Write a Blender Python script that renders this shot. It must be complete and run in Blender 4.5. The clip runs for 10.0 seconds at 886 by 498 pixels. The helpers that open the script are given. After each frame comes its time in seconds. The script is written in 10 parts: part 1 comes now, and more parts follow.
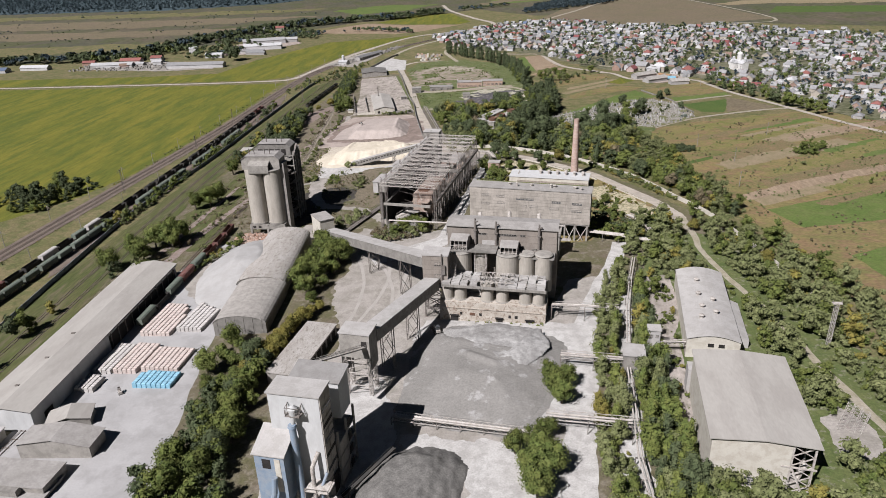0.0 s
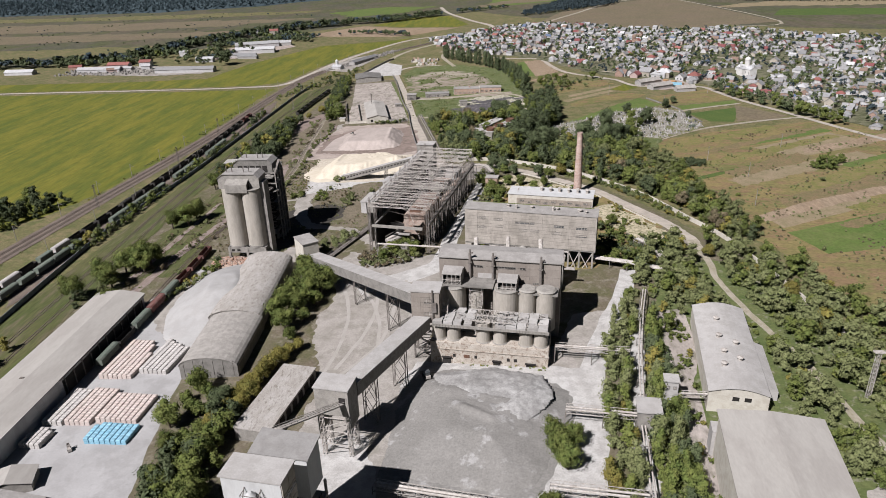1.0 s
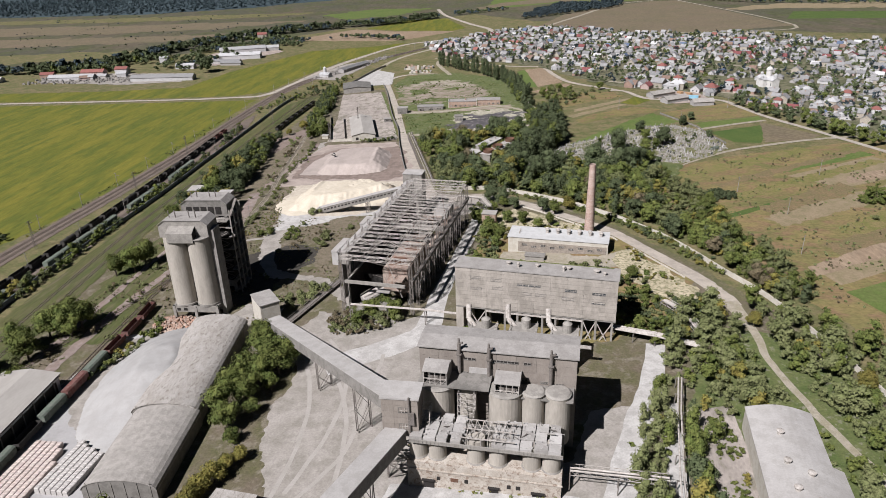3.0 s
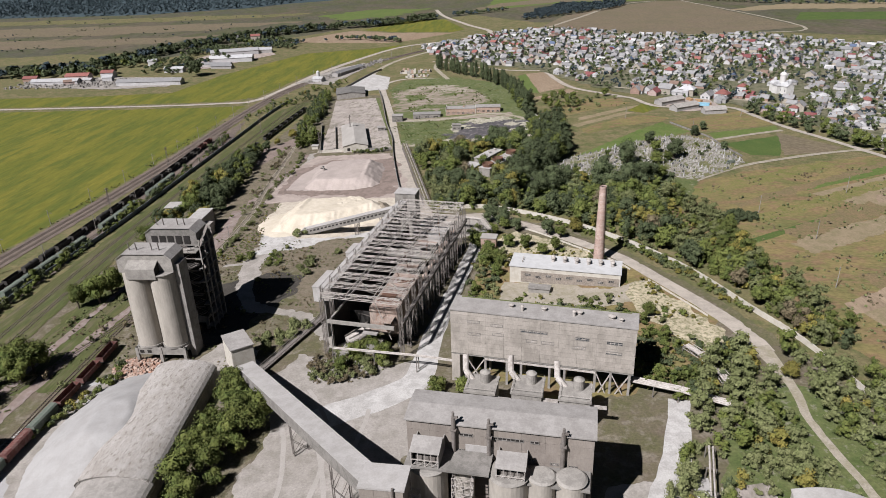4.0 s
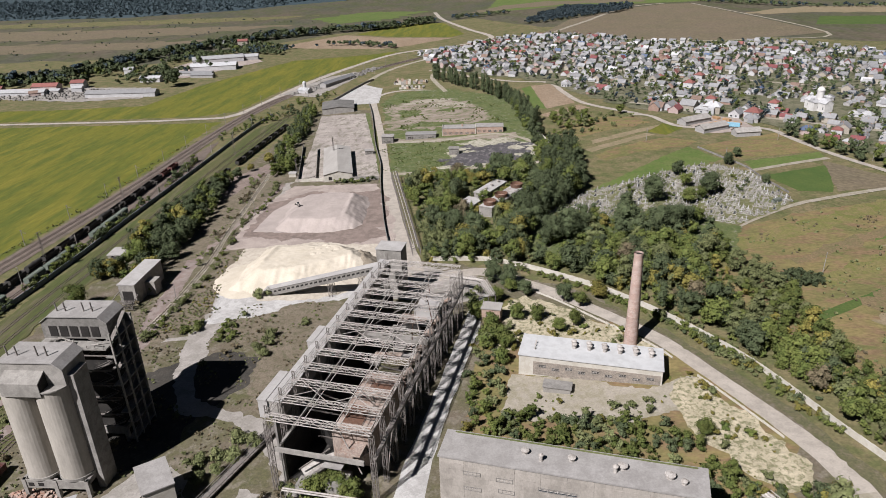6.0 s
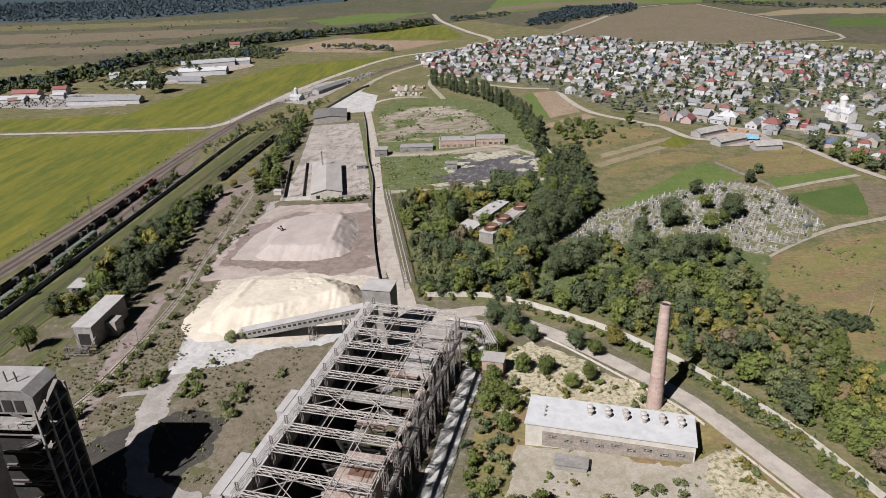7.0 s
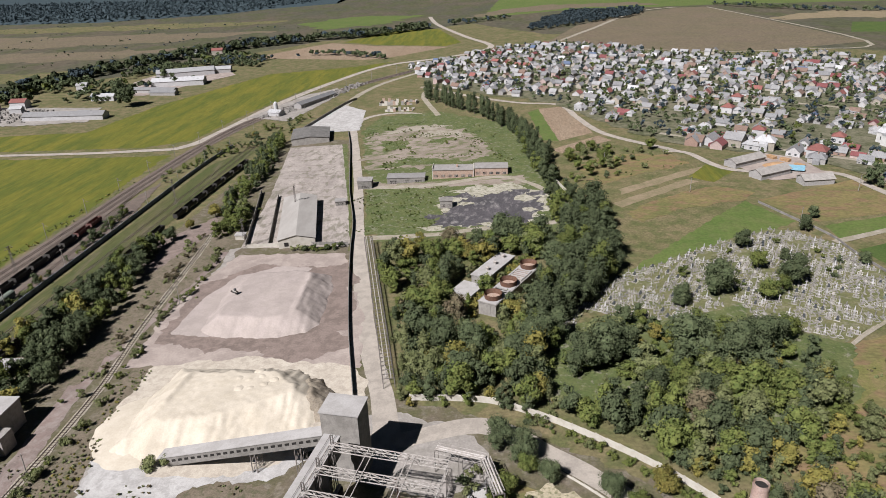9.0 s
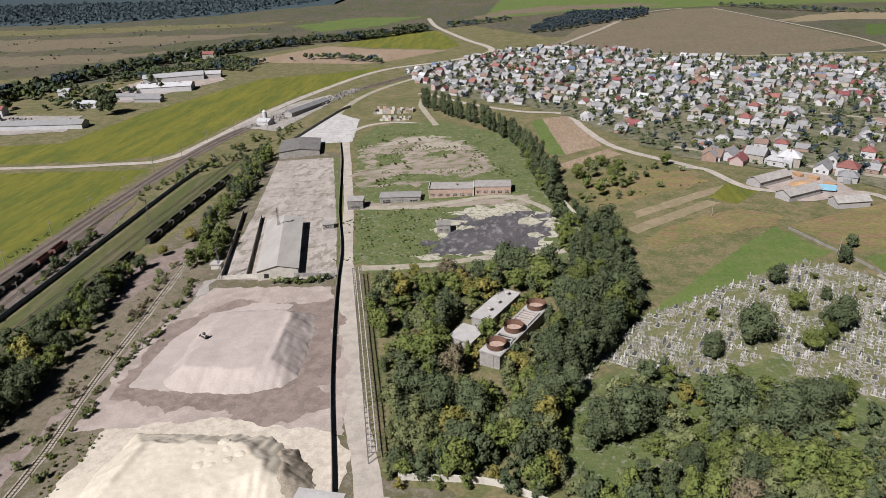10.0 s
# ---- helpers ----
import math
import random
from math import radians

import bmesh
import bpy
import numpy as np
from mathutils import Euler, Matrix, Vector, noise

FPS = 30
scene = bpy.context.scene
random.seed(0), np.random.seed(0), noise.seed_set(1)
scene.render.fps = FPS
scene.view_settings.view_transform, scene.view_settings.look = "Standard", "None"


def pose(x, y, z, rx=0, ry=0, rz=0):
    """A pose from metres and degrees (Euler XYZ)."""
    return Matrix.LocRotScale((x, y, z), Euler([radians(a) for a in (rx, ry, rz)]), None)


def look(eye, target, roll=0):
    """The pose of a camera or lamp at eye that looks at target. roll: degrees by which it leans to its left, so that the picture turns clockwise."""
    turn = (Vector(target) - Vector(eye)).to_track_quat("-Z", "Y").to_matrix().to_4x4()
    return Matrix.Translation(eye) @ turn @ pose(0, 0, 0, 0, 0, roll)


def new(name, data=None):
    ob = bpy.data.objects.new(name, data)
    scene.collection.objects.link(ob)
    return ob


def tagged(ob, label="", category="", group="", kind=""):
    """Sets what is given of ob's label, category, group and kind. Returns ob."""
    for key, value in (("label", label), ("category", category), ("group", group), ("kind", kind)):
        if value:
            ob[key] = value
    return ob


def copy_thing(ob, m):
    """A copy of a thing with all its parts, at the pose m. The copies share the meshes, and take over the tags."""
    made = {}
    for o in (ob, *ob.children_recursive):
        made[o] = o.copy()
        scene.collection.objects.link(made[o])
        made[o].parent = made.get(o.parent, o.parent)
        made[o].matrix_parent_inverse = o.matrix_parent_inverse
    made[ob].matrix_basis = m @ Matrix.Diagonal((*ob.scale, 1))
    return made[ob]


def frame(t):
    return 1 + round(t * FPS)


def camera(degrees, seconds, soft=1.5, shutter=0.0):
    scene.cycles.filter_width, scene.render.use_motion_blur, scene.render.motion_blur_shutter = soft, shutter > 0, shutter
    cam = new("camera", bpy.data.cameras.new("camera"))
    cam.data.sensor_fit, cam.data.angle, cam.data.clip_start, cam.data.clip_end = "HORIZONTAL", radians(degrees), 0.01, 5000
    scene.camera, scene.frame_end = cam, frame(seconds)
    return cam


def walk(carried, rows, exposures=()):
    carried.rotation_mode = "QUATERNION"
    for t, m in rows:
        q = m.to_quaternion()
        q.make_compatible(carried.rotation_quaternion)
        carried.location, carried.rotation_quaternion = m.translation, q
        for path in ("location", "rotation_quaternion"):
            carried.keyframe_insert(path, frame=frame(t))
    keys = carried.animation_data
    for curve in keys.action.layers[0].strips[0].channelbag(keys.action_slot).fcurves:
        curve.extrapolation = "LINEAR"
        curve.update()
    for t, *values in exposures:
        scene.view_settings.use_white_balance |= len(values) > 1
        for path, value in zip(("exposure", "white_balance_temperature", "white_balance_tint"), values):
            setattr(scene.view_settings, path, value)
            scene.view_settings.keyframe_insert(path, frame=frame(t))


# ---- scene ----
cam = camera(65.6, 10.0, 0.7)
METRES, EYE, TILT, LEAN, TURN = 355.6, 146.3, 0.0, 0.75, 5.1
ROWS = [
    (0.0, 0.0, 0.0, 0.0, -0.47, -24.31, 1.04),
    (0.5, 0.0048, 0.0445, -0.0003, -0.5, -24.26, 1.01),
    (1.0, 0.0091, 0.0875, -0.001, -0.54, -24.23, 1.02),
    (1.5, 0.0135, 0.1321, -0.0015, -0.54, -24.23, 1.0),
    (2.0, 0.0178, 0.178, -0.0021, -0.55, -24.23, 0.99),
    (2.5, 0.022, 0.2229, -0.0028, -0.56, -24.23, 0.99),
    (4.0, 0.0326, 0.3674, -0.0048, -0.64, -24.3, 1.02),
    (4.5, 0.0354, 0.417, -0.0052, -0.65, -24.31, 1.01),
    (5.0, 0.0381, 0.4683, -0.0063, -0.63, -24.3, 1.0),
    (5.5, 0.0412, 0.5199, -0.0069, -0.62, -24.3, 1.0),
    (7.0, 0.0511, 0.6792, -0.0096, -0.64, -24.29, 1.09),
    (7.5, 0.0542, 0.7306, -0.0103, -0.67, -24.28, 1.12),
    (8.0, 0.057, 0.7832, -0.011, -0.71, -24.28, 1.11),
    (8.5, 0.0599, 0.8378, -0.0122, -0.76, -24.29, 1.13),
    (9.0, 0.0625, 0.8902, -0.0127, -0.77, -24.31, 1.09),
    (9.5, 0.065, 0.9435, -0.0139, -0.77, -24.31, 1.08),
    (10.0, 0.0678, 0.9974, -0.015, -0.79, -24.31, 1.11),
]
walk(cam, [(t, pose(0, 0, EYE, TILT, LEAN, TURN) @ pose(METRES * x, METRES * y, METRES * z, 90 + pitch, roll, yaw)) for t, x, y, z, yaw, pitch, roll in ROWS], [(0.0, 0.85, 5880, 13), (10.0, 0.85, 5880, 13)])

from mathutils import geometry

# ---- light ----
SUN_TO = Vector((-0.41, -0.545, 0.731)).normalized()
world = bpy.data.worlds.new("sky")
scene.world = world
world.use_nodes = True
wn = world.node_tree.nodes
sky = wn.new("ShaderNodeTexSky")
sky.sky_type, sky.sun_disc = "NISHITA", False
sky.sun_elevation, sky.sun_rotation = math.asin(SUN_TO.z), math.atan2(SUN_TO.x, SUN_TO.y)
sky.air_density, sky.dust_density, sky.ozone_density = 1.0, 0.3, 2.0
world.node_tree.links.new(sky.outputs[0], wn["Background"].inputs[0])
wn["Background"].inputs[1].default_value = 0.0070
sun = new("sun", bpy.data.lights.new("sun", "SUN"))
sun.data.energy, sun.data.angle, sun.data.color = 5.0, radians(0.55), (1.0, 0.925, 0.845)
sun.matrix_world = look((0, 0, 0), -SUN_TO)


# ---- terrain ----
def H(x, y=0.0):
    """Height of the ground: low along the railway, higher at the village."""
    return -8.0 + 16.0 * min(max((x + 200.0) / 306.0, 0.0), 1.0)


# ---- materials ----
def surface(name, a, b, big=8.0, fine=0.6, rough=0.9, bump=0.15, c=None, mix=0.35, vary=0.0, island=0.0, metal=0.0, stretch=(1, 1, 1), contrast=(0.35, 0.65), c_band=(0.45, 0.6), spec=0.2, grain_depth=0.34):
    """A weathered surface: two colours in patches big metres wide, a third in stains, fine grain and relief."""
    m = bpy.data.materials.new(name)
    m.use_nodes = True
    n, l = m.node_tree.nodes, m.node_tree.links
    bsdf = n["Principled BSDF"]
    bsdf.inputs["Roughness"].default_value, bsdf.inputs["Metallic"].default_value = rough, metal
    bsdf.inputs["Specular IOR Level"].default_value = spec
    geo = n.new("ShaderNodeNewGeometry")
    scl = n.new("ShaderNodeVectorMath")
    scl.operation, scl.inputs[1].default_value = "MULTIPLY", stretch
    l.new(geo.outputs["Position"], scl.inputs[0])

    def noise_at(size, detail):
        t = n.new("ShaderNodeTexNoise")
        t.inputs["Scale"].default_value, t.inputs["Detail"].default_value = 1.0 / size, detail
        t.inputs["Roughness"].default_value = 0.62
        l.new(scl.outputs[0], t.inputs["Vector"])
        return t.outputs["Fac"]

    def band(sock, lo, hi):
        r = n.new("ShaderNodeMapRange")
        r.inputs["From Min"].default_value, r.inputs["From Max"].default_value = lo, hi
        l.new(sock, r.inputs["Value"])
        return r.outputs["Result"]

    def blend(fac, x, y, kind="MIX"):
        k = n.new("ShaderNodeMix")
        k.data_type, k.blend_type = "RGBA", kind
        for sock, val in ((k.inputs["Factor"], fac), (k.inputs["A"], x), (k.inputs["B"], y)):
            if isinstance(val, (tuple, float)):
                sock.default_value = (*val, 1) if isinstance(val, tuple) else val
            else:
                l.new(val, sock)
        return k.outputs["Result"]

    big_n, fine_n = noise_at(big, 5), noise_at(fine, 4)
    col = blend(band(big_n, *contrast), a, b)
    if c:
        stain = noise_at(big * 0.37, 6)
        col = blend(band(stain, *c_band), col, blend(mix, col, c))
    grain = band(fine_n, 0.25, 0.75)
    light = n.new("ShaderNodeMapRange")
    light.inputs["To Min"].default_value, light.inputs["To Max"].default_value = 1 - grain_depth, 1 + grain_depth
    l.new(grain, light.inputs["Value"])
    hsv = n.new("ShaderNodeHueSaturation")
    l.new(col, hsv.inputs["Color"])
    l.new(light.outputs["Result"], hsv.inputs["Value"])
    out = hsv.outputs["Color"]
    for amount, sock in ((vary, "object"), (island, "island")):
        if amount:
            rnd = n.new("ShaderNodeObjectInfo").outputs["Random"] if sock == "object" else geo.outputs["Random Per Island"]
            r = n.new("ShaderNodeMapRange")
            r.inputs["To Min"].default_value, r.inputs["To Max"].default_value = 1 - amount, 1 + amount
            l.new(rnd, r.inputs["Value"])
            h = n.new("ShaderNodeHueSaturation")
            l.new(out, h.inputs["Color"])
            l.new(r.outputs["Result"], h.inputs["Value"])
            out = h.outputs["Color"]
    l.new(out, bsdf.inputs["Base Color"])
    if bump:
        bp = n.new("ShaderNodeBump")
        bp.inputs["Strength"].default_value, bp.inputs["Distance"].default_value = min(1.0, bump * 2), fine * 0.3
        l.new(fine_n, bp.inputs["Height"])
        l.new(bp.outputs["Normal"], bsdf.inputs["Normal"])
    return m


M_GRASS = surface("dry_grass", (0.095, 0.090, 0.039), (0.140, 0.114, 0.062), 20, 1.2, c=(0.065, 0.076, 0.026), mix=0.75, bump=0.3)
# Blue raised a little: distance haze put into the plain's colour.
M_PLAIN = surface("steppe", (0.058, 0.059, 0.039), (0.081, 0.068, 0.047), 120, 6, c=(0.056, 0.062, 0.026), mix=0.75, stretch=(1, 0.55, 1))
M_GREEN = surface("green_field", (0.086, 0.092, 0.013), (0.122, 0.113, 0.017), 30, 2.0, c=(0.058, 0.075, 0.013), mix=0.75, stretch=(1.5, 0.2, 1), bump=0.15, grain_depth=0.24)
M_MEADOW = surface("meadow", (0.063, 0.096, 0.022), (0.083, 0.110, 0.029), 22, 1.5, c=(0.106, 0.110, 0.043), mix=0.4, grain_depth=0.22)
M_VERGE = surface("mown_verge", (0.051, 0.064, 0.019), (0.072, 0.071, 0.029), 9, 0.8, c=(0.103, 0.086, 0.058), mix=0.7, stretch=(1, 0.15, 1), c_band=(0.52, 0.64))
M_GARDEN = surface("village_gardens", (0.095, 0.095, 0.056), (0.134, 0.123, 0.084), 17, 1.5, c=(0.042, 0.050, 0.020), mix=0.7)
M_GRAVES = surface("cemetery_ground", (0.082, 0.092, 0.036), (0.118, 0.112, 0.054), 7, 0.8, c=(0.190, 0.172, 0.135), mix=0.5, c_band=(0.52, 0.62), bump=0.3)
M_TRACKW = surface("rutted_dust", (0.282, 0.263, 0.242), (0.250, 0.234, 0.211), 6, 0.5, bump=0.06, grain_depth=0.1)
M_LIME = surface("grey_lime", (0.258, 0.253, 0.245), (0.284, 0.279, 0.269), 14, 0.5, c=(0.227, 0.218, 0.208), mix=0.5, bump=0.06, grain_depth=0.08)
M_HILL = surface("dry_hillside", (0.158, 0.126, 0.054), (0.098, 0.098, 0.036), 16, 1.2, c=(0.150, 0.098, 0.058), mix=0.8, stretch=(0.6, 1, 1), contrast=(0.36, 0.64), c_band=(0.46, 0.62), grain_depth=0.3)
M_HILLG = surface("olive_stubble", (0.098, 0.104, 0.030), (0.135, 0.122, 0.045), 12, 1.0, c=(0.160, 0.122, 0.062), mix=0.6, bump=0.25, grain_depth=0.28)
M_HILLR = surface("rusty_stubble", (0.150, 0.108, 0.060), (0.122, 0.098, 0.052), 11, 1.0, c=(0.100, 0.095, 0.040), mix=0.6, bump=0.25, grain_depth=0.28)
M_SCRUB = surface("dull_scrub_grass", (0.070, 0.072, 0.034), (0.098, 0.088, 0.050), 6, 0.7, c=(0.130, 0.108, 0.078), mix=0.6, c_band=(0.52, 0.64), bump=0.3, grain_depth=0.3)
M_BROWNW = surface("brown_weeds", (0.108, 0.090, 0.062), (0.140, 0.116, 0.086), 6, 0.6, c=(0.066, 0.068, 0.036), mix=0.7, c_band=(0.5, 0.62), bump=0.3, grain_depth=0.3)
M_TAN = surface("tan_soil", (0.202, 0.159, 0.104), (0.168, 0.137, 0.084), 12, 1.0, c=(0.123, 0.112, 0.056), mix=0.5, grain_depth=0.2)
M_LOT = surface("pinkish_lot", (0.235, 0.198, 0.166), (0.165, 0.140, 0.106), 13, 0.8, c=(0.088, 0.098, 0.040), mix=0.85, c_band=(0.5, 0.6), stretch=(0.6, 1, 1), bump=0.2, grain_depth=0.25)
M_REDG = surface("reddish_gravel", (0.174, 0.134, 0.118), (0.140, 0.112, 0.098), 9, 0.6, c=(0.235, 0.207, 0.185), mix=0.5, grain_depth=0.18)
M_PADD = surface("dark_trodden_pad", (0.123, 0.098, 0.083), (0.163, 0.128, 0.110), 9, 0.7, c=(0.216, 0.172, 0.149), mix=0.5, bump=0.15, grain_depth=0.16)
# Near-black that stands for the shade in deep pits and open recesses.
M_PITSHADE = surface("shade_black_pit", (0.018, 0.017, 0.016), (0.028, 0.026, 0.023), 5, 0.4, c=(0.062, 0.056, 0.050), mix=0.6, c_band=(0.58, 0.66), grain_depth=0.2)
M_PLOUGH = surface("ploughed_soil", (0.202, 0.151, 0.104), (0.168, 0.126, 0.084), 30, 1.5, c=(0.213, 0.168, 0.118), mix=0.5, stretch=(1, 0.3, 1))
M_FALLOW = surface("fallow_hill", (0.120, 0.095, 0.066), (0.104, 0.090, 0.056), 60, 3, c=(0.123, 0.101, 0.062), mix=0.5)
M_GREENPLOT = surface("rough_grass", (0.058, 0.078, 0.024), (0.090, 0.100, 0.038), 7, 0.9, c=(0.185, 0.172, 0.135), mix=0.6, c_band=(0.55, 0.64), bump=0.3, grain_depth=0.3)
M_STRIP = surface("crop_strip", (0.046, 0.074, 0.018), (0.062, 0.086, 0.022), 12, 1.0, bump=0.25, grain_depth=0.25)
M_DUST = surface("lime_dust", (0.266, 0.246, 0.224), (0.213, 0.196, 0.174), 13, 0.7, c=(0.157, 0.146, 0.123), mix=0.55, bump=0.12, grain_depth=0.2)
M_DUSTW = surface("white_dust", (0.370, 0.361, 0.344), (0.302, 0.291, 0.274), 9, 0.5, c=(0.224, 0.215, 0.202), mix=0.55, bump=0.12, grain_depth=0.18)
M_YARD = surface("yard_concrete", (0.252, 0.246, 0.241), (0.297, 0.291, 0.286), 20, 0.7, c=(0.202, 0.196, 0.190), mix=0.55, bump=0.06, grain_depth=0.07)
M_CRACK = surface("cracked_concrete", (0.300, 0.268, 0.240), (0.210, 0.186, 0.165), 11, 0.8, c=(0.135, 0.125, 0.095), mix=0.8, c_band=(0.5, 0.62), bump=0.2, stretch=(1, 0.45, 1), grain_depth=0.24)
M_WASTE = surface("waste_ground", (0.107, 0.088, 0.064), (0.074, 0.072, 0.034), 10, 0.8, c=(0.170, 0.149, 0.120), mix=0.6, bump=0.3, c_band=(0.5, 0.64), grain_depth=0.3)
M_GREYPAD = surface("grey_pad", (0.253, 0.213, 0.186), (0.206, 0.172, 0.151), 16, 0.8, c=(0.312, 0.268, 0.234), mix=0.6, bump=0.12, grain_depth=0.14)
M_ROAD = surface("old_asphalt", (0.278, 0.249, 0.211), (0.314, 0.282, 0.240), 12, 0.5, c=(0.207, 0.186, 0.159), mix=0.6, bump=0.08, grain_depth=0.14)
M_DIRT = surface("dirt_track", (0.269, 0.243, 0.202), (0.230, 0.205, 0.159), 9, 0.6, c=(0.162, 0.148, 0.090), mix=0.5, grain_depth=0.2)
M_BALLAST = surface("ballast", (0.118, 0.094, 0.078), (0.092, 0.074, 0.062), 12, 0.5, c=(0.150, 0.122, 0.100), mix=0.5, bump=0.4)
M_CHALK = surface("chalky_ground", (0.330, 0.312, 0.255), (0.255, 0.240, 0.185), 6, 0.6, c=(0.120, 0.118, 0.066), mix=0.8, c_band=(0.5, 0.62), bump=0.2, grain_depth=0.25)
M_COAL = surface("coal_dust", (0.047, 0.045, 0.047), (0.073, 0.067, 0.070), 9, 0.8, c=(0.202, 0.190, 0.179), mix=0.75, c_band=(0.52, 0.68), stretch=(1, 0.5, 1), bump=0.25)
M_SAND = surface("yellow_sand", (0.450, 0.405, 0.328), (0.400, 0.358, 0.286), 12, 0.6, c=(0.335, 0.295, 0.225), mix=0.35, bump=0.15, grain_depth=0.09)
M_SANDW = surface("chalky_sand", (0.400, 0.362, 0.298), (0.345, 0.308, 0.250), 7, 0.5, c=(0.262, 0.228, 0.186), mix=0.6, bump=0.12, grain_depth=0.16)
M_SANDY = surface("sandy_rubble", (0.370, 0.325, 0.232), (0.250, 0.222, 0.150), 4, 0.5, c=(0.105, 0.105, 0.050), mix=0.8, c_band=(0.48, 0.6), bump=0.3, grain_depth=0.28)
M_SLEEPER = surface("stained_sleepers", (0.115, 0.092, 0.074), (0.085, 0.070, 0.058), 3, 0.3, bump=0.2)
M_GRAVEL = surface("grey_gravel", (0.290, 0.252, 0.225), (0.255, 0.221, 0.199), 16, 0.6, c=(0.326, 0.282, 0.258), mix=0.5, bump=0.15, grain_depth=0.12)
M_SLAG = surface("grey_slag", (0.148, 0.142, 0.131), (0.182, 0.174, 0.162), 18, 0.7, c=(0.280, 0.274, 0.266), mix=0.7, c_band=(0.56, 0.63), bump=0.25, grain_depth=0.2)
M_SLAGP = surface("pale_slag", (0.185, 0.179, 0.170), (0.291, 0.286, 0.274), 9, 0.7, c=(0.146, 0.140, 0.134), mix=0.6, bump=0.3, grain_depth=0.2)
M_VAULT = surface("dusty_vault", (0.300, 0.284, 0.264), (0.236, 0.218, 0.196), 2.5, 0.35, c=(0.142, 0.126, 0.104), mix=0.75, c_band=(0.54, 0.64), stretch=(1, 0.4, 1), bump=0.25, grain_depth=0.22)
M_SLAGD = surface("dark_slag", (0.095, 0.091, 0.085), (0.123, 0.118, 0.109), 8, 0.6, c=(0.157, 0.151, 0.140), mix=0.5, bump=0.3)
# Dark ground, deepened further to carry the silos' shadow in its colour.
M_SPOILSHADE = surface("coaly_shadow_ground", (0.031, 0.029, 0.025), (0.047, 0.042, 0.035), 7, 0.6, c=(0.072, 0.065, 0.054), mix=0.6, c_band=(0.55, 0.66), bump=0.3, grain_depth=0.3)
M_SOIL = surface("dark_spoil", (0.224, 0.193, 0.148), (0.168, 0.142, 0.106), 3, 0.5, c=(0.202, 0.174, 0.140), mix=0.5, bump=0.4)
M_CONC = surface("old_concrete", (0.246, 0.232, 0.210), (0.202, 0.190, 0.170), 6, 0.4, c=(0.140, 0.131, 0.118), mix=0.55, bump=0.12, vary=0.07, grain_depth=0.14)
M_CONCD = surface("grimy_concrete", (0.162, 0.154, 0.140), (0.202, 0.190, 0.174), 6, 0.4, c=(0.112, 0.106, 0.095), mix=0.6, bump=0.12, vary=0.1, grain_depth=0.16)
M_SILO = surface("silo_concrete", (0.316, 0.291, 0.253), (0.269, 0.249, 0.216), 7, 0.5, c=(0.215, 0.197, 0.169), mix=0.5, bump=0.06, stretch=(1, 1, 0.25), grain_depth=0.1)
M_PANEL = surface("wall_panel", (0.315, 0.287, 0.253), (0.271, 0.248, 0.217), 9, 0.4, c=(0.166, 0.151, 0.129), mix=0.5, bump=0.1, vary=0.05, stretch=(1, 1, 0.5), grain_depth=0.13)
M_PANELD = surface("dark_sheet_wall", (0.168, 0.146, 0.127), (0.204, 0.181, 0.157), 7, 0.3, c=(0.243, 0.218, 0.191), mix=0.4, bump=0.1, vary=0.08, stretch=(1, 1, 0.4), grain_depth=0.12)
M_ROOFF = surface("dusty_roof", (0.258, 0.246, 0.232), (0.224, 0.213, 0.198), 9, 0.5, c=(0.168, 0.157, 0.146), mix=0.5, bump=0.08, grain_depth=0.14)
M_ROOFL = surface("pale_roof", (0.325, 0.314, 0.299), (0.286, 0.274, 0.261), 10, 0.5, c=(0.235, 0.224, 0.207), mix=0.5, bump=0.06, grain_depth=0.09)
M_ROOFG = surface("grey_sheet_roof", (0.268, 0.254, 0.232), (0.290, 0.276, 0.252), 16, 0.6, c=(0.220, 0.204, 0.186), mix=0.5, bump=0.05, stretch=(1, 0.3, 1), grain_depth=0.07)
M_ROOFD = surface("dark_sheet_roof", (0.190, 0.184, 0.176), (0.215, 0.208, 0.198), 9, 0.5, c=(0.150, 0.142, 0.134), mix=0.5, bump=0.06, grain_depth=0.1)
M_CHURCH = surface("bright_limewash", (0.50, 0.49, 0.47), (0.45, 0.44, 0.42), 5, 0.4, c=(0.37, 0.36, 0.34), mix=0.4, bump=0.05, grain_depth=0.06)
M_RUSTC = surface("rust_streaked_concrete", (0.285, 0.240, 0.205), (0.215, 0.165, 0.135), 4, 0.4, c=(0.170, 0.100, 0.070), mix=0.6, c_band=(0.5, 0.62), stretch=(1, 1, 0.3), bump=0.15)
M_SLATE = surface("slate_vault", (0.280, 0.263, 0.241), (0.231, 0.217, 0.199), 5, 0.4, c=(0.168, 0.158, 0.140), mix=0.5, bump=0.25, grain_depth=0.22)
M_WHITE = surface("limewash", (0.414, 0.392, 0.342), (0.381, 0.358, 0.308), 6, 0.4, c=(0.291, 0.263, 0.218), mix=0.5, bump=0.06, grain_depth=0.07)
M_BASE = surface("crumbling_base", (0.375, 0.345, 0.300), (0.280, 0.245, 0.205), 3, 0.3, c=(0.165, 0.120, 0.090), mix=0.75, c_band=(0.53, 0.62), bump=0.35, grain_depth=0.2)
M_WHITEP = surface("white_sheet", (0.403, 0.403, 0.398), (0.358, 0.361, 0.358), 8, 0.4, c=(0.280, 0.280, 0.269), mix=0.4, bump=0.04, stretch=(1, 1, 0.3), grain_depth=0.05)
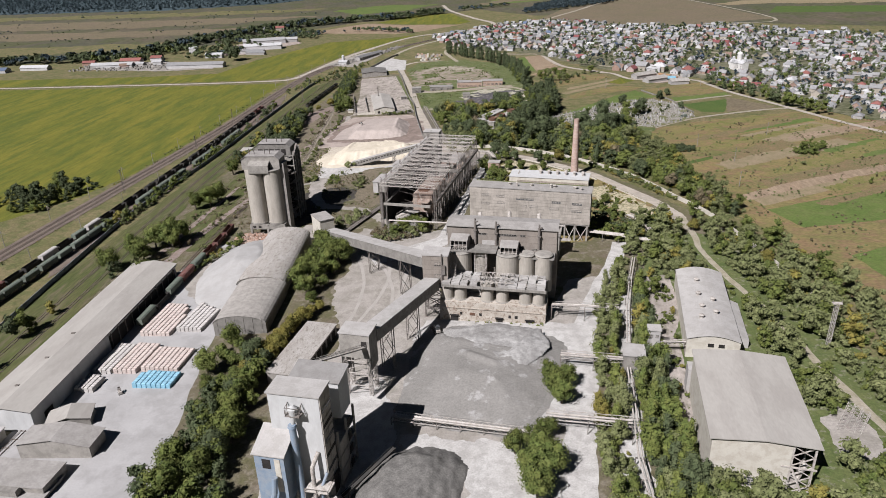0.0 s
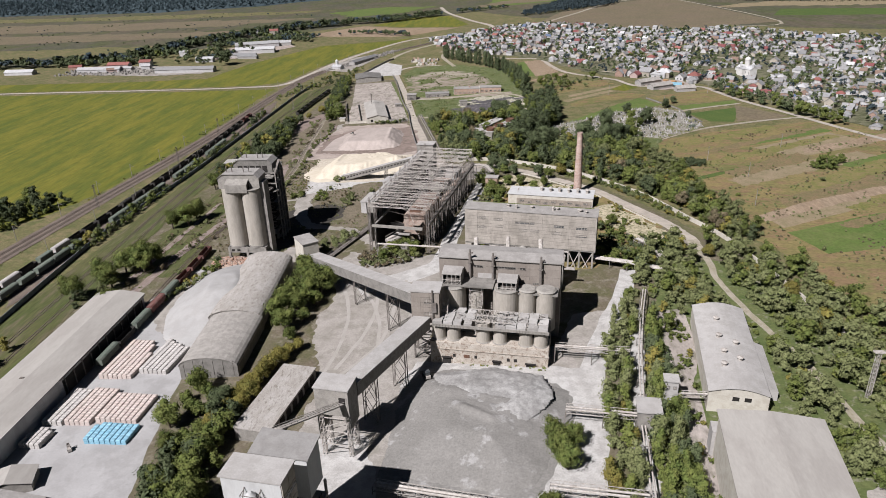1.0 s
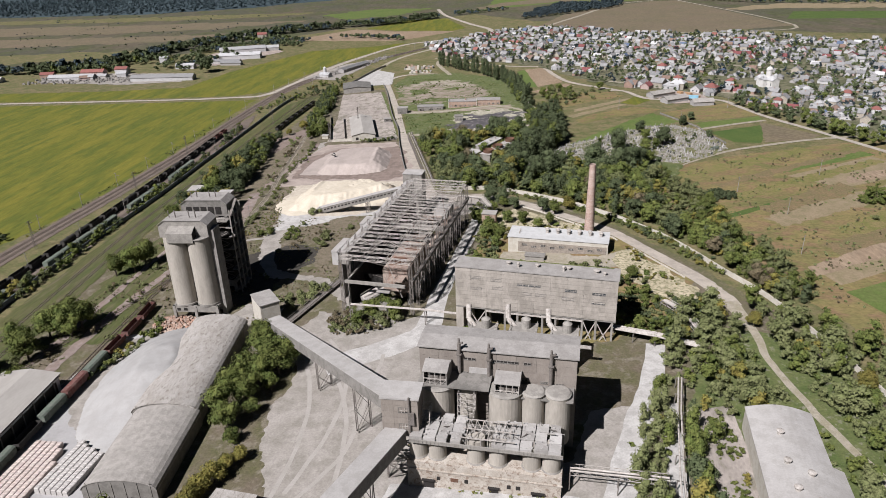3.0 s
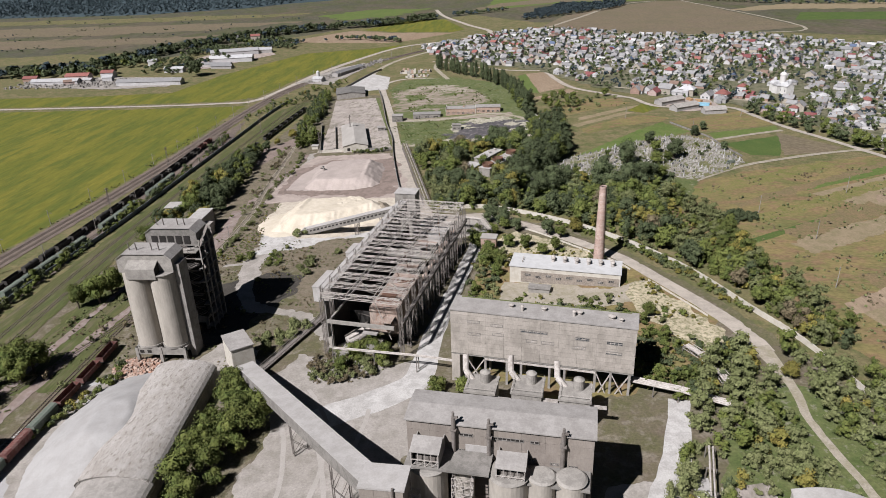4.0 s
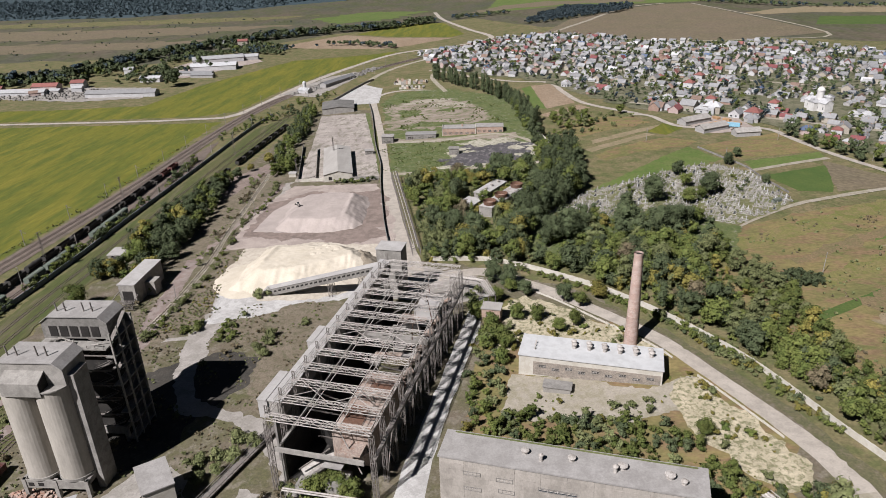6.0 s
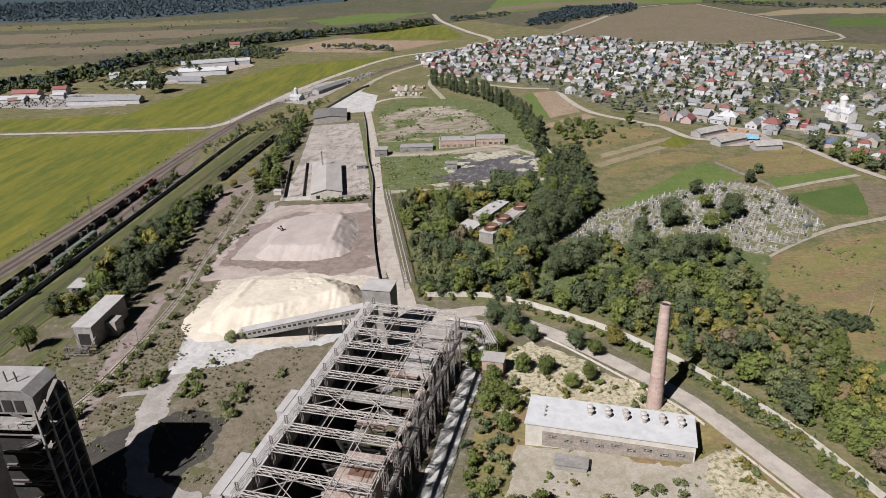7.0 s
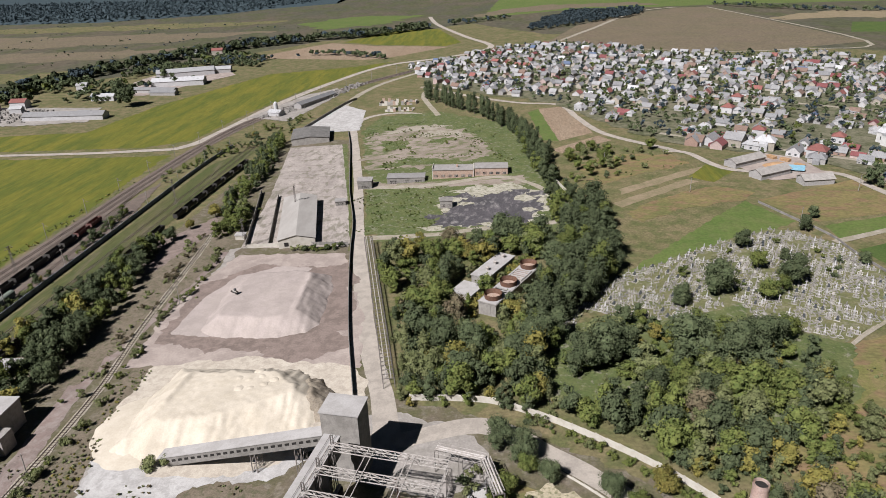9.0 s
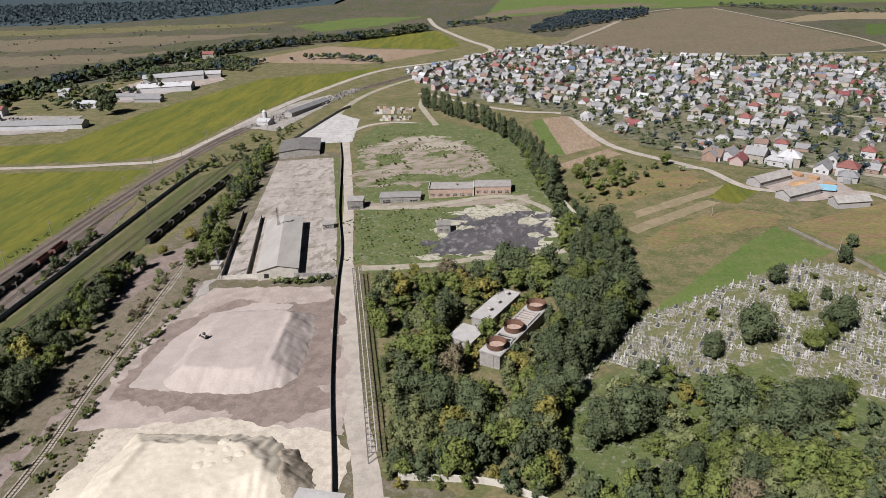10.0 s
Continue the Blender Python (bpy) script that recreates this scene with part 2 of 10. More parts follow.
M_FENCE = surface("bluish_concrete", (0.185, 0.202, 0.224), (0.151, 0.168, 0.187), 6, 0.4, c=(0.123, 0.129, 0.134), mix=0.5, bump=0.08, vary=0.12, grain_depth=0.12)
M_BLUE = surface("blue_sheet", (0.168, 0.213, 0.263), (0.146, 0.185, 0.235), 5, 0.4, c=(0.235, 0.246, 0.258), mix=0.5, bump=0.04, grain_depth=0.05)
M_STEEL = surface("weathered_steel", (0.151, 0.137, 0.126), (0.112, 0.098, 0.086), 2.5, 0.2, rough=0.75, c=(0.185, 0.168, 0.151), mix=0.5, bump=0.1, vary=0.08, metal=0.1)
M_STEELP = surface("dusty_steel", (0.378, 0.356, 0.328), (0.305, 0.283, 0.257), 2.5, 0.2, rough=0.8, c=(0.174, 0.146, 0.124), mix=0.5, bump=0.1, vary=0.08)
M_RUST = surface("rusty_steel", (0.112, 0.056, 0.036), (0.081, 0.047, 0.034), 2, 0.2, rough=0.8, c=(0.140, 0.095, 0.067), mix=0.5, bump=0.1)
M_RAIL = surface("rail_steel", (0.146, 0.123, 0.106), (0.112, 0.092, 0.078), 3, 0.2, rough=0.5, metal=0.5, bump=0.0)
M_BRICK = surface("red_brick", (0.342, 0.250, 0.212), (0.299, 0.214, 0.178), 4, 0.3, c=(0.393, 0.334, 0.293), mix=0.5, bump=0.2, vary=0.06)
M_BRICKP = surface("pink_brick", (0.294, 0.211, 0.162), (0.258, 0.183, 0.140), 4, 0.3, c=(0.330, 0.268, 0.218), mix=0.5, bump=0.15)
M_BLOCKW = surface("grimy_blocks", (0.213, 0.187, 0.157), (0.168, 0.148, 0.126), 3, 0.5, c=(0.263, 0.224, 0.185), mix=0.6, bump=0.15)
M_RUBBLE = surface("brick_rubble", (0.245, 0.125, 0.080), (0.270, 0.205, 0.165), 2.5, 0.3, c=(0.290, 0.260, 0.230), mix=0.6, island=0.3)
# Near-black fill: the shade inside openings is put into this colour.
M_DARK = surface("unlit_interior", (0.017, 0.016, 0.014), (0.026, 0.023, 0.022), 3, 0.3, bump=0.05)
M_GLASS = surface("dusty_glass", (0.039, 0.045, 0.050), (0.062, 0.065, 0.065), 2, 0.3, rough=0.25, bump=0.0, spec=0.5)
M_BAGW = surface("white_pallets", (0.370, 0.353, 0.336), (0.325, 0.308, 0.291), 3, 0.3, vary=0.06, bump=0.15)
M_BAGP = surface("pink_pallets", (0.370, 0.308, 0.280), (0.392, 0.347, 0.319), 2.2, 0.3, vary=0.06, bump=0.15)
M_BAGB = surface("blue_pallets", (0.157, 0.308, 0.398), (0.202, 0.347, 0.426), 3, 0.3, vary=0.12, bump=0.15)
M_WAGD = surface("wagon_black", (0.030, 0.029, 0.028), (0.047, 0.044, 0.039), 3, 0.3, vary=0.2, grain_depth=0.1)
M_WAGR = surface("wagon_red", (0.106, 0.042, 0.036), (0.084, 0.039, 0.034), 3, 0.3, c=(0.168, 0.134, 0.118), mix=0.4, vary=0.15, grain_depth=0.1)
M_WAGG = surface("wagon_green", (0.084, 0.106, 0.084), (0.106, 0.120, 0.098), 3, 0.3, c=(0.168, 0.168, 0.151), mix=0.4, vary=0.15, grain_depth=0.1)
M_STONE = surface("grave_stone", (0.30, 0.285, 0.26), (0.16, 0.15, 0.138), 4, 0.3, vary=0.25, island=0.25)
M_BARK = surface("bark", (0.062, 0.050, 0.039), (0.084, 0.070, 0.056), 1.5, 0.2, bump=0.3)
M_LOGS = surface("sawn_timber", (0.308, 0.202, 0.112), (0.269, 0.168, 0.090), 4, 0.5, island=0.2)


def leafage(name, a, b, c):
    m = surface(name, a, b, 7.0, 0.24, rough=0.8, bump=0.35, c=c, mix=0.6, vary=0.22, island=0.16, contrast=(0.4, 0.6), spec=0.1, grain_depth=0.4)
    bsdf = m.node_tree.nodes["Principled BSDF"]
    bsdf.inputs["Subsurface Weight"].default_value = 0.0
    return m


M_LEAF = leafage("leaves", (0.058, 0.077, 0.021), (0.084, 0.100, 0.026), (0.096, 0.102, 0.030))
M_LEAFD = leafage("dark_leaves", (0.047, 0.060, 0.029), (0.060, 0.075, 0.036), (0.074, 0.086, 0.042))
M_LEAFY = leafage("yellowing_leaves", (0.128, 0.114, 0.030), (0.155, 0.130, 0.034), (0.104, 0.108, 0.028))
M_LEAFG = leafage("grey_green_leaves", (0.106, 0.117, 0.050), (0.130, 0.138, 0.062), (0.092, 0.107, 0.040))
M_LEAFB = leafage("browning_leaves", (0.098, 0.080, 0.050), (0.120, 0.098, 0.060), (0.080, 0.076, 0.040))
# Blue-grey tint puts the haze of distance into the leaf colour.
M_LEAFHAZE = leafage("hazy_far_leaves", (0.035, 0.050, 0.056), (0.043, 0.058, 0.062), (0.032, 0.046, 0.054))


# ---- building blocks ----
class Geo:
    """Collects vertices and faces of one mesh."""

    def __init__(self):
        self.v, self.f = [], []

    def poly(self, *pts):
        k = len(self.v)
        self.v += [tuple(p) for p in pts]
        self.f.append(tuple(range(k, k + len(pts))))
        return self

    def box(self, x0, x1, y0, y1, z0, z1):
        k = len(self.v)
        self.v += [(x, y, z) for z in (z0, z1) for x, y in ((x0, y0), (x1, y0), (x1, y1), (x0, y1))]
        self.f += [tuple(k + i for i in q) for q in ((3, 2, 1, 0), (4, 5, 6, 7), (0, 1, 5, 4), (1, 2, 6, 5), (2, 3, 7, 6), (3, 0, 4, 7))]
        return self

    def hexa(self, low, high):
        """A block between two four-cornered faces."""
        k = len(self.v)
        self.v += [tuple(p) for p in (*low, *high)]
        self.f += [tuple(k + i for i in q) for q in ((3, 2, 1, 0), (4, 5, 6, 7), (0, 1, 5, 4), (1, 2, 6, 5), (2, 3, 7, 6), (3, 0, 4, 7))]
        return self

    def beam(self, p, q, w, h=None):
        p, q, h = Vector(p), Vector(q), h or w
        d = (q - p).normalized()
        s = d.cross(Vector((0, 0, 1)))
        s = s.normalized() if s.length > 1e-3 else Vector((1, 0, 0))
        u = s.cross(d)
        ring = [s * a * w / 2 + u * b * h / 2 for a, b in ((-1, -1), (1, -1), (1, 1), (-1, 1))]
        return self.hexa([p + r for r in ring], [q + r for r in ring])

    def cyl(self, p, q, r0, r1=None, n=10, caps=True):
        p, q, r1 = Vector(p), Vector(q), r0 if r1 is None else r1
        d = (q - p).normalized()
        s = d.cross(Vector((0, 0, 1)))
        s = s.normalized() if s.length > 1e-3 else Vector((1, 0, 0))
        u = s.cross(d)
        k = len(self.v)
        for c, r in ((p, r0), (q, r1)):
            self.v += [tuple(c + (s * math.cos(a) + u * math.sin(a)) * r) for a in (2 * math.pi * i / n for i in range(n))]
        self.f += [(k + i, k + (i + 1) % n, k + n + (i + 1) % n, k + n + i) for i in range(n)]
        if caps:
            self.f += [tuple(k + n - 1 - i for i in range(n)), tuple(k + n + i for i in range(n))]
        return self

    def sweep(self, points, w, h):
        """One unbroken bar of width w and height h along a line."""
        k, n = len(self.v), len(points)
        for i, p in enumerate(points):
            d = Vector(points[min(i + 1, n - 1)]) - Vector(points[max(i - 1, 0)])
            s = d.cross(Vector((0, 0, 1))).normalized() * w / 2
            self.v += [tuple(Vector(p) + s * a + Vector((0, 0, b * h / 2))) for a, b in ((-1, -1), (1, -1), (1, 1), (-1, 1))]
        for i in range(n - 1):
            a = k + 4 * i
            self.f += [(a + j, a + (j + 1) % 4, a + 4 + (j + 1) % 4, a + 4 + j) for j in range(4)]
        self.f += [(k + 3, k + 2, k + 1, k), tuple(k + 4 * n - 4 + j for j in range(4))]
        return self

    def extrude(self, outline, y0, y1):
        """An outline in x and z, drawn out along y."""
        k, n = len(self.v), len(outline)
        for y in (y0, y1):
            self.v += [(x, y, z) for x, z in outline]
        self.f += [(k + i, k + (i + 1) % n, k + n + (i + 1) % n, k + n + i) for i in range(n)]
        self.f += [tuple(k + n - 1 - i for i in range(n)), tuple(k + n + i for i in range(n))]
        return self

    def truss(self, p, q, depth, bays, w=0.22, width=0.0):
        """A lattice girder from p to q hanging depth below them; width makes it a box girder."""
        p, q = Vector(p), Vector(q)
        d = q - p
        side = Vector((-d.y, d.x, 0)).normalized() * width / 2
        for s in ((side, -side) if width else (side,)):
            low = Vector((0, 0, -depth))
            self.beam(p + s, q + s, w).beam(p + s + low, q + s + low, w)
            for i in range(bays):
                a, b = p + s + d * (i / bays), p + s + d * ((i + 1) / bays)
                self.beam(a + (low if i % 2 else low * 0), b + (low * 0 if i % 2 else low), w * 0.7)
                self.beam(a, a + low, w * 0.6)
        if width:
            for i in range(bays + 1):
                a = p + d * (i / bays)
                self.beam(a + side, a - side, w * 0.6)
                if i < bays:
                    self.beam(a + side, p + d * ((i + 1) / bays) - side, w * 0.6)
        return self


def link_mesh(name, geo, material, smooth=False):
    me = bpy.data.meshes.new(name)
    me.from_pydata(geo.v, [], geo.f)
    me.materials.append(material)
    if smooth:
        me.polygons.foreach_set("use_smooth", [True] * len(me.polygons))
    me.update()
    return new(name, me)


def part(name, geo, material, parent=None, label="", smooth=False):
    ob = link_mesh(name, geo, material, smooth)
    if parent:
        ob.parent = parent
    return tagged(ob, label)


def thing(name, m, label, category, group=""):
    ob = new(name)
    ob.empty_display_size = 0.5
    ob.matrix_world = m
    return tagged(ob, label, category, group)


def at(x, y, yaw=0.0, up=0.0):
    return pose(x, y, H(x) + up, 0, 0, yaw)


def structure(ob):
    return tagged(ob, kind="structure")


# ---- ground ----
def cut_sheet(outline, lift):
    """A flat patch of ground with that outline, laid on the terrain."""
    bm = bmesh.new()
    pts, _, tris, *_ = geometry.delaunay_2d_cdt([Vector(p) for p in outline], [], [list(range(len(outline)))], 1, 1e-5)
    verts = [bm.verts.new((p.x, p.y, 0)) for p in pts]
    for t in tris:
        bm.faces.new([verts[i] for i in t])
    for x in (-200.0, 106.0):
        bmesh.ops.bisect_plane(bm, geom=bm.verts[:] + bm.edges[:] + bm.faces[:], plane_co=(x, 0, 0), plane_no=(1, 0, 0))
    for v in bm.verts:
        v.co.z = H(v.co.x) + lift
    bmesh.ops.recalc_face_normals(bm, faces=bm.faces[:])
    for f in bm.faces:
        if f.normal.z < 0:
            f.normal_flip()
    return bm


def ragged(outline, step=2.5, amp=1.6):
    """The outline with worn, uneven edges."""
    out = []
    for (x0, y0), (x1, y1) in zip(outline, outline[1:] + outline[:1]):
        n = max(1, int(math.hypot(x1 - x0, y1 - y0) / step))
        for i in range(n):
            x, y = x0 + (x1 - x0) * i / n, y0 + (y1 - y0) * i / n
            k = noise.noise((x / 9, y / 9, 0)) + 0.6 * noise.noise((x / 3, y / 3, 5))
            g = noise.noise((x / 9, y / 9, 9)) + 0.6 * noise.noise((x / 3, y / 3, 14))
            if step < 2:
                k += 0.45 * noise.noise((x / 1.1, y / 1.1, 3))
                g += 0.45 * noise.noise((x / 1.1, y / 1.1, 17))
            out.append((x + amp * k, y + amp * g))
    return out


def inside(x, y, poly):
    hit = False
    for (ax, ay), (bx, by) in zip(poly, poly[1:] + poly[:1]):
        if (ay > y) != (by > y) and x < (bx - ax) * (y - ay) / (by - ay) + ax:
            hit = not hit
    return hit


LIFTS = {"n": 0}


def region(name, outline, material, label, category="ground", amp=1.6, step=2.5):
    """A patch of ground with worn edges, laid thinly over what lies below."""
    LIFTS["n"] += 1
    fine = min(step, 1.5) if 1.2 <= amp <= 9 and outline[0][1] < 1000 else step
    bm = cut_sheet(ragged(outline, fine, amp) if amp else outline, 0.02 + 0.0015 * LIFTS["n"])
    me = bpy.data.meshes.new(name)
    bm.to_mesh(me)
    bm.free()
    me.materials.append(material)
    return tagged(new(name, me), label, category, kind="structure")


def along(points, width):
    """The outline of a strip of that width along a line; width may change from point to point."""
    left, right = [], []
    for i, (x, y) in enumerate(points):
        (ax, ay), (bx, by) = points[max(0, i - 1)], points[min(len(points) - 1, i + 1)]
        d = math.hypot(bx - ax, by - ay)
        w = (width[i] if isinstance(width, (list, tuple)) else width) / 2
        nx, ny = -(by - ay) / d * w, (bx - ax) / d * w
        left.append((x + nx, y + ny))
        right.append((x - nx, y - ny))
    return left + right[::-1]


def smooth_line(points, n=6):
    """More points along a line, rounding its bends."""
    out = []
    for i in range(len(points) - 1):
        p0, p1, p2, p3 = (Vector(points[min(max(i + k, 0), len(points) - 1)]) for k in (-1, 0, 1, 2))
        for j in range(n):
            t = j / n
            q = 0.5 * (2 * p1 + (p2 - p0) * t + (2 * p0 - 5 * p1 + 4 * p2 - p3) * t * t + (3 * p1 - p0 - 3 * p2 + p3) * t ** 3)
            out.append((q.x, q.y))
    return out + [tuple(points[-1])]


def road(name, points, width, material, label, amp=0.5):
    w = width
    line = smooth_line(points)
    if isinstance(width, (list, tuple)):
        w = [np.interp(i / (len(line) - 1) * (len(width) - 1), range(len(width)), width) for i in range(len(line))]
    return region(name, along(line, w), material, label, "road", amp, 3.0)


gm = Geo()
XS, YS = (-4500, -200, 106, 4500), (-900, 1000, 5600)
for i in range(3):
    for j in range(2):
        gm.poly(*((x, y, H(x)) for x, y in ((XS[i], YS[j]), (XS[i + 1], YS[j]), (XS[i + 1], YS[j + 1]), (XS[i], YS[j + 1]))))
tagged(link_mesh("ground", gm, M_GRASS), "dry olive and brown grassland of a wide valley", "ground", kind="structure")

region("steppe", [(-2600, 1010), (-700, 1010), (-500, 1180), (-300, 1480), (-60, 1620), (60, 1400), (450, 1150), (900, 1000), (2400, 1000), (3000, 4500), (-3000, 4500)], M_PLAIN, "flat far plain of dry yellowish grass", "field", 8, 40)
region("green_field", [(-290, 424), (-278, 470), (-272, 540), (-267, 620), (-265, 700), (-267, 770), (-266, 826), (-300, 822), (-470, 812), (-1200, 790), (-1400, 60), (-900, 60), (-345, 366), (-315, 378)], M_GREEN, "large flat yellow-green crop field beside the railway", "field", 2, 8)
region("green_field", [(-1200, 802), (-449, 836), (-300, 848), (-266, 868), (-252, 960), (-228, 1060), (-190, 1150), (-150, 1240), (-296, 1181), (-361, 1006), (-378, 900), (-482, 884), (-1200, 860)], M_GREEN, "yellow-green crop field beyond the country road", "field", 2, 8)
region("brown_field", [(-371, 1314), (-279, 1458), (-79, 1343), (-164, 1273)], M_PLOUGH, "reddish brown ploughed field", "field", 2, 10)
region("green_field", [(-259, 1462), (-203, 1601), (-114, 1575), (-63, 1380), (-85, 1352)], M_GREEN, "far bright green field", "field", 2, 10)
region("fallow_hill", [(55, 1300), (118, 1480), (231, 1637), (327, 1720), (382, 1720), (450, 1240), (330, 1190), (217, 1185)], M_FALLOW, "brown fallow field behind the village", "field", 2, 10)
region("green_field", [(470, 1330), (520, 1440), (760, 1400), (760, 1290)], M_STRIP, "far dark green crop field", "field", 2, 10)
region("green_field", [(-40, 1700), (0, 2200), (900, 2300), (900, 1750), (400, 1760)], M_MEADOW, "far pale green field at the edge of view", "field", 4, 20)
region("hillside", [(40, 480), (110, 528), (165, 556), (300, 600), (420, 620), (420, 200), (150, 200), (132, 330), (104, 397), (88, 430), (70, 470)], M_HILL, "dry brownish hillside meadow above the plant", "field", 2, 6)
region("meadow", [(46, 590), (125, 675), (140, 645), (97, 612), (84, 604), (55, 585)], M_MEADOW, "mown green meadow beside the cemetery", "field", 1.5, 4)

# fields and gardens towards the village
for outline, material, label in (
    ([(27, 916), (50, 919), (63, 828), (37, 810)], M_PLOUGH, "brown ploughed garden strip below the village"),
    ([(18, 905), (27, 916), (37, 810), (26, 815)], M_MEADOW, "green garden strip below the village"),
    ([(30, 790), (66, 818), (74, 804), (36, 780)], M_PLOUGH, "brown ploughed garden strip below the village"),
    ([(63, 701), (119, 736), (120, 728), (63, 692)], M_TAN, "pale bare strip of ploughed soil"),
    ([(56, 679), (103, 712), (110, 708), (60, 672)], M_TAN, "pale bare strip of ploughed soil"),
    ([(106, 716), (122, 740), (137, 729), (117, 706)], M_GREEN, "yellow-green strip of maize"),
    ([(132, 676), (199, 711), (212, 664), (151, 645)], M_HILL, "brown stubble field below the village"),
    ([(152, 640), (206, 660), (204, 645), (152, 624)], M_MEADOW, "pale green strip of garden land"),
    ([(155, 612), (204, 634), (182, 582), (164, 584)], M_STRIP, "dark green vegetable field"),
    ([(200, 641), (230, 600), (215, 590), (185, 583)], M_FALLOW, "brown fallow strip of garden land"),
    ([(138, 377), (204, 410), (207, 400), (142, 364)], M_TAN, "narrow brown ploughed strip on the hillside"),
    ([(142, 358), (220, 396), (200, 345), (151, 333)], M_MEADOW, "green grazed strip on the hillside"),
    ([(173, 509), (240, 548), (258, 518), (196, 486)], M_TAN, "brown ploughed strip on the hillside"),
    ([(178, 525), (238, 560), (244, 552), (172, 514)], M_MEADOW, "green strip on the hillside"),
    ([(109, 438), (172, 479), (172, 473), (114, 436)], M_STRIP, "narrow dark green crop strip on the hillside"),
    ([(212, 470), (262, 498), (290, 470), (240, 440)], M_MEADOW, "pale green strip of garden land"),
    ([(250, 430), (330, 470), (345, 440), (262, 402)], M_TAN, "brown ploughed strip on the hillside"),
    ([(160, 300), (260, 352), (275, 320), (165, 270)], M_MEADOW, "green grazed strip on the hillside"),
):
    region("field_strip", outline, material, label, "field", 0.8, 4)

# old plough strips across the hillside
hs = random.Random(31)
for i in range(15):
    x0, y0 = 96 + i * 9.0 + hs.uniform(-3, 3), 512 - i * 17.5 + hs.uniform(-4, 4)
    length, w = hs.uniform(70, 170), hs.uniform(5, 15)
    dx, dy = 0.86, 0.5
    a, b = (x0 + hs.uniform(0, 30), y0), (x0 + length, y0 + length * 0.56)
    region("plough_strip", [a, b, (b[0] + w * dy, b[1] - w * dx), (a[0] + w * dy, a[1] - w * dx)], (M_HILLG, M_HILLR, M_HILLG, M_HILLR, M_TAN)[i % 5], "faded strip of old plough land on the hillside", "field", 3.0, 5)
region("plough_strip", [(136, 372), (170, 391), (209, 412), (300, 455), (304, 466), (213, 425), (170, 403), (136, 382)], M_PLOUGH, "tan ploughed strip across the hillside", "field", 1.2)
region("plough_strip", [(202, 494), (262, 522), (330, 556), (336, 572), (268, 539), (206, 506)], M_PLOUGH, "tan ploughed strip across the hillside", "field", 1.2)
region("scrub", [(44, 700), (62, 716), (112, 742), (104, 762), (70, 770), (46, 752)], M_HILL, "dry scrubby slope below the village", "field", 4)
region("scrub", [(60, 662), (84, 684), (116, 700), (134, 688), (124, 677), (90, 664), (66, 650)], M_HILL, "brown weedy strip beside the meadow", "field", 3)
region("forest_floor", [(-2300, 1890), (-1400, 1880), (-900, 1895), (-676, 2005), (-519, 2220), (-440, 2500), (-300, 3200), (-2900, 3200), (-2900, 1910)], M_LEAFHAZE, "dark floor of the far forest", "forest", 8, 40)
# bands of the far plain
for outline, material, label in (
    ([(-1500, 1080), (-800, 1075), (-640, 1140), (-560, 1240), (-800, 1200), (-1500, 1180)], M_GRASS, "far band of dry yellow grass"),
    ([(-1500, 1300), (-900, 1290), (-620, 1330), (-480, 1440), (-700, 1420), (-1500, 1400)], M_FALLOW, "far band of pale dry grass"),
    ([(-1500, 1480), (-800, 1470), (-560, 1530), (-420, 1640), (-640, 1640), (-1500, 1600)], M_FALLOW, "far brown band of fallow land"),
    ([(-1600, 1690), (-900, 1700), (-560, 1740), (-420, 1830), (-900, 1800), (-1600, 1780)], M_GRASS, "far band of dry yellow grass"),
    ([(-330, 1640), (-240, 1700), (-170, 1860), (-300, 1880), (-420, 1760)], M_MEADOW, "far green meadow"),
    ([(-80, 1720), (120, 1760), (300, 1800), (280, 1860), (0, 1840)], M_FALLOW, "far pale stubble band"),
    ([(420, 1500), (900, 1470), (1000, 1560), (520, 1600)], M_TAN, "far pale stubble field"),
):
    region("far_band", outline, material, label, "field", 26, 18)

# the works
region("works_ground", [(-215, 60), (-208, 300), (-203, 470), (-196, 640), (-180, 860), (-125, 850), (-84, 640), (-60, 565), (-46, 508), (-17, 498), (14, 482), (40, 460), (54, 440), (75, 408), (92, 368), (108, 342), (122, 290), (132, 180), (140, 60)], M_WASTE, "weedy dusty ground of the old works", amp=3, step=4)
region("waste_ground", [(-215, 300), (-205, 470), (-195, 640), (-175, 700), (-120, 560), (-72, 470), (-66, 360), (-24, 330), (-30, 290), (-100, 330), (-150, 335)], M_WASTE, "dusty waste ground with patchy weeds among sidings", amp=3)
region("waste_ground", [(-16, 345), (-8, 470), (40, 440), (66, 412), (84, 372), (70, 330), (45, 325), (40, 300)], M_HILL, "dry weedy ground round the boiler house", amp=3)
region("dirt_patch", [(20, 262), (24, 300), (28, 322), (48, 322), (50, 300), (40, 268)], M_WASTE, "dry weeds and bare dirt beside the kiln house", amp=2.5)
region("waste_ground", [(-60, 95), (-75, 180), (-100, 260), (-95, 330), (-25, 262), (60, 300), (48, 220), (50, 95)], M_WASTE, "dusty weedy ground of the works", amp=3)
region("waste_ground", [(50, 95), (48, 220), (66, 300), (95, 330), (118, 300), (128, 215), (140, 95)], M_GREENPLOT, "rough grass round the sheds", amp=3)
region("yard", [(-173, 95), (-168, 300), (-158, 338), (-128, 352), (-121, 300), (-121, 240), (-115.5, 205), (-110.8, 180), (-106, 150), (-98, 95)], M_YARD, "pale concrete storage yard covered with lime dust", "pavement", 0.8)
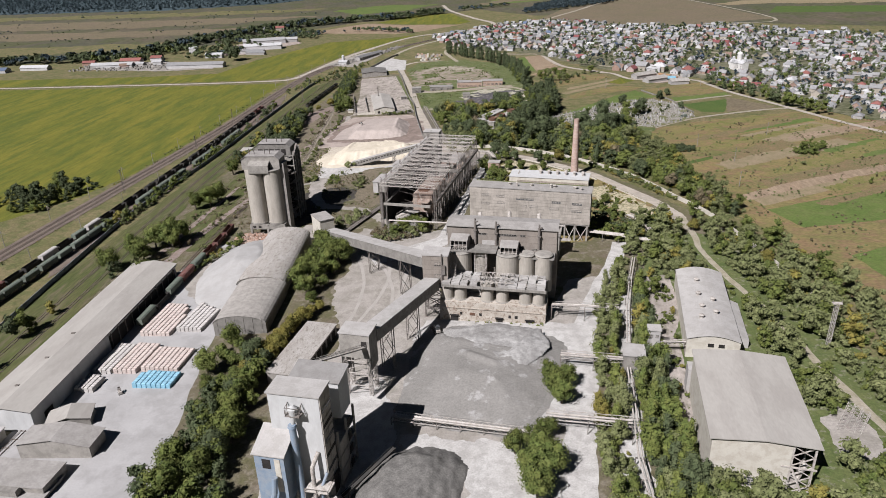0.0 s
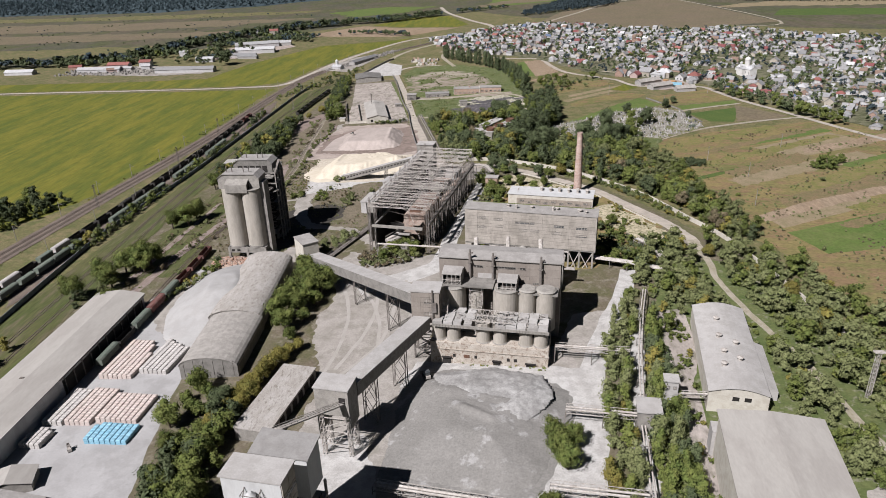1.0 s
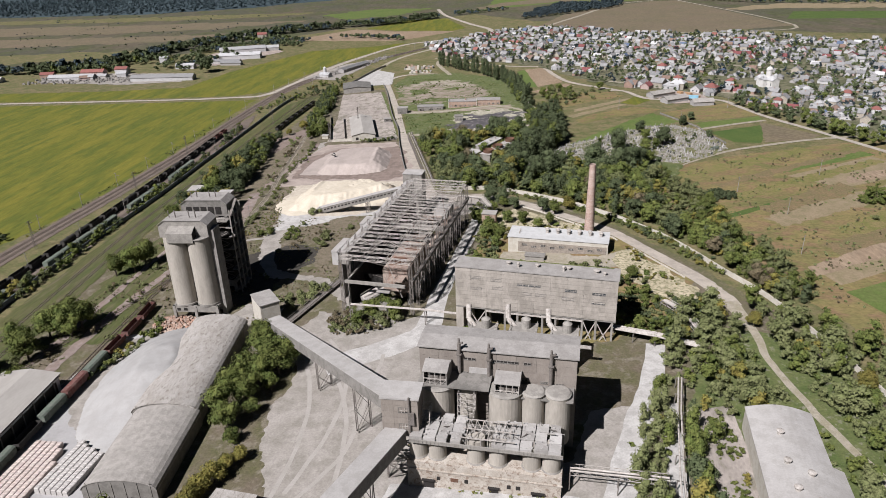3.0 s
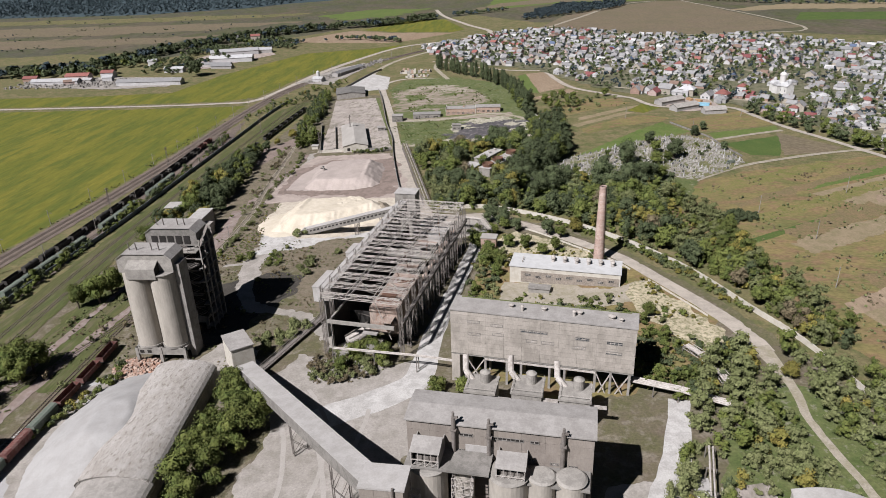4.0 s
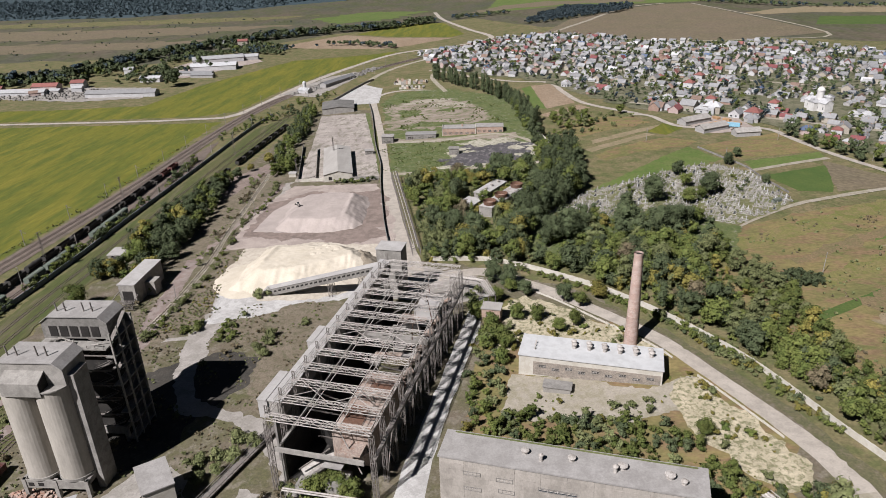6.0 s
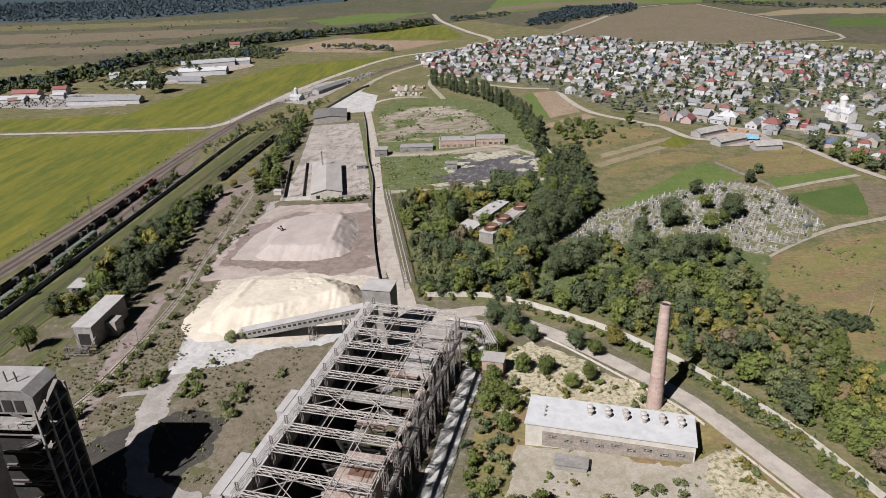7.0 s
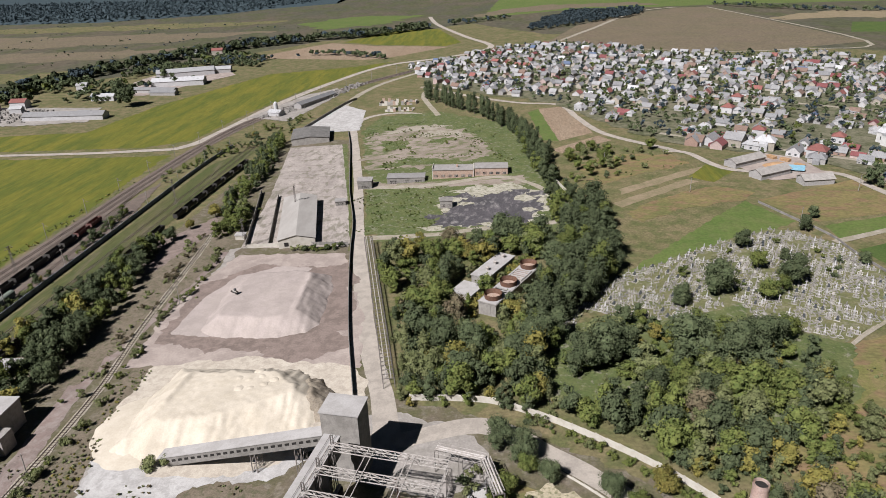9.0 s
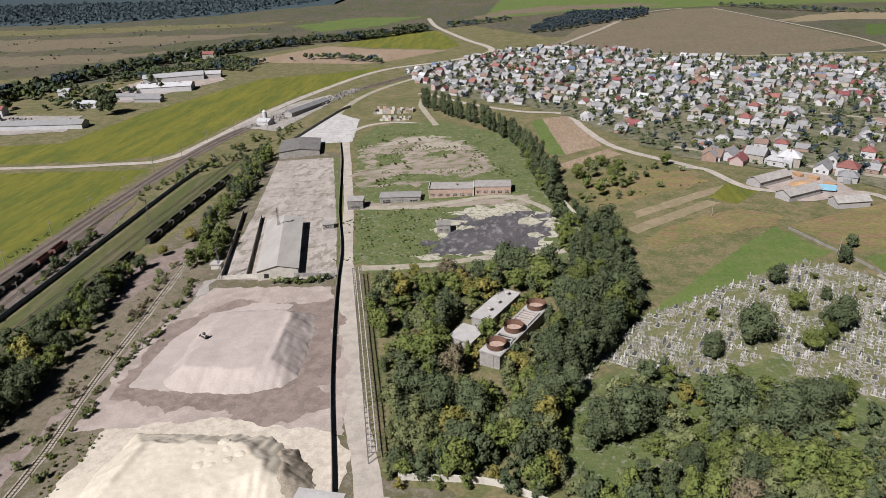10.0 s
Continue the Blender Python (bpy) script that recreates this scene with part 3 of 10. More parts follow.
region("dust_apron", [(-166, 300), (-160, 332), (-140, 345), (-126, 345), (-121, 280), (-140, 268)], M_DUST, "slope of pale grey lime dust", amp=2)
region("dust_yard", [(-72, 256), (-77, 270), (-78, 284), (-75, 310), (-92, 322), (-78, 352), (-40, 345), (-26, 350), (-22, 318), (-30, 290), (-26, 258), (14, 254), (30, 262), (34, 230), (24, 170), (16, 90), (-64, 90), (-62, 128), (-42, 140), (-42, 195), (-66, 205), (-66, 240)], M_DUST, "works yard covered with pale lime dust and wheel ruts", "ground", 2.2)
region("white_dust_patch", [(-18, 80), (-8, 150), (-32, 172), (-34, 176), (8, 170), (18, 165), (17, 80)], M_DUSTW, "bright white lime dust beside the slag", amp=3)
region("white_dust_patch", [(-84, 80), (-82, 128), (-68, 146), (-60, 140), (-50, 80)], M_DUSTW, "bright white lime dust below the filter house", amp=2)
region("white_dust_patch", [(-68, 100), (-72, 140), (-68, 206), (-44, 206), (-34, 178), (-34, 120), (-40, 90)], M_DUSTW, "bright lime dust round the mixing towers", amp=2)
region("dust_flat", [(20, 236), (23, 262), (30, 280), (46, 284), (40, 258), (34, 238)], M_DUST, "grey dust beside the kiln house", amp=2)
region("white_dust_patch", [(-36, 232), (-31, 249), (-8, 249), (20, 244), (32, 241), (32, 222), (24, 224), (12, 234), (-16, 240)], M_DUSTW, "white dusty lane before the kiln house", amp=1.5)
region("slag_ground", [(-36, 182), (-32, 236), (-27, 240), (-16, 241.5), (14, 235.5), (25, 229), (25, 212), (20, 178), (8, 172)], M_SLAG, "broad spread of grey slag", amp=2)
road("dust_road", [(16, 70), (20, 130), (24, 170), (29, 205), (33, 240), (42, 270), (52, 296), (58, 320)], [12, 11, 10, 10, 9, 8, 8, 6], M_DUSTW, "white dusty works road", 0.9)
road("dust_road", [(-66, 310), (-44, 322), (-30, 334), (-27, 360), (-22, 394), (-15, 436), (-10, 470)], [12, 12, 11, 8, 7, 7, 6], M_DUSTW, "white dusty lane beside the steel frame", 0.7)
road("wheel_track", [(-62, 245), (-56, 268), (-54, 290), (-58, 312), (-68, 330)], 1.5, M_TRACKW, "pale wheel track across the dust yard", 0.4)
road("wheel_track", [(-66, 240), (-64, 262), (-66, 290), (-76, 320)], 1.5, M_TRACKW, "pale wheel track across the dust yard", 0.4)
road("wheel_track", [(-48, 250), (-50, 275), (-58, 300), (-74, 326)], 1.5, M_TRACKW, "pale wheel track across the dust yard", 0.4)
road("wheel_track", [(-60, 240), (-48, 262), (-46, 290), (-44, 318)], 1.5, M_TRACKW, "pale wheel track across the dust yard", 0.4)
# dark patch follows the silos' cast shadow and blackens it
region("dark_spoil", [(-142, 368), (-138, 416), (-124, 424), (-110, 430), (-95, 422), (-94, 406), (-104, 392), (-108, 372), (-118, 360)], M_SPOILSHADE, "coaly ground with the silos' shadow painted in", amp=2.5)
road("dust_road", [(-92, 330), (-60, 352), (-74, 372), (-90, 386), (-104, 390), (-114, 398), (-121, 412), (-125, 432), (-127, 449), (-121, 466), (-134, 500), (-140, 560), (-146, 640)], [10, 9, 7, 6, 6, 7, 9, 11, 12, 12, 8, 6, 5], M_DUST, "pale dusty lane past the silos", 2.4)
region("dust_flat", [(-56, 478), (-50, 497), (-38, 499), (-17, 489), (-9, 480), (-10, 466), (-24, 460), (-50, 468)], M_DUST, "pale dust at the end of the steel frame", amp=2)
road("main_road", [(-62, 488), (-40, 484), (-12, 491), (8, 478), (23, 465), (40, 447), (57, 427), (72, 399.5), (83, 378), (90.5, 361), (93, 346)], [6, 7, 8, 7, 6.5, 6, 6, 6, 6.5, 8, 8], M_ROAD, "old pale concrete works road", 0.3)
road("dirt_road", [(93, 350), (95, 325), (94, 305), (98, 277), (106, 239), (110, 205), (118, 160)], [7, 3, 2.6, 2.6, 3, 3.4, 3], M_DIRT, "narrow pale dirt road through bushes", 0.6)
road("main_road", [(-41, 486), (-46, 508), (-57.5, 545), (-66.5, 583), (-77, 632), (-85, 670), (-98, 738), (-113, 807), (-128, 875), (-132, 905), (-120, 930), (-95, 935), (-60, 915)], [9, 8, 7.5, 7.5, 7, 6, 6, 6, 6, 6, 6, 5, 5], M_ROAD, "long straight grey works road beside a wall", 0.3)
road("dirt_road", [(-138, 890), (-146, 930), (-158, 990), (-140, 1080), (-90, 1160), (-40, 1240)], [6, 7, 7, 7, 7, 6], M_DIRT, "pale gravel road towards the level crossing", 0.6)
region("dust_flat", [(-142, 496), (-136, 472), (-130, 450), (-122, 452), (-117, 464), (-96, 470), (-76, 471), (-66, 474), (-74, 482), (-100, 486)], M_DUST, "pale dust below the sand heap", amp=1.5)
region("scrub_ground", [(-114, 459), (-96, 466), (-75, 467), (-71, 462), (-73, 444), (-72, 412), (-77, 386), (-90, 392), (-96, 425), (-112, 436), (-119, 449)], M_BROWNW, "dry brown weeds on the waste ground", amp=4)
region("green_verge", [(-196, 330), (-200, 420), (-194, 480), (-182, 480), (-176, 430), (-168, 390), (-158, 352), (-164, 332)], M_VERGE, "green grass between the sidings", "grass", 3)
region("dust_flat", [(-134, 484), (-130, 462), (-129, 450), (-123, 451), (-114, 454), (-102, 457), (-96, 466), (-74, 468), (-64, 476), (-80, 484)], M_DUSTW, "white spilled lime below the sand", amp=2.5)
road("dust_road", [(-152, 433), (-141, 438), (-128, 440)], 2.6, M_DUST, "pale dusty path across the siding", 0.8)
region("dust_flat", [(-122, 340), (-114, 364), (-104, 362), (-96, 356), (-88, 340), (-92, 328)], M_DUST, "pale dusty ground round the weigh house", amp=2.5)
region("rubble_strip", [(36, 90), (35, 165), (40, 208), (47, 250), (54, 284), (58, 284), (52, 245), (46, 205), (43, 160), (44, 90)], M_DUSTW, "strip of pale stony rubble under the pipes", amp=1.5)
region("dry_ground", [(-147, 428), (-130, 462), (-138, 496), (-137, 534), (-146, 534), (-146, 470), (-152, 440)], M_BROWNW, "dry brown weedy strip beside the siding", amp=2)
region("dust_flat", [(-138, 488), (-140, 512), (-136, 545), (-72, 545), (-52, 515), (-52, 488), (-82, 470), (-112, 470)], M_SANDW, "spilled pale sand and lime round the heaps", amp=2.4)
region("grey_pad", [(-150, 528), (-152, 590), (-140, 632), (-84, 628), (-62, 560), (-56, 525), (-100, 535)], M_GREYPAD, "grey-brown dusty storage pad", amp=2)
region("dark_pad", [(-146, 548), (-148, 598), (-126, 618), (-84, 612), (-66, 572), (-68, 552), (-96, 538), (-128, 541)], M_PADD, "darker trodden ground round the gravel heap", amp=3)
region("dark_pad", [(-98, 536), (-94, 545), (-72, 550), (-62, 545), (-66, 535), (-84, 530)], M_PADD, "damp dark patch of trodden ground", amp=3)
region("dark_pad", [(-76, 590), (-86, 612), (-80, 616), (-70, 594)], M_PADD, "damp dark patch of trodden ground", amp=2)
road("dirt_road", [(-146, 408), (-151, 436), (-156, 466), (-160, 500), (-162, 530), (-158, 562), (-153, 605), (-150, 636)], [6, 7, 8, 8, 7, 7, 6, 5], M_REDG, "reddish gravel strip along the siding", 1.2)
region("rough_grass", [(-83, 640), (-95, 696), (-126, 838), (-134, 838), (-100, 696)], M_GREENPLOT, "weedy green strip between yard and wall", "grass", 1.5)
region("concrete_yard", [(-143, 640), (-83, 636), (-97, 700), (-130, 838), (-172, 838), (-152, 720)], M_CRACK, "large cracked concrete yard with dark joints", "pavement", 0.6)
region("concrete_yard", [(-180, 880), (-124, 880), (-132, 955), (-158, 985), (-176, 925)], M_DUSTW, "pale gravel yard", "pavement", 1.0)
for i in range(13):
    y = 660 + i * 14
    x = -150 - (y - 700) * 0.155
    road("weedy_joint", [(x + 4, y), (x + 22, y - 1), (x + 44, y + 0.5 - i % 2)], [0.3, 0.5, 0.3], M_WASTE if i % 3 else M_PADD, "weedy joint across the concrete yard", 0.5)
region("rough_grass", [(-68, 640), (-78, 672), (-91, 738), (-106, 807), (-121, 875), (-112, 925), (-60, 930), (0, 870), (20, 800), (30, 720), (40, 668), (20, 640)], M_GREENPLOT, "rough green grass round the lots", "grass", 3, 5)
region("open_lot", [(-95, 765), (-116, 868), (-60, 890), (-10, 850), (8, 800), (-2, 756)], M_GREENPLOT, "rough green lot with bare patches", amp=4)
region("open_lot", [(-97, 768), (-113, 862), (-84, 882), (-60, 880), (-38, 858), (-14, 812), (-10, 790), (-28, 774), (-62, 764)], M_LOT, "bare pinkish dust of the lot", amp=9)
region("open_lot", [(-92, 812), (-99, 838), (-80, 842), (-74, 818)], M_GREENPLOT, "green patch on the lot", amp=6)
region("open_lot", [(-62, 826), (-56, 842), (-38, 836), (-44, 822)], M_GREENPLOT, "green patch on the lot", amp=7)
region("open_lot", [(-70, 850), (-60, 866), (-40, 858), (-30, 836), (-46, 846)], M_DIRT, "bare pale patch of the lot", amp=6)
region("open_lot", [(-90, 772), (-70, 790), (-30, 778), (-10, 766), (-40, 768)], M_GREENPLOT, "bare pale patch of the lot", amp=6)
region("open_lot", [(-104, 862), (-70, 884), (-44, 876), (-60, 866)], M_DIRT, "bare pale patch of the lot", amp=6)
region("grass_plot", [(-78, 650), (-90, 725), (-44, 730), (-30, 712), (-46, 690), (-40, 655)], M_GREENPLOT, "rough green grass plot", "grass", 1.5)
region("dirt_strip", [(-93, 745), (-78, 733), (-54, 733), (10, 736), (10, 718), (-20, 722), (-53, 721), (-90, 728)], M_LOT, "pinkish trodden dirt before the brick house", amp=2)
road("dirt_road", [(-74, 646), (-43, 646), (-11, 652), (22, 655), (33, 668), (24, 700), (6, 728), (-12, 736), (-50, 726), (-88, 728)], [6, 5, 5, 5, 4, 4, 4, 5, 6, 6], M_DIRT, "pale dirt track round the coal heap", 0.8)
region("coal_ground", [(-52, 654), (-34, 662), (-44, 690), (-32, 716), (0, 722), (20, 704), (26, 680), (16, 660), (-10, 654)], M_CHALK, "pale chalky ground round the coal", amp=7)
region("coal_spread", [(-40, 658), (-33, 686), (-22, 706), (0, 710), (14, 700), (18, 680), (12, 662), (0, 653), (-22, 653)], M_COAL, "thin spread of black coal dust", amp=7)
for x, y, r, m in ((-30, 704, 5, M_COAL), (16, 702, 4, M_COAL), (-42, 672, 4, M_COAL), (-26, 690, 4, M_CHALK), (10, 676, 3, M_CHALK), (8, 694, 4, M_CHALK), (-10, 657, 5, M_CHALK), (-16, 703, 3, M_CHALK), (6, 655, 4, M_GREENPLOT), (-36, 708, 5, M_GREENPLOT), (-46, 664, 5, M_GREENPLOT), (20, 668, 4, M_GREENPLOT)):
    region("coal_patch", [(x + r * 1.5 * math.cos(a), y + r * math.sin(a)) for a in (0, 1, 2, 3, 4, 5)], m, "irregular patch at the edge of the coal", amp=r * 1.1)
region("dry_grass", [(-178, 520), (-178, 580), (-184, 612), (-176, 700), (-158, 706), (-150, 660), (-153, 606), (-158, 562), (-162, 520)], M_BROWNW, "dull dry grass between siding and trees", "grass", 3)
road("track_bed", [(-163, 400), (-153, 447), (-152, 509), (-158, 560), (-162, 610), (-168, 676)], 3.4, M_DIRT, "pale dusty bed of the siding", 0.6)
region("grey_lot", [(-199, 620), (-197, 653), (-183, 676), (-174, 690), (-167, 668), (-175, 640), (-178, 618), (-187, 611)], M_PADD, "grey gravel lot beside the sidings", amp=2)
region("dirt_patch", [(-2, 384), (2, 408), (50, 399), (62, 405), (60, 388), (40, 380)], M_DIRT, "bare pale dirt in front of the boiler house", amp=2.5)
region("sandy_patch", [(-4, 424), (-2, 458), (8, 466), (26, 452), (42, 435), (54, 418), (40, 423), (20, 427)], M_SANDY, "bare sandy rubble behind the boiler house", amp=3)
region("sandy_patch", [(52, 392), (58, 404), (64, 402), (78, 373), (84, 362), (80, 350), (70, 352), (58, 370)], M_SANDY, "bare patch of yellowish sand and rubble", amp=2.5)
road("sandy_verge", [(30, 466), (48, 447), (64, 424), (80, 397), (91, 374), (100, 350)], [2, 2.5, 3, 3, 4, 5], M_SCRUB, "weedy verge between road and wall", 1.4)
region("concrete_yard", [(56, 178), (60, 232), (60, 280), (74, 282), (72, 250), (66, 232), (62, 178)], M_CRACK, "weedy concrete drive beside the shed", "pavement", 0.8)
road("dirt_road", [(104, 520), (128, 542), (151, 560), (177, 573), (230, 592), (300, 600)], [1.2, 2.0, 3.2, 3.8, 3.8, 3.8], M_DIRT, "pale dirt road below the cemetery", 0.5)
road("dirt_road", [(148, 620), (178, 634), (206, 646)], 4, M_DIRT, "pale track between garden fields", 0.4)
road("village_road", [(102, 770), (117, 764), (135, 728), (189, 722), (201, 692), (212, 655), (232, 610), (262, 540), (300, 470)], 5, M_ROAD, "narrow pale village road", 0.4)
road("village_road", [(-90, 1050), (-78, 1044), (-38, 991), (10, 945), (46, 925), (57, 873), (72, 820), (112, 768)], 5, M_ROAD, "narrow pale village road", 0.4)
road("country_road", [(-1200, 796), (-449, 826), (-298, 838), (-264, 850), (-250, 901), (-231, 1011), (-194, 1134), (-148, 1215), (-72, 1246), (-18, 1309), (-60, 1440), (-120, 1638), (-150, 1800)], [6, 6, 7, 8, 9, 9, 9, 10, 9, 9, 8, 8, 8], M_ROAD, "pale grey country road", 0.3)
road("country_road", [(-60, 1245), (0, 1262), (63, 1298), (130, 1420), (240, 1660), (330, 1730)], 7, M_DIRT, "pale road climbing behind the village", 0.4)
road("dirt_road", [(63, 1298), (130, 1240), (240, 1185), (340, 1190), (450, 1245), (382, 1720)], 5, M_DIRT, "pale track round the fallow field", 0.5)
road("dirt_road", [(-60, 915), (-82, 1001), (-78, 1044)], 5, M_DIRT, "pale track beside the poplars", 0.5)


road("worn_strip", [(-164, 425), (-171, 388), (-176, 352), (-178, 318), (-181, 286)], [3, 5, 6, 5, 4], M_REDG, "worn strip of bare dirt beside the siding", 1.3)
road("worn_strip", [(-183, 440), (-186, 385), (-188, 337), (-192, 296)], [2, 4, 4, 3], M_REDG, "worn strip of bare dirt beside the siding", 1.3)


# ---- railway ----
RAILLINE = [(-288, 120), (-281, 300), (-272, 430), (-263, 540), (-257, 640), (-254, 760), (-249, 850), (-236, 930), (-205, 1020), (-160, 1095), (-100, 1170), (-40, 1235), (40, 1310)]


def shifted(points, d):
    line = smooth_line(points)
    out = []
    for i, (x, y) in enumerate(line):
        (ax, ay), (bx, by) = line[max(0, i - 1)], line[min(len(line) - 1, i + 1)]
        k = math.hypot(bx - ax, by - ay)
        out.append((x + (by - ay) / k * d, y - (bx - ax) / k * d))
    return out


def track(points, label, near=(0, 560)):
    """A railway track: sleepers on ballast, two rails."""
    root = thing("railway_track", Matrix(), label, "railway track", "tracks of the railway")
    line = [Vector((x, y, H(x))) for x, y in points]
    sleepers = Geo()
    for side in (-0.76, 0.76):
        pts = []
        for i, p in enumerate(line):
            d = line[min(i + 1, len(line) - 1)] - line[max(i - 1, 0)]
            pts.append(p + d.cross(Vector((0, 0, 1))).normalized() * side + Vector((0, 0, 0.36)))
        part("rail", Geo().sweep(pts, 0.16, 0.2), M_RAIL, root, "worn steel rail")
    for a, b in zip(line, line[1:]):
        n = (b - a).cross(Vector((0, 0, 1))).normalized() * 1.3
        count = max(1, int((b - a).length / (1.2 if near[0] < a.y < near[1] else 4.0)))
        for i in range(count):
            c = a + (b - a) * (i / count) + Vector((0, 0, 0.24))
            sleepers.beam(c - n, c + n, 0.28, 0.18)
    tagged(part("sleeper_bed", sleepers, M_SLEEPER, root), kind="stuff")
    return root


region("rail_bed", along(shifted(RAILLINE, 0), 13), M_BALLAST, "brown ballast bed of a two-track railway", "railway bed", 0.6, 4)
for off in (-2.4, 2.4):
    track(shifted(RAILLINE, off), "main line railway track with concrete sleepers")
region("rail_bed", [(-252, 330), (-252, 560), (-250, 690), (-242, 760), (-232, 700), (-230, 520), (-234, 300)], M_BALLAST, "dark ballast under freight sidings", "railway bed", 1.5, 4)
for line, label in (
    ([(-252, 250), (-247, 400), (-245, 540), (-246, 660), (-249, 740)], "siding track with parked wagons"),
    ([(-244, 250), (-239, 400), (-236, 540), (-238, 640), (-246, 720)], "siding track with parked wagons"),
    ([(-206, 120), (-214, 300), (-220, 460), (-217, 600), (-214, 720), (-208, 850)], "rusty siding in mown grass"),
    ([(-198, 120), (-206, 300), (-213, 460), (-211, 600), (-208, 720), (-204, 850)], "rusty siding in mown grass"),
    ([(-168, 150), (-164, 260), (-166, 330), (-163, 400), (-153, 447), (-152, 509), (-158, 560), (-162, 610), (-168, 676)], "siding running past the warehouse and the silos"),
    ([(-196, 300), (-178, 350), (-168, 378), (-163, 400)], "rusty siding sunk in dust"),
):
    track(smooth_line(line), label, (200, 640))
region("mown_grass", [(-228, 120), (-227, 400), (-226, 600), (-222, 800), (-200, 850), (-203, 640), (-208, 460), (-200, 300), (-190, 120)], M_VERGE, "strip of mown grass between the sidings", "grass", 1.2, 4)


def wagon(kind, material):
    """A four-axle freight wagon: body, underframe, bogies."""
    body = Geo()
    if kind == "open":
        for x0, x1, y0, y1 in ((-1.5, -1.38, -6.2, 6.2), (1.38, 1.5, -6.2, 6.2), (-1.38, 1.38, -6.2, -6.08), (-1.38, 1.38, 6.08, 6.2)):
            body.box(x0, x1, y0, y1, 1.2, 3.3)
        body.box(-1.38, 1.38, -6.08, 6.08, 1.2, 1.4)
        for y in np.arange(-6.0, 6.1, 1.5):
            body.box(-1.58, -1.5, y - 0.08, y + 0.08, 1.2, 3.3).box(1.5, 1.58, y - 0.08, y + 0.08, 1.2, 3.3)
    elif kind == "box":
        body.extrude([(-1.5, 1.2), (1.5, 1.2), (1.5, 3.7), (0.9, 4.15), (-0.9, 4.15), (-1.5, 3.7)], -6.6, 6.6)
        for y in np.arange(-6.0, 6.1, 1.5):
            body.box(-1.57, -1.5, y - 0.06, y + 0.06, 1.2, 3.7).box(1.5, 1.57, y - 0.06, y + 0.06, 1.2, 3.7)
    elif kind == "tank":
        body.cyl((0, -5.6, 2.7), (0, 5.6, 2.7), 1.45, n=14).cyl((0, 0, 4.05), (0, 0, 4.5), 0.5)
    else:
        body.extrude([(-1.3, 1.2), (1.3, 1.2), (1.5, 3.6), (1.1, 3.9), (-1.1, 3.9), (-1.5, 3.6)], -5.4, 5.4)
        for y in (-4, -1.3, 1.3, 4):
            body.cyl((0, y, 3.85), (0, y, 4.1), 0.45)
    root = thing("freight_wagon", Matrix(), "", "freight wagon")
    part("body", body, material, root)
    part("underframe", Geo().box(-1.2, 1.2, -6.5, 6.5, 0.95, 1.2).box(-0.2, 0.2, -6.9, 6.9, 0.9, 1.1), M_WAGD, root)
    for y in (-4.3, 4.3):
        b = Geo().box(-1.05, 1.05, y - 1.3, y + 1.3, 0.55, 0.85)
        for dy in (-0.92, 0.92):
            for x in (-0.78, 0.78):
                b.cyl((x - 0.07, y + dy, 0.5), (x + 0.07, y + dy, 0.5), 0.47, n=12)
        part("bogie", b, M_WAGD, root)
    return root


def place_on(points, dist):
    """Position and heading at a distance along a line."""
    for (ax, ay), (bx, by) in zip(points, points[1:]):
        k = math.hypot(bx - ax, by - ay)
        if dist <= k:
            x, y = ax + (bx - ax) * dist / k, ay + (by - ay) * dist / k
            return x, y, math.degrees(math.atan2(ax - bx, by - ay))
        dist -= k
    return None


WAGONS = {"black": (wagon("open", M_WAGD), "black open-topped freight wagon parked on the siding"), "red": (wagon("box", M_WAGR), "dusty dark red covered freight wagon on the siding"),
          "green": (wagon("box", M_WAGG), "dusty grey-green covered freight wagon on the siding"), "hopper": (wagon("hopper", M_WAGG), "grey-green hopper wagon parked on the siding"),
          "openred": (wagon("open", M_WAGR), "rusty red open freight wagon on the siding"), "tank": (wagon("tank", M_WAGD), "black tank wagon parked on the siding"),
          "white": (wagon("box", M_BAGW), "pale grey covered freight wagon on the siding")}
rng = random.Random(7)
USED = set()


def park(kind, line, dist, group):
    spot = place_on(line, dist)
    if spot:
        x, y, yaw = spot
        src, label = WAGONS[kind]
        if kind in USED:
            ob = copy_thing(src, pose(x, y, H(x) + 0.42, 0, 0, yaw))
        else:
            ob = src
            ob.matrix_world = pose(x, y, H(x) + 0.42, 0, 0, yaw)
            USED.add(kind)
        tagged(ob, label, "", group)


side_a = smooth_line([(-252, 250), (-247, 400), (-245, 540), (-246, 660), (-249, 740)])
side_b = smooth_line([(-244, 250), (-239, 400), (-236, 540), (-238, 640), (-246, 720)])
for i in range(31):
    park("openred" if i >= 29 else rng.choice(["black", "black", "black", "tank"] if i > 8 else ["black", "black", "hopper", "red", "white"]), side_a, 4 + i * 14.2, "wagons on the sidings")
for i in range(24):
    if i not in (9, 10, 16, 20):
        park(rng.choice(["hopper", "green", "hopper", "black", "green"]), side_b, 6 + i * 14.2, "wagons on the sidings")
side_c = smooth_line([(-158.6, 200), (-158.6, 260), (-158.4, 300), (-158, 345), (-160, 400)])
for i, k in enumerate(["green", "black", "green", "red", "green", "openred", "openred", "openred"]):
    park(k, side_c, 56 + i * 14.2, "wagons beside the warehouse")
side_d = smooth_line([(-206, 520), (-203, 600), (-200, 700), (-197, 760), (-192, 830)])
for i in range(20):
    if i not in (5, 6, 11):
        park("black", side_d, 4 + i * 14.2, "wagons on the far siding")


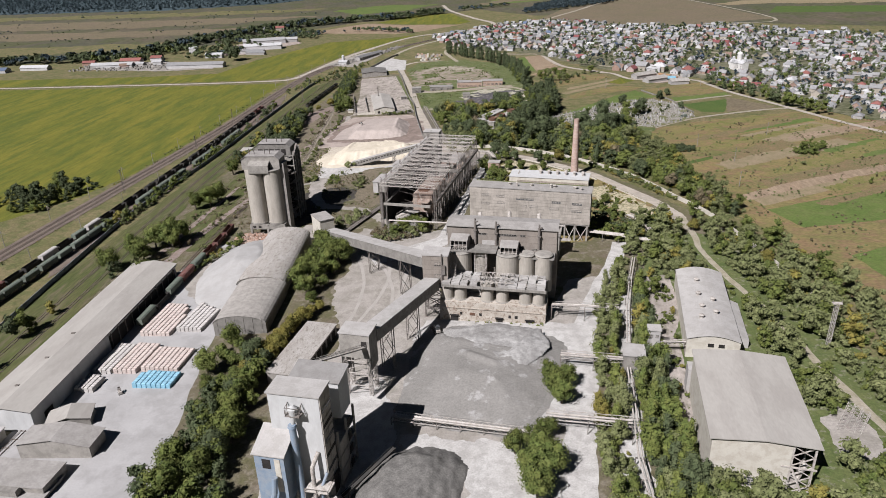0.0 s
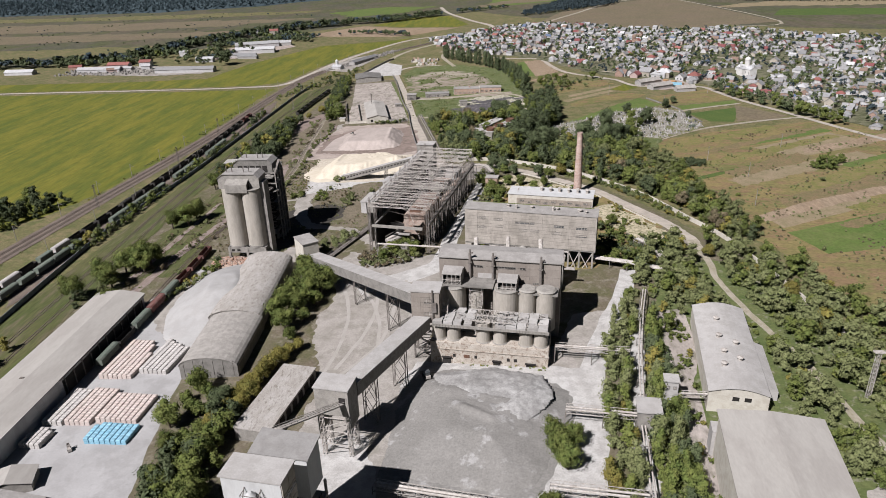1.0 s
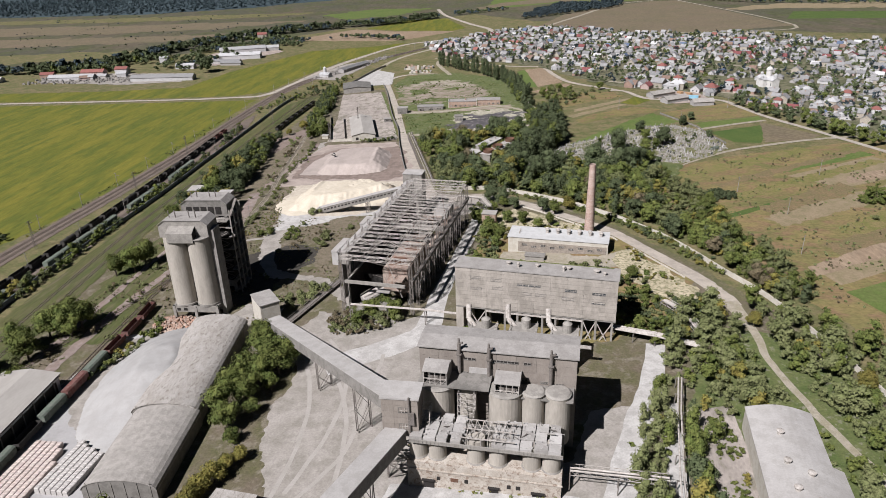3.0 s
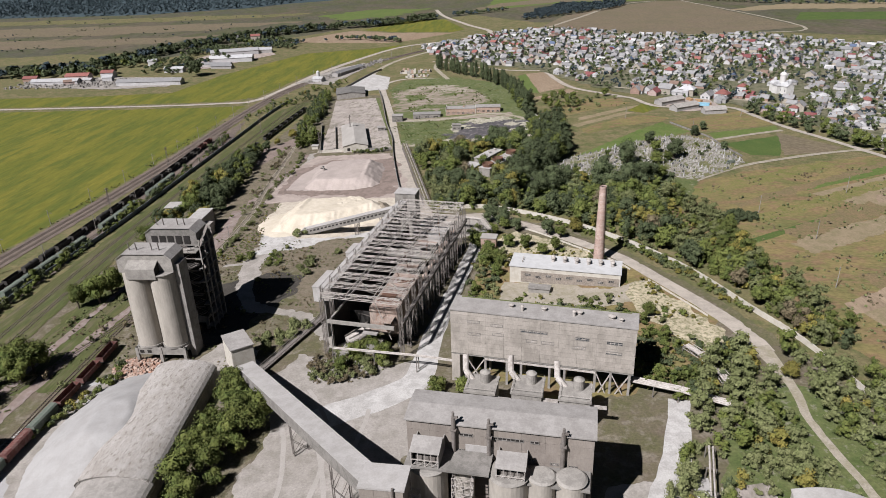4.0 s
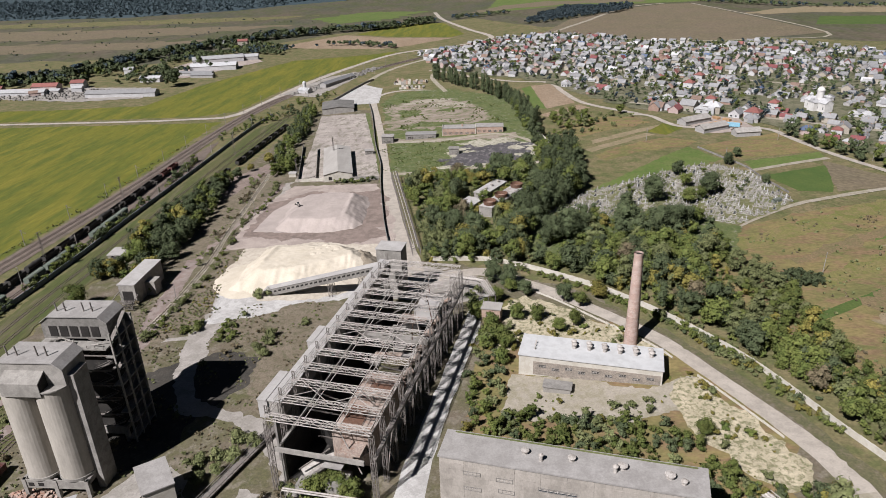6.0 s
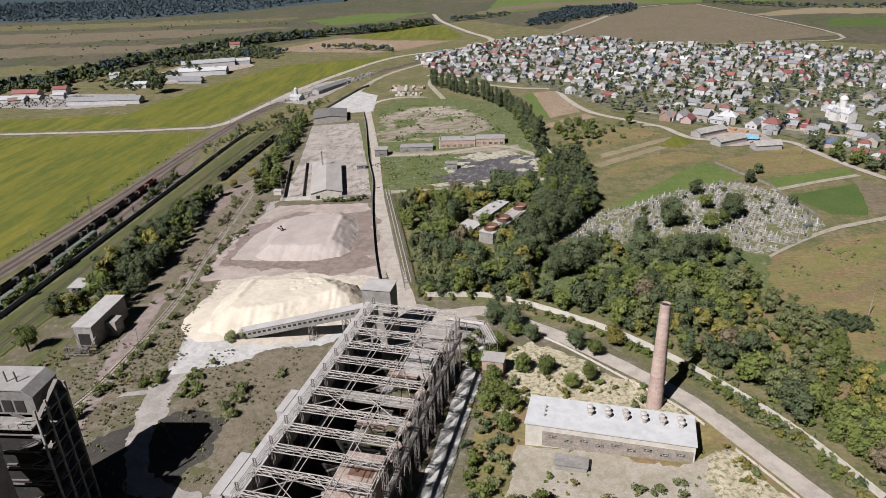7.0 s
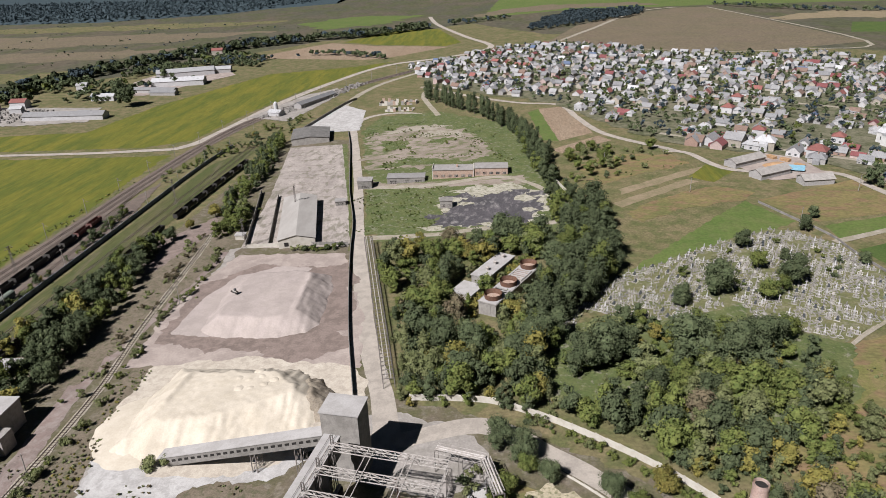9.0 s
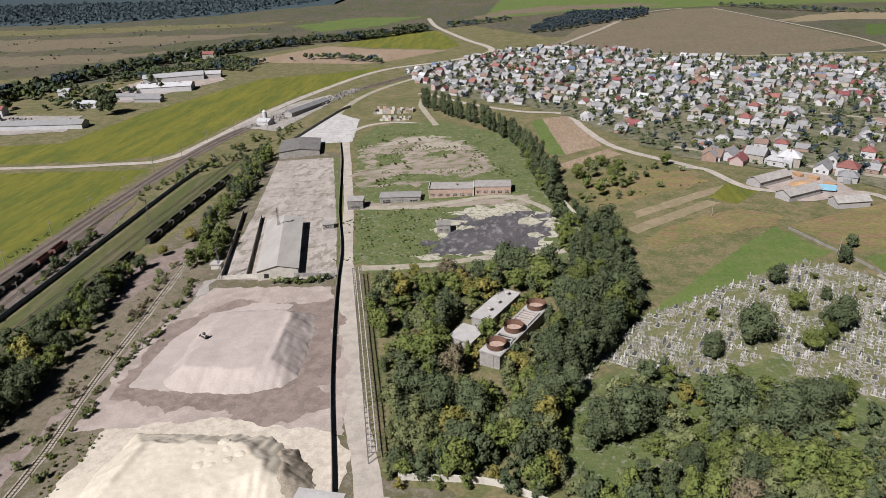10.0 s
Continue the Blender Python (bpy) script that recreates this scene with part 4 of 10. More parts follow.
# ---- fences and walls ----
def panel_fence(name, points, material, label, height=2.2, piece=4.0, thick=0.18, lean=0.0, name_piece="panel"):
    """A fence of separate precast panels between posts."""
    root = thing(name, Matrix(), label, "fence")
    line = smooth_line(points)
    total = sum(math.dist(a, b) for a, b in zip(line, line[1:]))
    count = int(total / piece)
    mesh = post = None
    r = random.Random(len(line))
    for i in range(count):
        spot = place_on(line, (i + 0.5) * piece)
        if not spot:
            break
        x, y, yaw = spot
        m = pose(x, y, H(x), r.uniform(-1, 1) * lean, r.uniform(-1, 1) * lean, yaw)
        if mesh is None:
            h = height
            g = Geo().box(-thick / 2, thick / 2, -piece / 2 + 0.05, piece / 2 - 0.05, -0.3, h)
            for z in (0.3, h - 0.25):
                g.box(-thick / 2 - 0.05, thick / 2 + 0.05, -piece / 2 + 0.2, piece / 2 - 0.2, z - 0.08, z + 0.08)
            a = part(name_piece, g, material, root)
            b = part("post", Geo().box(-thick, thick, -piece / 2 - 0.14, -piece / 2 + 0.14, -0.3, h + 0.1), material, root)
            mesh, post = a.data, b.data
        else:
            a, b = new(name_piece, mesh), new("post", post)
            a.parent = b.parent = root
        a.matrix_world = b.matrix_world = m
    return structure(root)


panel_fence("boundary_fence", [(-224, 240), (-233, 350), (-235, 409), (-230, 500), (-229, 590), (-228, 685), (-227, 788), (-222, 850)], M_FENCE, "weathered bluish concrete panel fence beside the railway", 2.6)
panel_fence("boundary_wall", [(-36, 505), (-12, 503), (0, 498), (15, 489), (38, 471), (54, 454), (68, 436), (84, 410), (98, 376), (110, 346), (120, 300), (128, 250)], M_WHITE, "whitewashed concrete panel wall along the works road", 2.4, lean=1.0)
panel_fence("kerb_wall", [(-2, 478.5), (8, 472), (20, 461.5), (36, 443.5), (52.5, 424.5), (60, 412)], M_WHITE, "low whitewashed wall at the edge of the works road", 0.9)
panel_fence("kerb_wall", [(64, 404), (67.5, 398), (78.5, 376.5), (82, 369)], M_WHITE, "low whitewashed wall at the edge of the works road", 0.9)
panel_fence("yard_wall", [(-52, 490), (-56, 508), (-66, 550), (-76, 600), (-82, 634), (-88, 670), (-100, 720), (-110, 770), (-122, 830), (-134, 880)], M_CONCD, "dark concrete panel wall beside the long road", 2.3)
panel_fence("yard_wall", [(-140, 640), (-158, 720), (-160, 728)], M_CONC, "concrete wall of the old storage yard", 2.8)
panel_fence("yard_wall", [(-140, 640), (-112, 641)], M_WHITE, "white concrete wall of the old storage yard", 2.2)
panel_fence("yard_fence", [(-104, 640), (-84, 638)], M_CONCD, "rusty fence of the old storage yard", 2.0)
panel_fence("yard_wall", [(-128, 642), (-146, 720)], M_CONCD, "dark retaining wall in the storage yard", 2.5)
panel_fence("boundary_wall", [(25, 733), (37, 681)], M_WHITE, "white concrete wall in the scrub", 2.0)
panel_fence("boundary_wall", [(-178, 888), (-160, 985), (-150, 1010)], M_CONC, "concrete wall of the gravel yard", 2.4)
panel_fence("cemetery_fence", [(131, 672), (140, 650), (149, 628), (152, 606), (158, 578)], M_CONCD, "low stone fence beside the cemetery", 1.2)


# ---- the works: buildings ----
def panel_wall(root, x0, x1, z0, z1, y, rows, cols, material, gaps=(), depth=0.25, face=-1):
    """A facade of separate panels; gaps are (row, column) left open."""
    w, h = (x1 - x0) / cols, (z1 - z0) / rows
    mesh = None
    for r in range(rows):
        for c in range(cols):
            if (r, c) in gaps:
                continue
            if mesh is None:
                ob = part("panel", Geo().box(0.02, w - 0.02, -depth / 2, depth / 2, 0.035, h - 0.035), material, root)
                mesh = ob.data
            else:
                ob = new("panel", mesh)
                ob.parent = root
            ob.location = (x0 + c * w, y + face * 0.02 * ((r * 7 + c * 3) % 3), z0 + r * h)


def window(root, x, z, w, h, y, broken=False, name="window", panes=(3, 2)):
    """A framed window in a wall that faces -y."""
    fr = part(name, Geo().box(x, x + w, y - 0.05, y + 0.05, z, z + 0.12).box(x, x + w, y - 0.05, y + 0.05, z + h - 0.12, z + h).box(x, x + 0.12, y - 0.05, y + 0.05, z, z + h).box(x + w - 0.12, x + w, y - 0.05, y + 0.05, z, z + h), M_CONCD, root)
    g = Geo()
    for i in range(1, panes[0]):
        g.box(x + w * i / panes[0] - 0.05, x + w * i / panes[0] + 0.05, y - 0.04, y + 0.04, z, z + h)
    for i in range(1, panes[1]):
        g.box(x, x + w, y - 0.04, y + 0.04, z + h * i / panes[1] - 0.05, z + h * i / panes[1] + 0.05)
    part("glazing_grid", g, M_STEELP, fr)
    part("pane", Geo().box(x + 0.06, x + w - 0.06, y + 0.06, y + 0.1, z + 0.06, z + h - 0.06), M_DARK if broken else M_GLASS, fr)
    return fr


def roof_vent(root, x, y, z, r=0.9, h=1.4):
    v = part("roof_vent", Geo().cyl((x, y, z), (x, y, z + h * 0.7), r * 0.7).cyl((x, y, z + h * 0.7), (x, y, z + h * 0.85), r, n=12).cyl((x, y, z + h * 0.85), (x, y, z + h), r, r * 0.3, n=12), M_STEELP, root)
    return v


def lattice_leg(g, p, q, w, bays, t=0.16):
    """A four-legged lattice column from p up to q."""
    p, q = Vector(p), Vector(q)
    for a, b in ((-1, -1), (1, -1), (1, 1), (-1, 1)):
        o = Vector((a * w / 2, b * w / 2, 0))
        g.beam(p + o, q + o, t)
    cs = [Vector((a * w / 2, b * w / 2, 0)) for a, b in ((-1, -1), (1, -1), (1, 1), (-1, 1))]
    for i in range(bays):
        a, b = p + (q - p) * (i / bays), p + (q - p) * ((i + 1) / bays)
        for k in range(4):
            g.beam(a + cs[k], b + cs[(k + 1) % 4], t * 0.6)
            g.beam(b + cs[k], b + cs[(k + 1) % 4], t * 0.6)
    return g


def crusher_hall():
    """The long panel-clad hall carried on columns."""
    root = thing("crusher_hall", pose(-17, 333.5, 3.1, 0, 0, -10.8), "long weathered concrete-panel hall raised on columns", "industrial building")
    L, D, Z0, Z1 = 61.2, 9.0, 10.4, 27.4
    # near-black core stands for the unlit inside of the hall
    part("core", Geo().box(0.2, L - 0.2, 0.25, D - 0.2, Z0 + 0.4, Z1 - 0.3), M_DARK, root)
    gaps = [(8, 1), (5, 1), (8, 3), (5, 3), (8, 5), (5, 5), (4, 4), (4, 5), (7, 7), (4, 7), (7, 9), (4, 9)]
    windows = [(6, 22.9, 4.2, True), (6, 18.2, 4.4, True), (14, 22.4, 4.0, True), (14.5, 19.0, 4.0, False), (24, 21.6, 9, False), (26, 17.9, 3.6, False), (31, 17.9, 4.2, False), (42, 20.9, 4.5, False), (41, 17.5, 4.6, False), (52, 20.6, 5, False), (52, 16.9, 5, False)]
    part("backing", Geo().box(0.1, L - 0.1, 0.13, 0.24, Z0 + 0.1, Z1 - 0.1), M_CONCD, root)
    panel_wall(root, 0, L, Z0, Z1, 0, 10, 10, M_PANEL)
    for x, z, w, broken in windows:
        window(root, x, z, w, 1.15, -0.2, broken, panes=(4, 2))
    part("end_wall", Geo().box(L - 0.25, L, 0.2, D, Z0, Z1).box(0, 0.25, 0.2, D, Z0, Z1).box(0, L, D - 0.25, D, Z0, Z1), M_PANEL, root)
    part("roof", Geo().hexa([(-0.3, -0.4, Z1 - 0.2), (L + 0.3, -0.4, Z1 - 0.2), (L + 0.3, D + 0.3, Z1), (-0.3, D + 0.3, Z1)], [(-0.3, -0.4, Z1 + 0.25), (L + 0.3, -0.4, Z1 + 0.25), (L + 0.3, D + 0.3, Z1 + 0.5), (-0.3, D + 0.3, Z1 + 0.5)]), M_ROOFF, root, "dusty grey flat roof")
    part("floor_slab", Geo().box(0, L, 0.1, D, Z0 - 0.7, Z0 - 0.03), M_CONCD, root)
    part("pier", Geo().box(0, 3.0, 0.05, D, -3, Z0 - 0.7), M_PANEL, root)
    for x in (5, 12, 19.5, 24.4, 34, 39, 49, 54, 60):
        for y in (0.5, D - 0.6):
            part("column", Geo().box(x - 0.4, x + 0.4, y - 0.4, y + 0.4, -3, Z0 - 0.7), M_CONC, root)
    for x0, x1 in ((5, 12), (49, 54), (54, 60)):
        b = Geo().beam((x0, 0.4, -2), (x1, 0.4, Z0 - 1), 0.35).beam((x1, 0.4, -2), (x0, 0.4, Z0 - 1), 0.35)
        part("brace", b, M_STEELP, root)
    part("crane_rail", Geo().box(12, 49, -0.1, 0.3, Z0 - 1.6, Z0 - 1.0), M_STEELP, root)
    for x, y, r in ((20, 5, 1.0), (24, 3.2, 0.6), (31, 5, 1.0), (41, 3.4, 0.7), (42.6, 5, 1.2), (53, 4.4, 1.3), (56, 3.0, 0.8)):
        roof_vent(root, x, y, Z1 + 0.3, r, 1.3 if r > 0.7 else 2.2)
    part("weed_strip", Geo().box(2, L - 2, D - 0.5, D - 0.2, Z1 + 0.4, Z1 + 0.75), M_LEAFG, root)


def kilns():
    """Three shaft kilns with white tanks in the gap between the halls."""
    for i, (x, y, h) in enumerate(((-6, 312, 13), (8.5, 310, 13.5), (23, 307.5, 12.5))):
        root = thing("shaft_kiln", at(x, y, -9), "squat concrete kiln block with a white steel tank", "kiln", "kilns between the halls")
        part("block", Geo().box(-4.6, 4.6, -3.5, 5.5, -2, h - 0.8).box(-5, 5, -3.9, 5.9, h - 0.8, h), M_CONC, root)
        part("lower_block", Geo().box(-3.2, 3.4, -9, -3.6, -2, h - 6.5), M_CONCD, root)
        part("tank", Geo().cyl((0.8, 2.6, h), (0.8, 2.6, h + 3.4), 1.7, n=16).cyl((0.8, 2.6, h + 3.4), (0.8, 2.6, h + 4.2), 1.7, 0.5, n=16), M_CONC, root, "dusty dished steel tank")
        part("dome", Geo().cyl((0.6, -6, h - 6.5), (0.6, -6, h - 4.5), 2.3, n=16).cyl((0.6, -6, h - 4.5), (0.6, -6, h - 3.6), 2.3, 1.0, n=16), M_CONC, root)
        part("duct", Geo().cyl((-3, 3, h - 1), (-6, 5, h + 1.5), 1.0).cyl((-6, 5, h + 1.5), (-6.5, 7.5, h + 6), 1.0), M_STEELP, root, "bent dusty duct")
        r = Geo()
        for a in (-4.6, 4.6):
            r.beam((a, -3.5, h + 1.1), (a, 5.5, h + 1.1), 0.1)
            for y2 in (-3.5, -0.5, 2.5, 5.5):
                r.beam((a, y2, h), (a, y2, h + 1.1), 0.1)
        r.beam((-4.6, -3.5, h + 1.1), (4.6, -3.5, h + 1.1), 0.1)
        part("railing", r, M_STEELP, root)
        part("walkway", Geo().box(4.8, 9.6, -2.5, -1.2, h - 3.2, h - 2.8).box(4.8, 9.6, -2.5, -2.4, h - 2.8, h - 1.8), M_STEELP, root)


def kiln_house():
    """The tall dark hall with storage cylinders and the ruined deck in front of it."""
    root = thing("kiln_house", pose(-23.5, 269.2, 2.4, 0, 0, -7.4), "tall dusty kiln house with concrete storage cylinders in front", "industrial building")
    L, D, Z = 46.3, 11.4, 33.4
    part("core", Geo().box(0.3, L - 0.3, 0.3, D - 0.3, -3, Z - 0.4), M_CONCD, root)
    panel_wall(root, 0, L, 8, Z - 0.4, 0.1, 8, 8, M_PANELD)
    part("end_wall", Geo().box(L - 0.3, L, 0.3, D, -3, Z - 0.3).box(0, 0.3, 0.3, D, -3, Z - 0.3).box(0, L, D - 0.3, D, -3, Z - 0.3), M_PANELD, root)
    part("roof", Geo().hexa([(-0.5, -0.7, Z - 0.6), (L + 0.5, -0.7, Z - 0.6), (L + 0.5, D * 0.5, Z + 0.2), (-0.5, D * 0.5, Z + 0.2)], [(-0.5, -0.7, Z - 0.25), (L + 0.5, -0.7, Z - 0.25), (L + 0.5, D * 0.5, Z + 0.55), (-0.5, D * 0.5, Z + 0.55)])
         .hexa([(-0.5, D * 0.5, Z + 0.2), (L + 0.5, D * 0.5, Z + 0.2), (L + 0.5, D + 0.5, Z - 0.5), (-0.5, D + 0.5, Z - 0.5)], [(-0.5, D * 0.5, Z + 0.55), (L + 0.5, D * 0.5, Z + 0.55), (L + 0.5, D + 0.5, Z - 0.15), (-0.5, D + 0.5, Z - 0.15)]), M_ROOFF, root, "dusty grey shallow roof")
    for x, w in ((13.5, 3.4), (21, 8.5), (31, 2.2)):
        window(root, x, Z - 4.0, w, 0.9, -0.15, True, panes=(max(2, int(w)), 1))
    for x, z in ((36, 23.5), (40.5, 23.2), (12.5, 24.5), (30, 24)):
        window(root, x, z, 2.2, 0.8, -0.15, True)
    part("white_band", Geo().box(15, 22, -0.22, -0.02, 23.6, 27), M_ROOFL, root)
    for x, h in ((12.2, 37), (21, 36), (39, 35.6)):
        part("exhaust_pipe", Geo().cyl((x, -0.9, 24 if x < 30 else 12), (x, -0.9, h - 1.5), 0.55).cyl((x, -0.9, h - 1.5), (x, -0.9, h), 0.35).beam((x, -0.9, h - 1.6), (x + 1.2, -1.1, h - 1.2), 0.5).box(x - 0.8, x + 0.8, -1.6, -0.1, h - 5.4, h - 5.0), M_STEEL, root, "grimy exhaust stack")
    # big cylinders
    for x, y, r in ((6.5, -5.0, 4.7), (26.5, -5.0, 4.9), (34.4, -4.8, 3.3), (41.4, -4.4, 3.6), (15.2, -3.2, 2.6)):
        part("storage_cylinder", Geo().cyl((x, y, 8), (x, y, 24), r, n=28), M_SILO, root, smooth=False)
        part("cylinder_top", Geo().cyl((x, y, 24.02), (x, y, 24.5), r + 0.25, r * 0.9, n=28), M_CONC, root)
    part("gallery_deck", Geo().box(1, 22, -8.2, -0.3, 24.6, 25.1).box(30, L - 0.5, -7.2, -0.3, 22.6, 23.1), M_CONCD, root)
    for x, z in ((2.6, 25.1), (23.4, 23.2)):
        cab = part("roof_cabin", Geo().hexa([(x, -8, z + 4.2), (x + 7.4, -8, z + 4.2), (x + 7.4, -3.2, z + 5.6), (x, -3.2, z + 5.6)], [(x, -8, z + 4.4), (x + 7.4, -8, z + 4.4), (x + 7.4, -3.2, z + 5.8), (x, -3.2, z + 5.8)]).box(x + 0.2, x + 0.4, -7.8, -0.2, z, z + 4.3).box(x + 7.0, x + 7.2, -7.8, -0.2, z, z + 4.3).box(x + 0.2, x + 7.2, -3.4, -3.2, z, z + 5.5), M_ROOFF, root, "ruined cabin with an open lattice front")
        lat = Geo()
        for i in range(5):
            lat.beam((x + 0.4 + i * 1.65, -7.8, z), (x + 0.4 + i * 1.65, -7.8, z + 4.2), 0.16)
        lat.beam((x + 0.2, -7.8, z + 2), (x + 7.2, -7.8, z + 2), 0.2)
        for i in range(4):
            lat.beam((x + 0.4 + i * 1.65, -7.8, z), (x + 2.05 + i * 1.65, -7.8, z + 2), 0.12)
        part("lattice_front", lat, M_STEELP, cab)
        part("machine", Geo().box(x + 1, x + 6.5, -6.4, -4.2, z, z + 2.4).cyl((x + 2, -5.5, z + 2.4), (x + 5.5, -5.5, z + 2.6), 0.7), M_STEEL, cab)
    # lower front block
    part("base_block", Geo().box(0.5, L - 2.4, -21.4, -9, -4, 8.2).box(0.2, L - 2.1, -21.7, -21.4, 5.4, 5.8), M_BASE, root, "pale crumbling concrete base")
    # near-black blocks stand for the shade inside doorways and holes
    for x, w in ((5, 3.2), (24, 2.6), (36, 3.2)):
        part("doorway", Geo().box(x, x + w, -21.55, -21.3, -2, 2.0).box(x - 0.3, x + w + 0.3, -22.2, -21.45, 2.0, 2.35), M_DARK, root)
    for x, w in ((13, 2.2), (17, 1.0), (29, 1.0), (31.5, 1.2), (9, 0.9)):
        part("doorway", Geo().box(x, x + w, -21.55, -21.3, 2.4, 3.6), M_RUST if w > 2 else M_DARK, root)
    for x in (3.2, 8.7, 19.8, 26.0, 35.4, 40.8):
        part("small_silo", Geo().cyl((x, -17.6, 8.22), (x, -17.6, 16.0), 2.55, n=24), M_SILO, root)
        part("hopper_cone", Geo().cyl((x, -17.6, 8.2), (x, -17.6, 8.6), 2.85, 2.65, n=24), M_CONC, root)
    part("back_wall", Geo().box(0.5, L - 2.4, -12.6, -12.2, 8.2, 16), M_CONCD, root)
    q = random.Random(17)
    for i in range(11):
        x = 1.5 + i * 3.85
        if 18.5 < x + 2 < 24:
            continue
        for j in range(3):
            y = -21.0 + j * 4.0
            t = [16.2 + q.uniform(-0.35, 0.45) for _ in range(4)]
            x1, y1 = x + 3.7 + q.uniform(-0.9, 0.1), y + 3.85 + q.uniform(-0.9, 0.1)
            part("deck_slab", Geo().hexa([(x, y, 15.7), (x1, y, 15.7), (x1, y1, 15.7), (x, y1, 15.7)], [(x, y, t[0] + 0.3), (x1, y, t[1] + 0.3), (x1, y1, t[2] + 0.3), (x, y1, t[3] + 0.3)]), M_ROOFL if (i + j) % 3 else M_ROOFF, root, "broken concrete deck slab under dust")
    part("edge_beam", Geo().box(1.5, L - 2.4, -21.3, -20.9, 14.6, 15.7), M_CONC, root)
    for i in range(38):
        x = 1.6 + i * 1.12
        if not 19 < x < 25.5:
            part("parapet_block", Geo().box(x, x + 0.4, -21.42, -21.3, 14.7, 15.75), M_CONC, root)
    for i in range(14):
        x, y = q.uniform(2, L - 4), q.uniform(-20, -10)
        part("broken_beam", Geo().beam((x, y, 16.6), (x + q.uniform(-3, 3), y + q.uniform(-2, 2), 17.2 + q.uniform(0, 1.2)), 0.22), M_STEEL if i % 2 else M_CONC, root)
    lat = Geo()
    for i in range(7):
        lat.beam((17.5 + i * 2, -20.5, 17.8), (17.5 + i * 2, -13.5, 18.5), 0.18)
    for y, z in ((-20.5, 17.8), (-17, 18.2), (-13.5, 18.6)):
        lat.beam((16, y, z), (31, y, z), 0.24)
    for i in range(6):
        lat.beam((17.5 + i * 2, -20.5, 17.8), (19.5 + i * 2, -17, 18.2), 0.14).beam((17.5 + i * 2, -13.5, 18.6), (19.5 + i * 2, -17, 18.2), 0.14)
        lat.beam((17.5 + i * 2, -20.5, 15.6), (17.5 + i * 2, -20.5, 17.8), 0.16)
    part("roof_lattice", lat, M_STEELP, root, "bare twisted roof lattice")
    tw = Geo()
    lattice_leg(tw, (5, -15, 16.6), (5, -13, 22), 2.2, 4)
    lattice_leg(tw, (15.5, -8, 16), (15.5, -7, 24), 4.5, 4)
    part("stair_tower", tw, M_STEELP, root)
    rub = Geo()
    r = random.Random(3)
    for i in range(260):
        x, y = r.uniform(2, L - 3), r.uniform(-20.5, -9.5)
        if not 19 < x < 27:
            s = r.uniform(0.1, 0.32)
            rub.box(x - s, x + s, y - s * 0.7, y + s * 0.7, 16.3, 16.5 + s * 0.7)
    tagged(part("rubble", rub, M_ROOFL, root), kind="stuff")


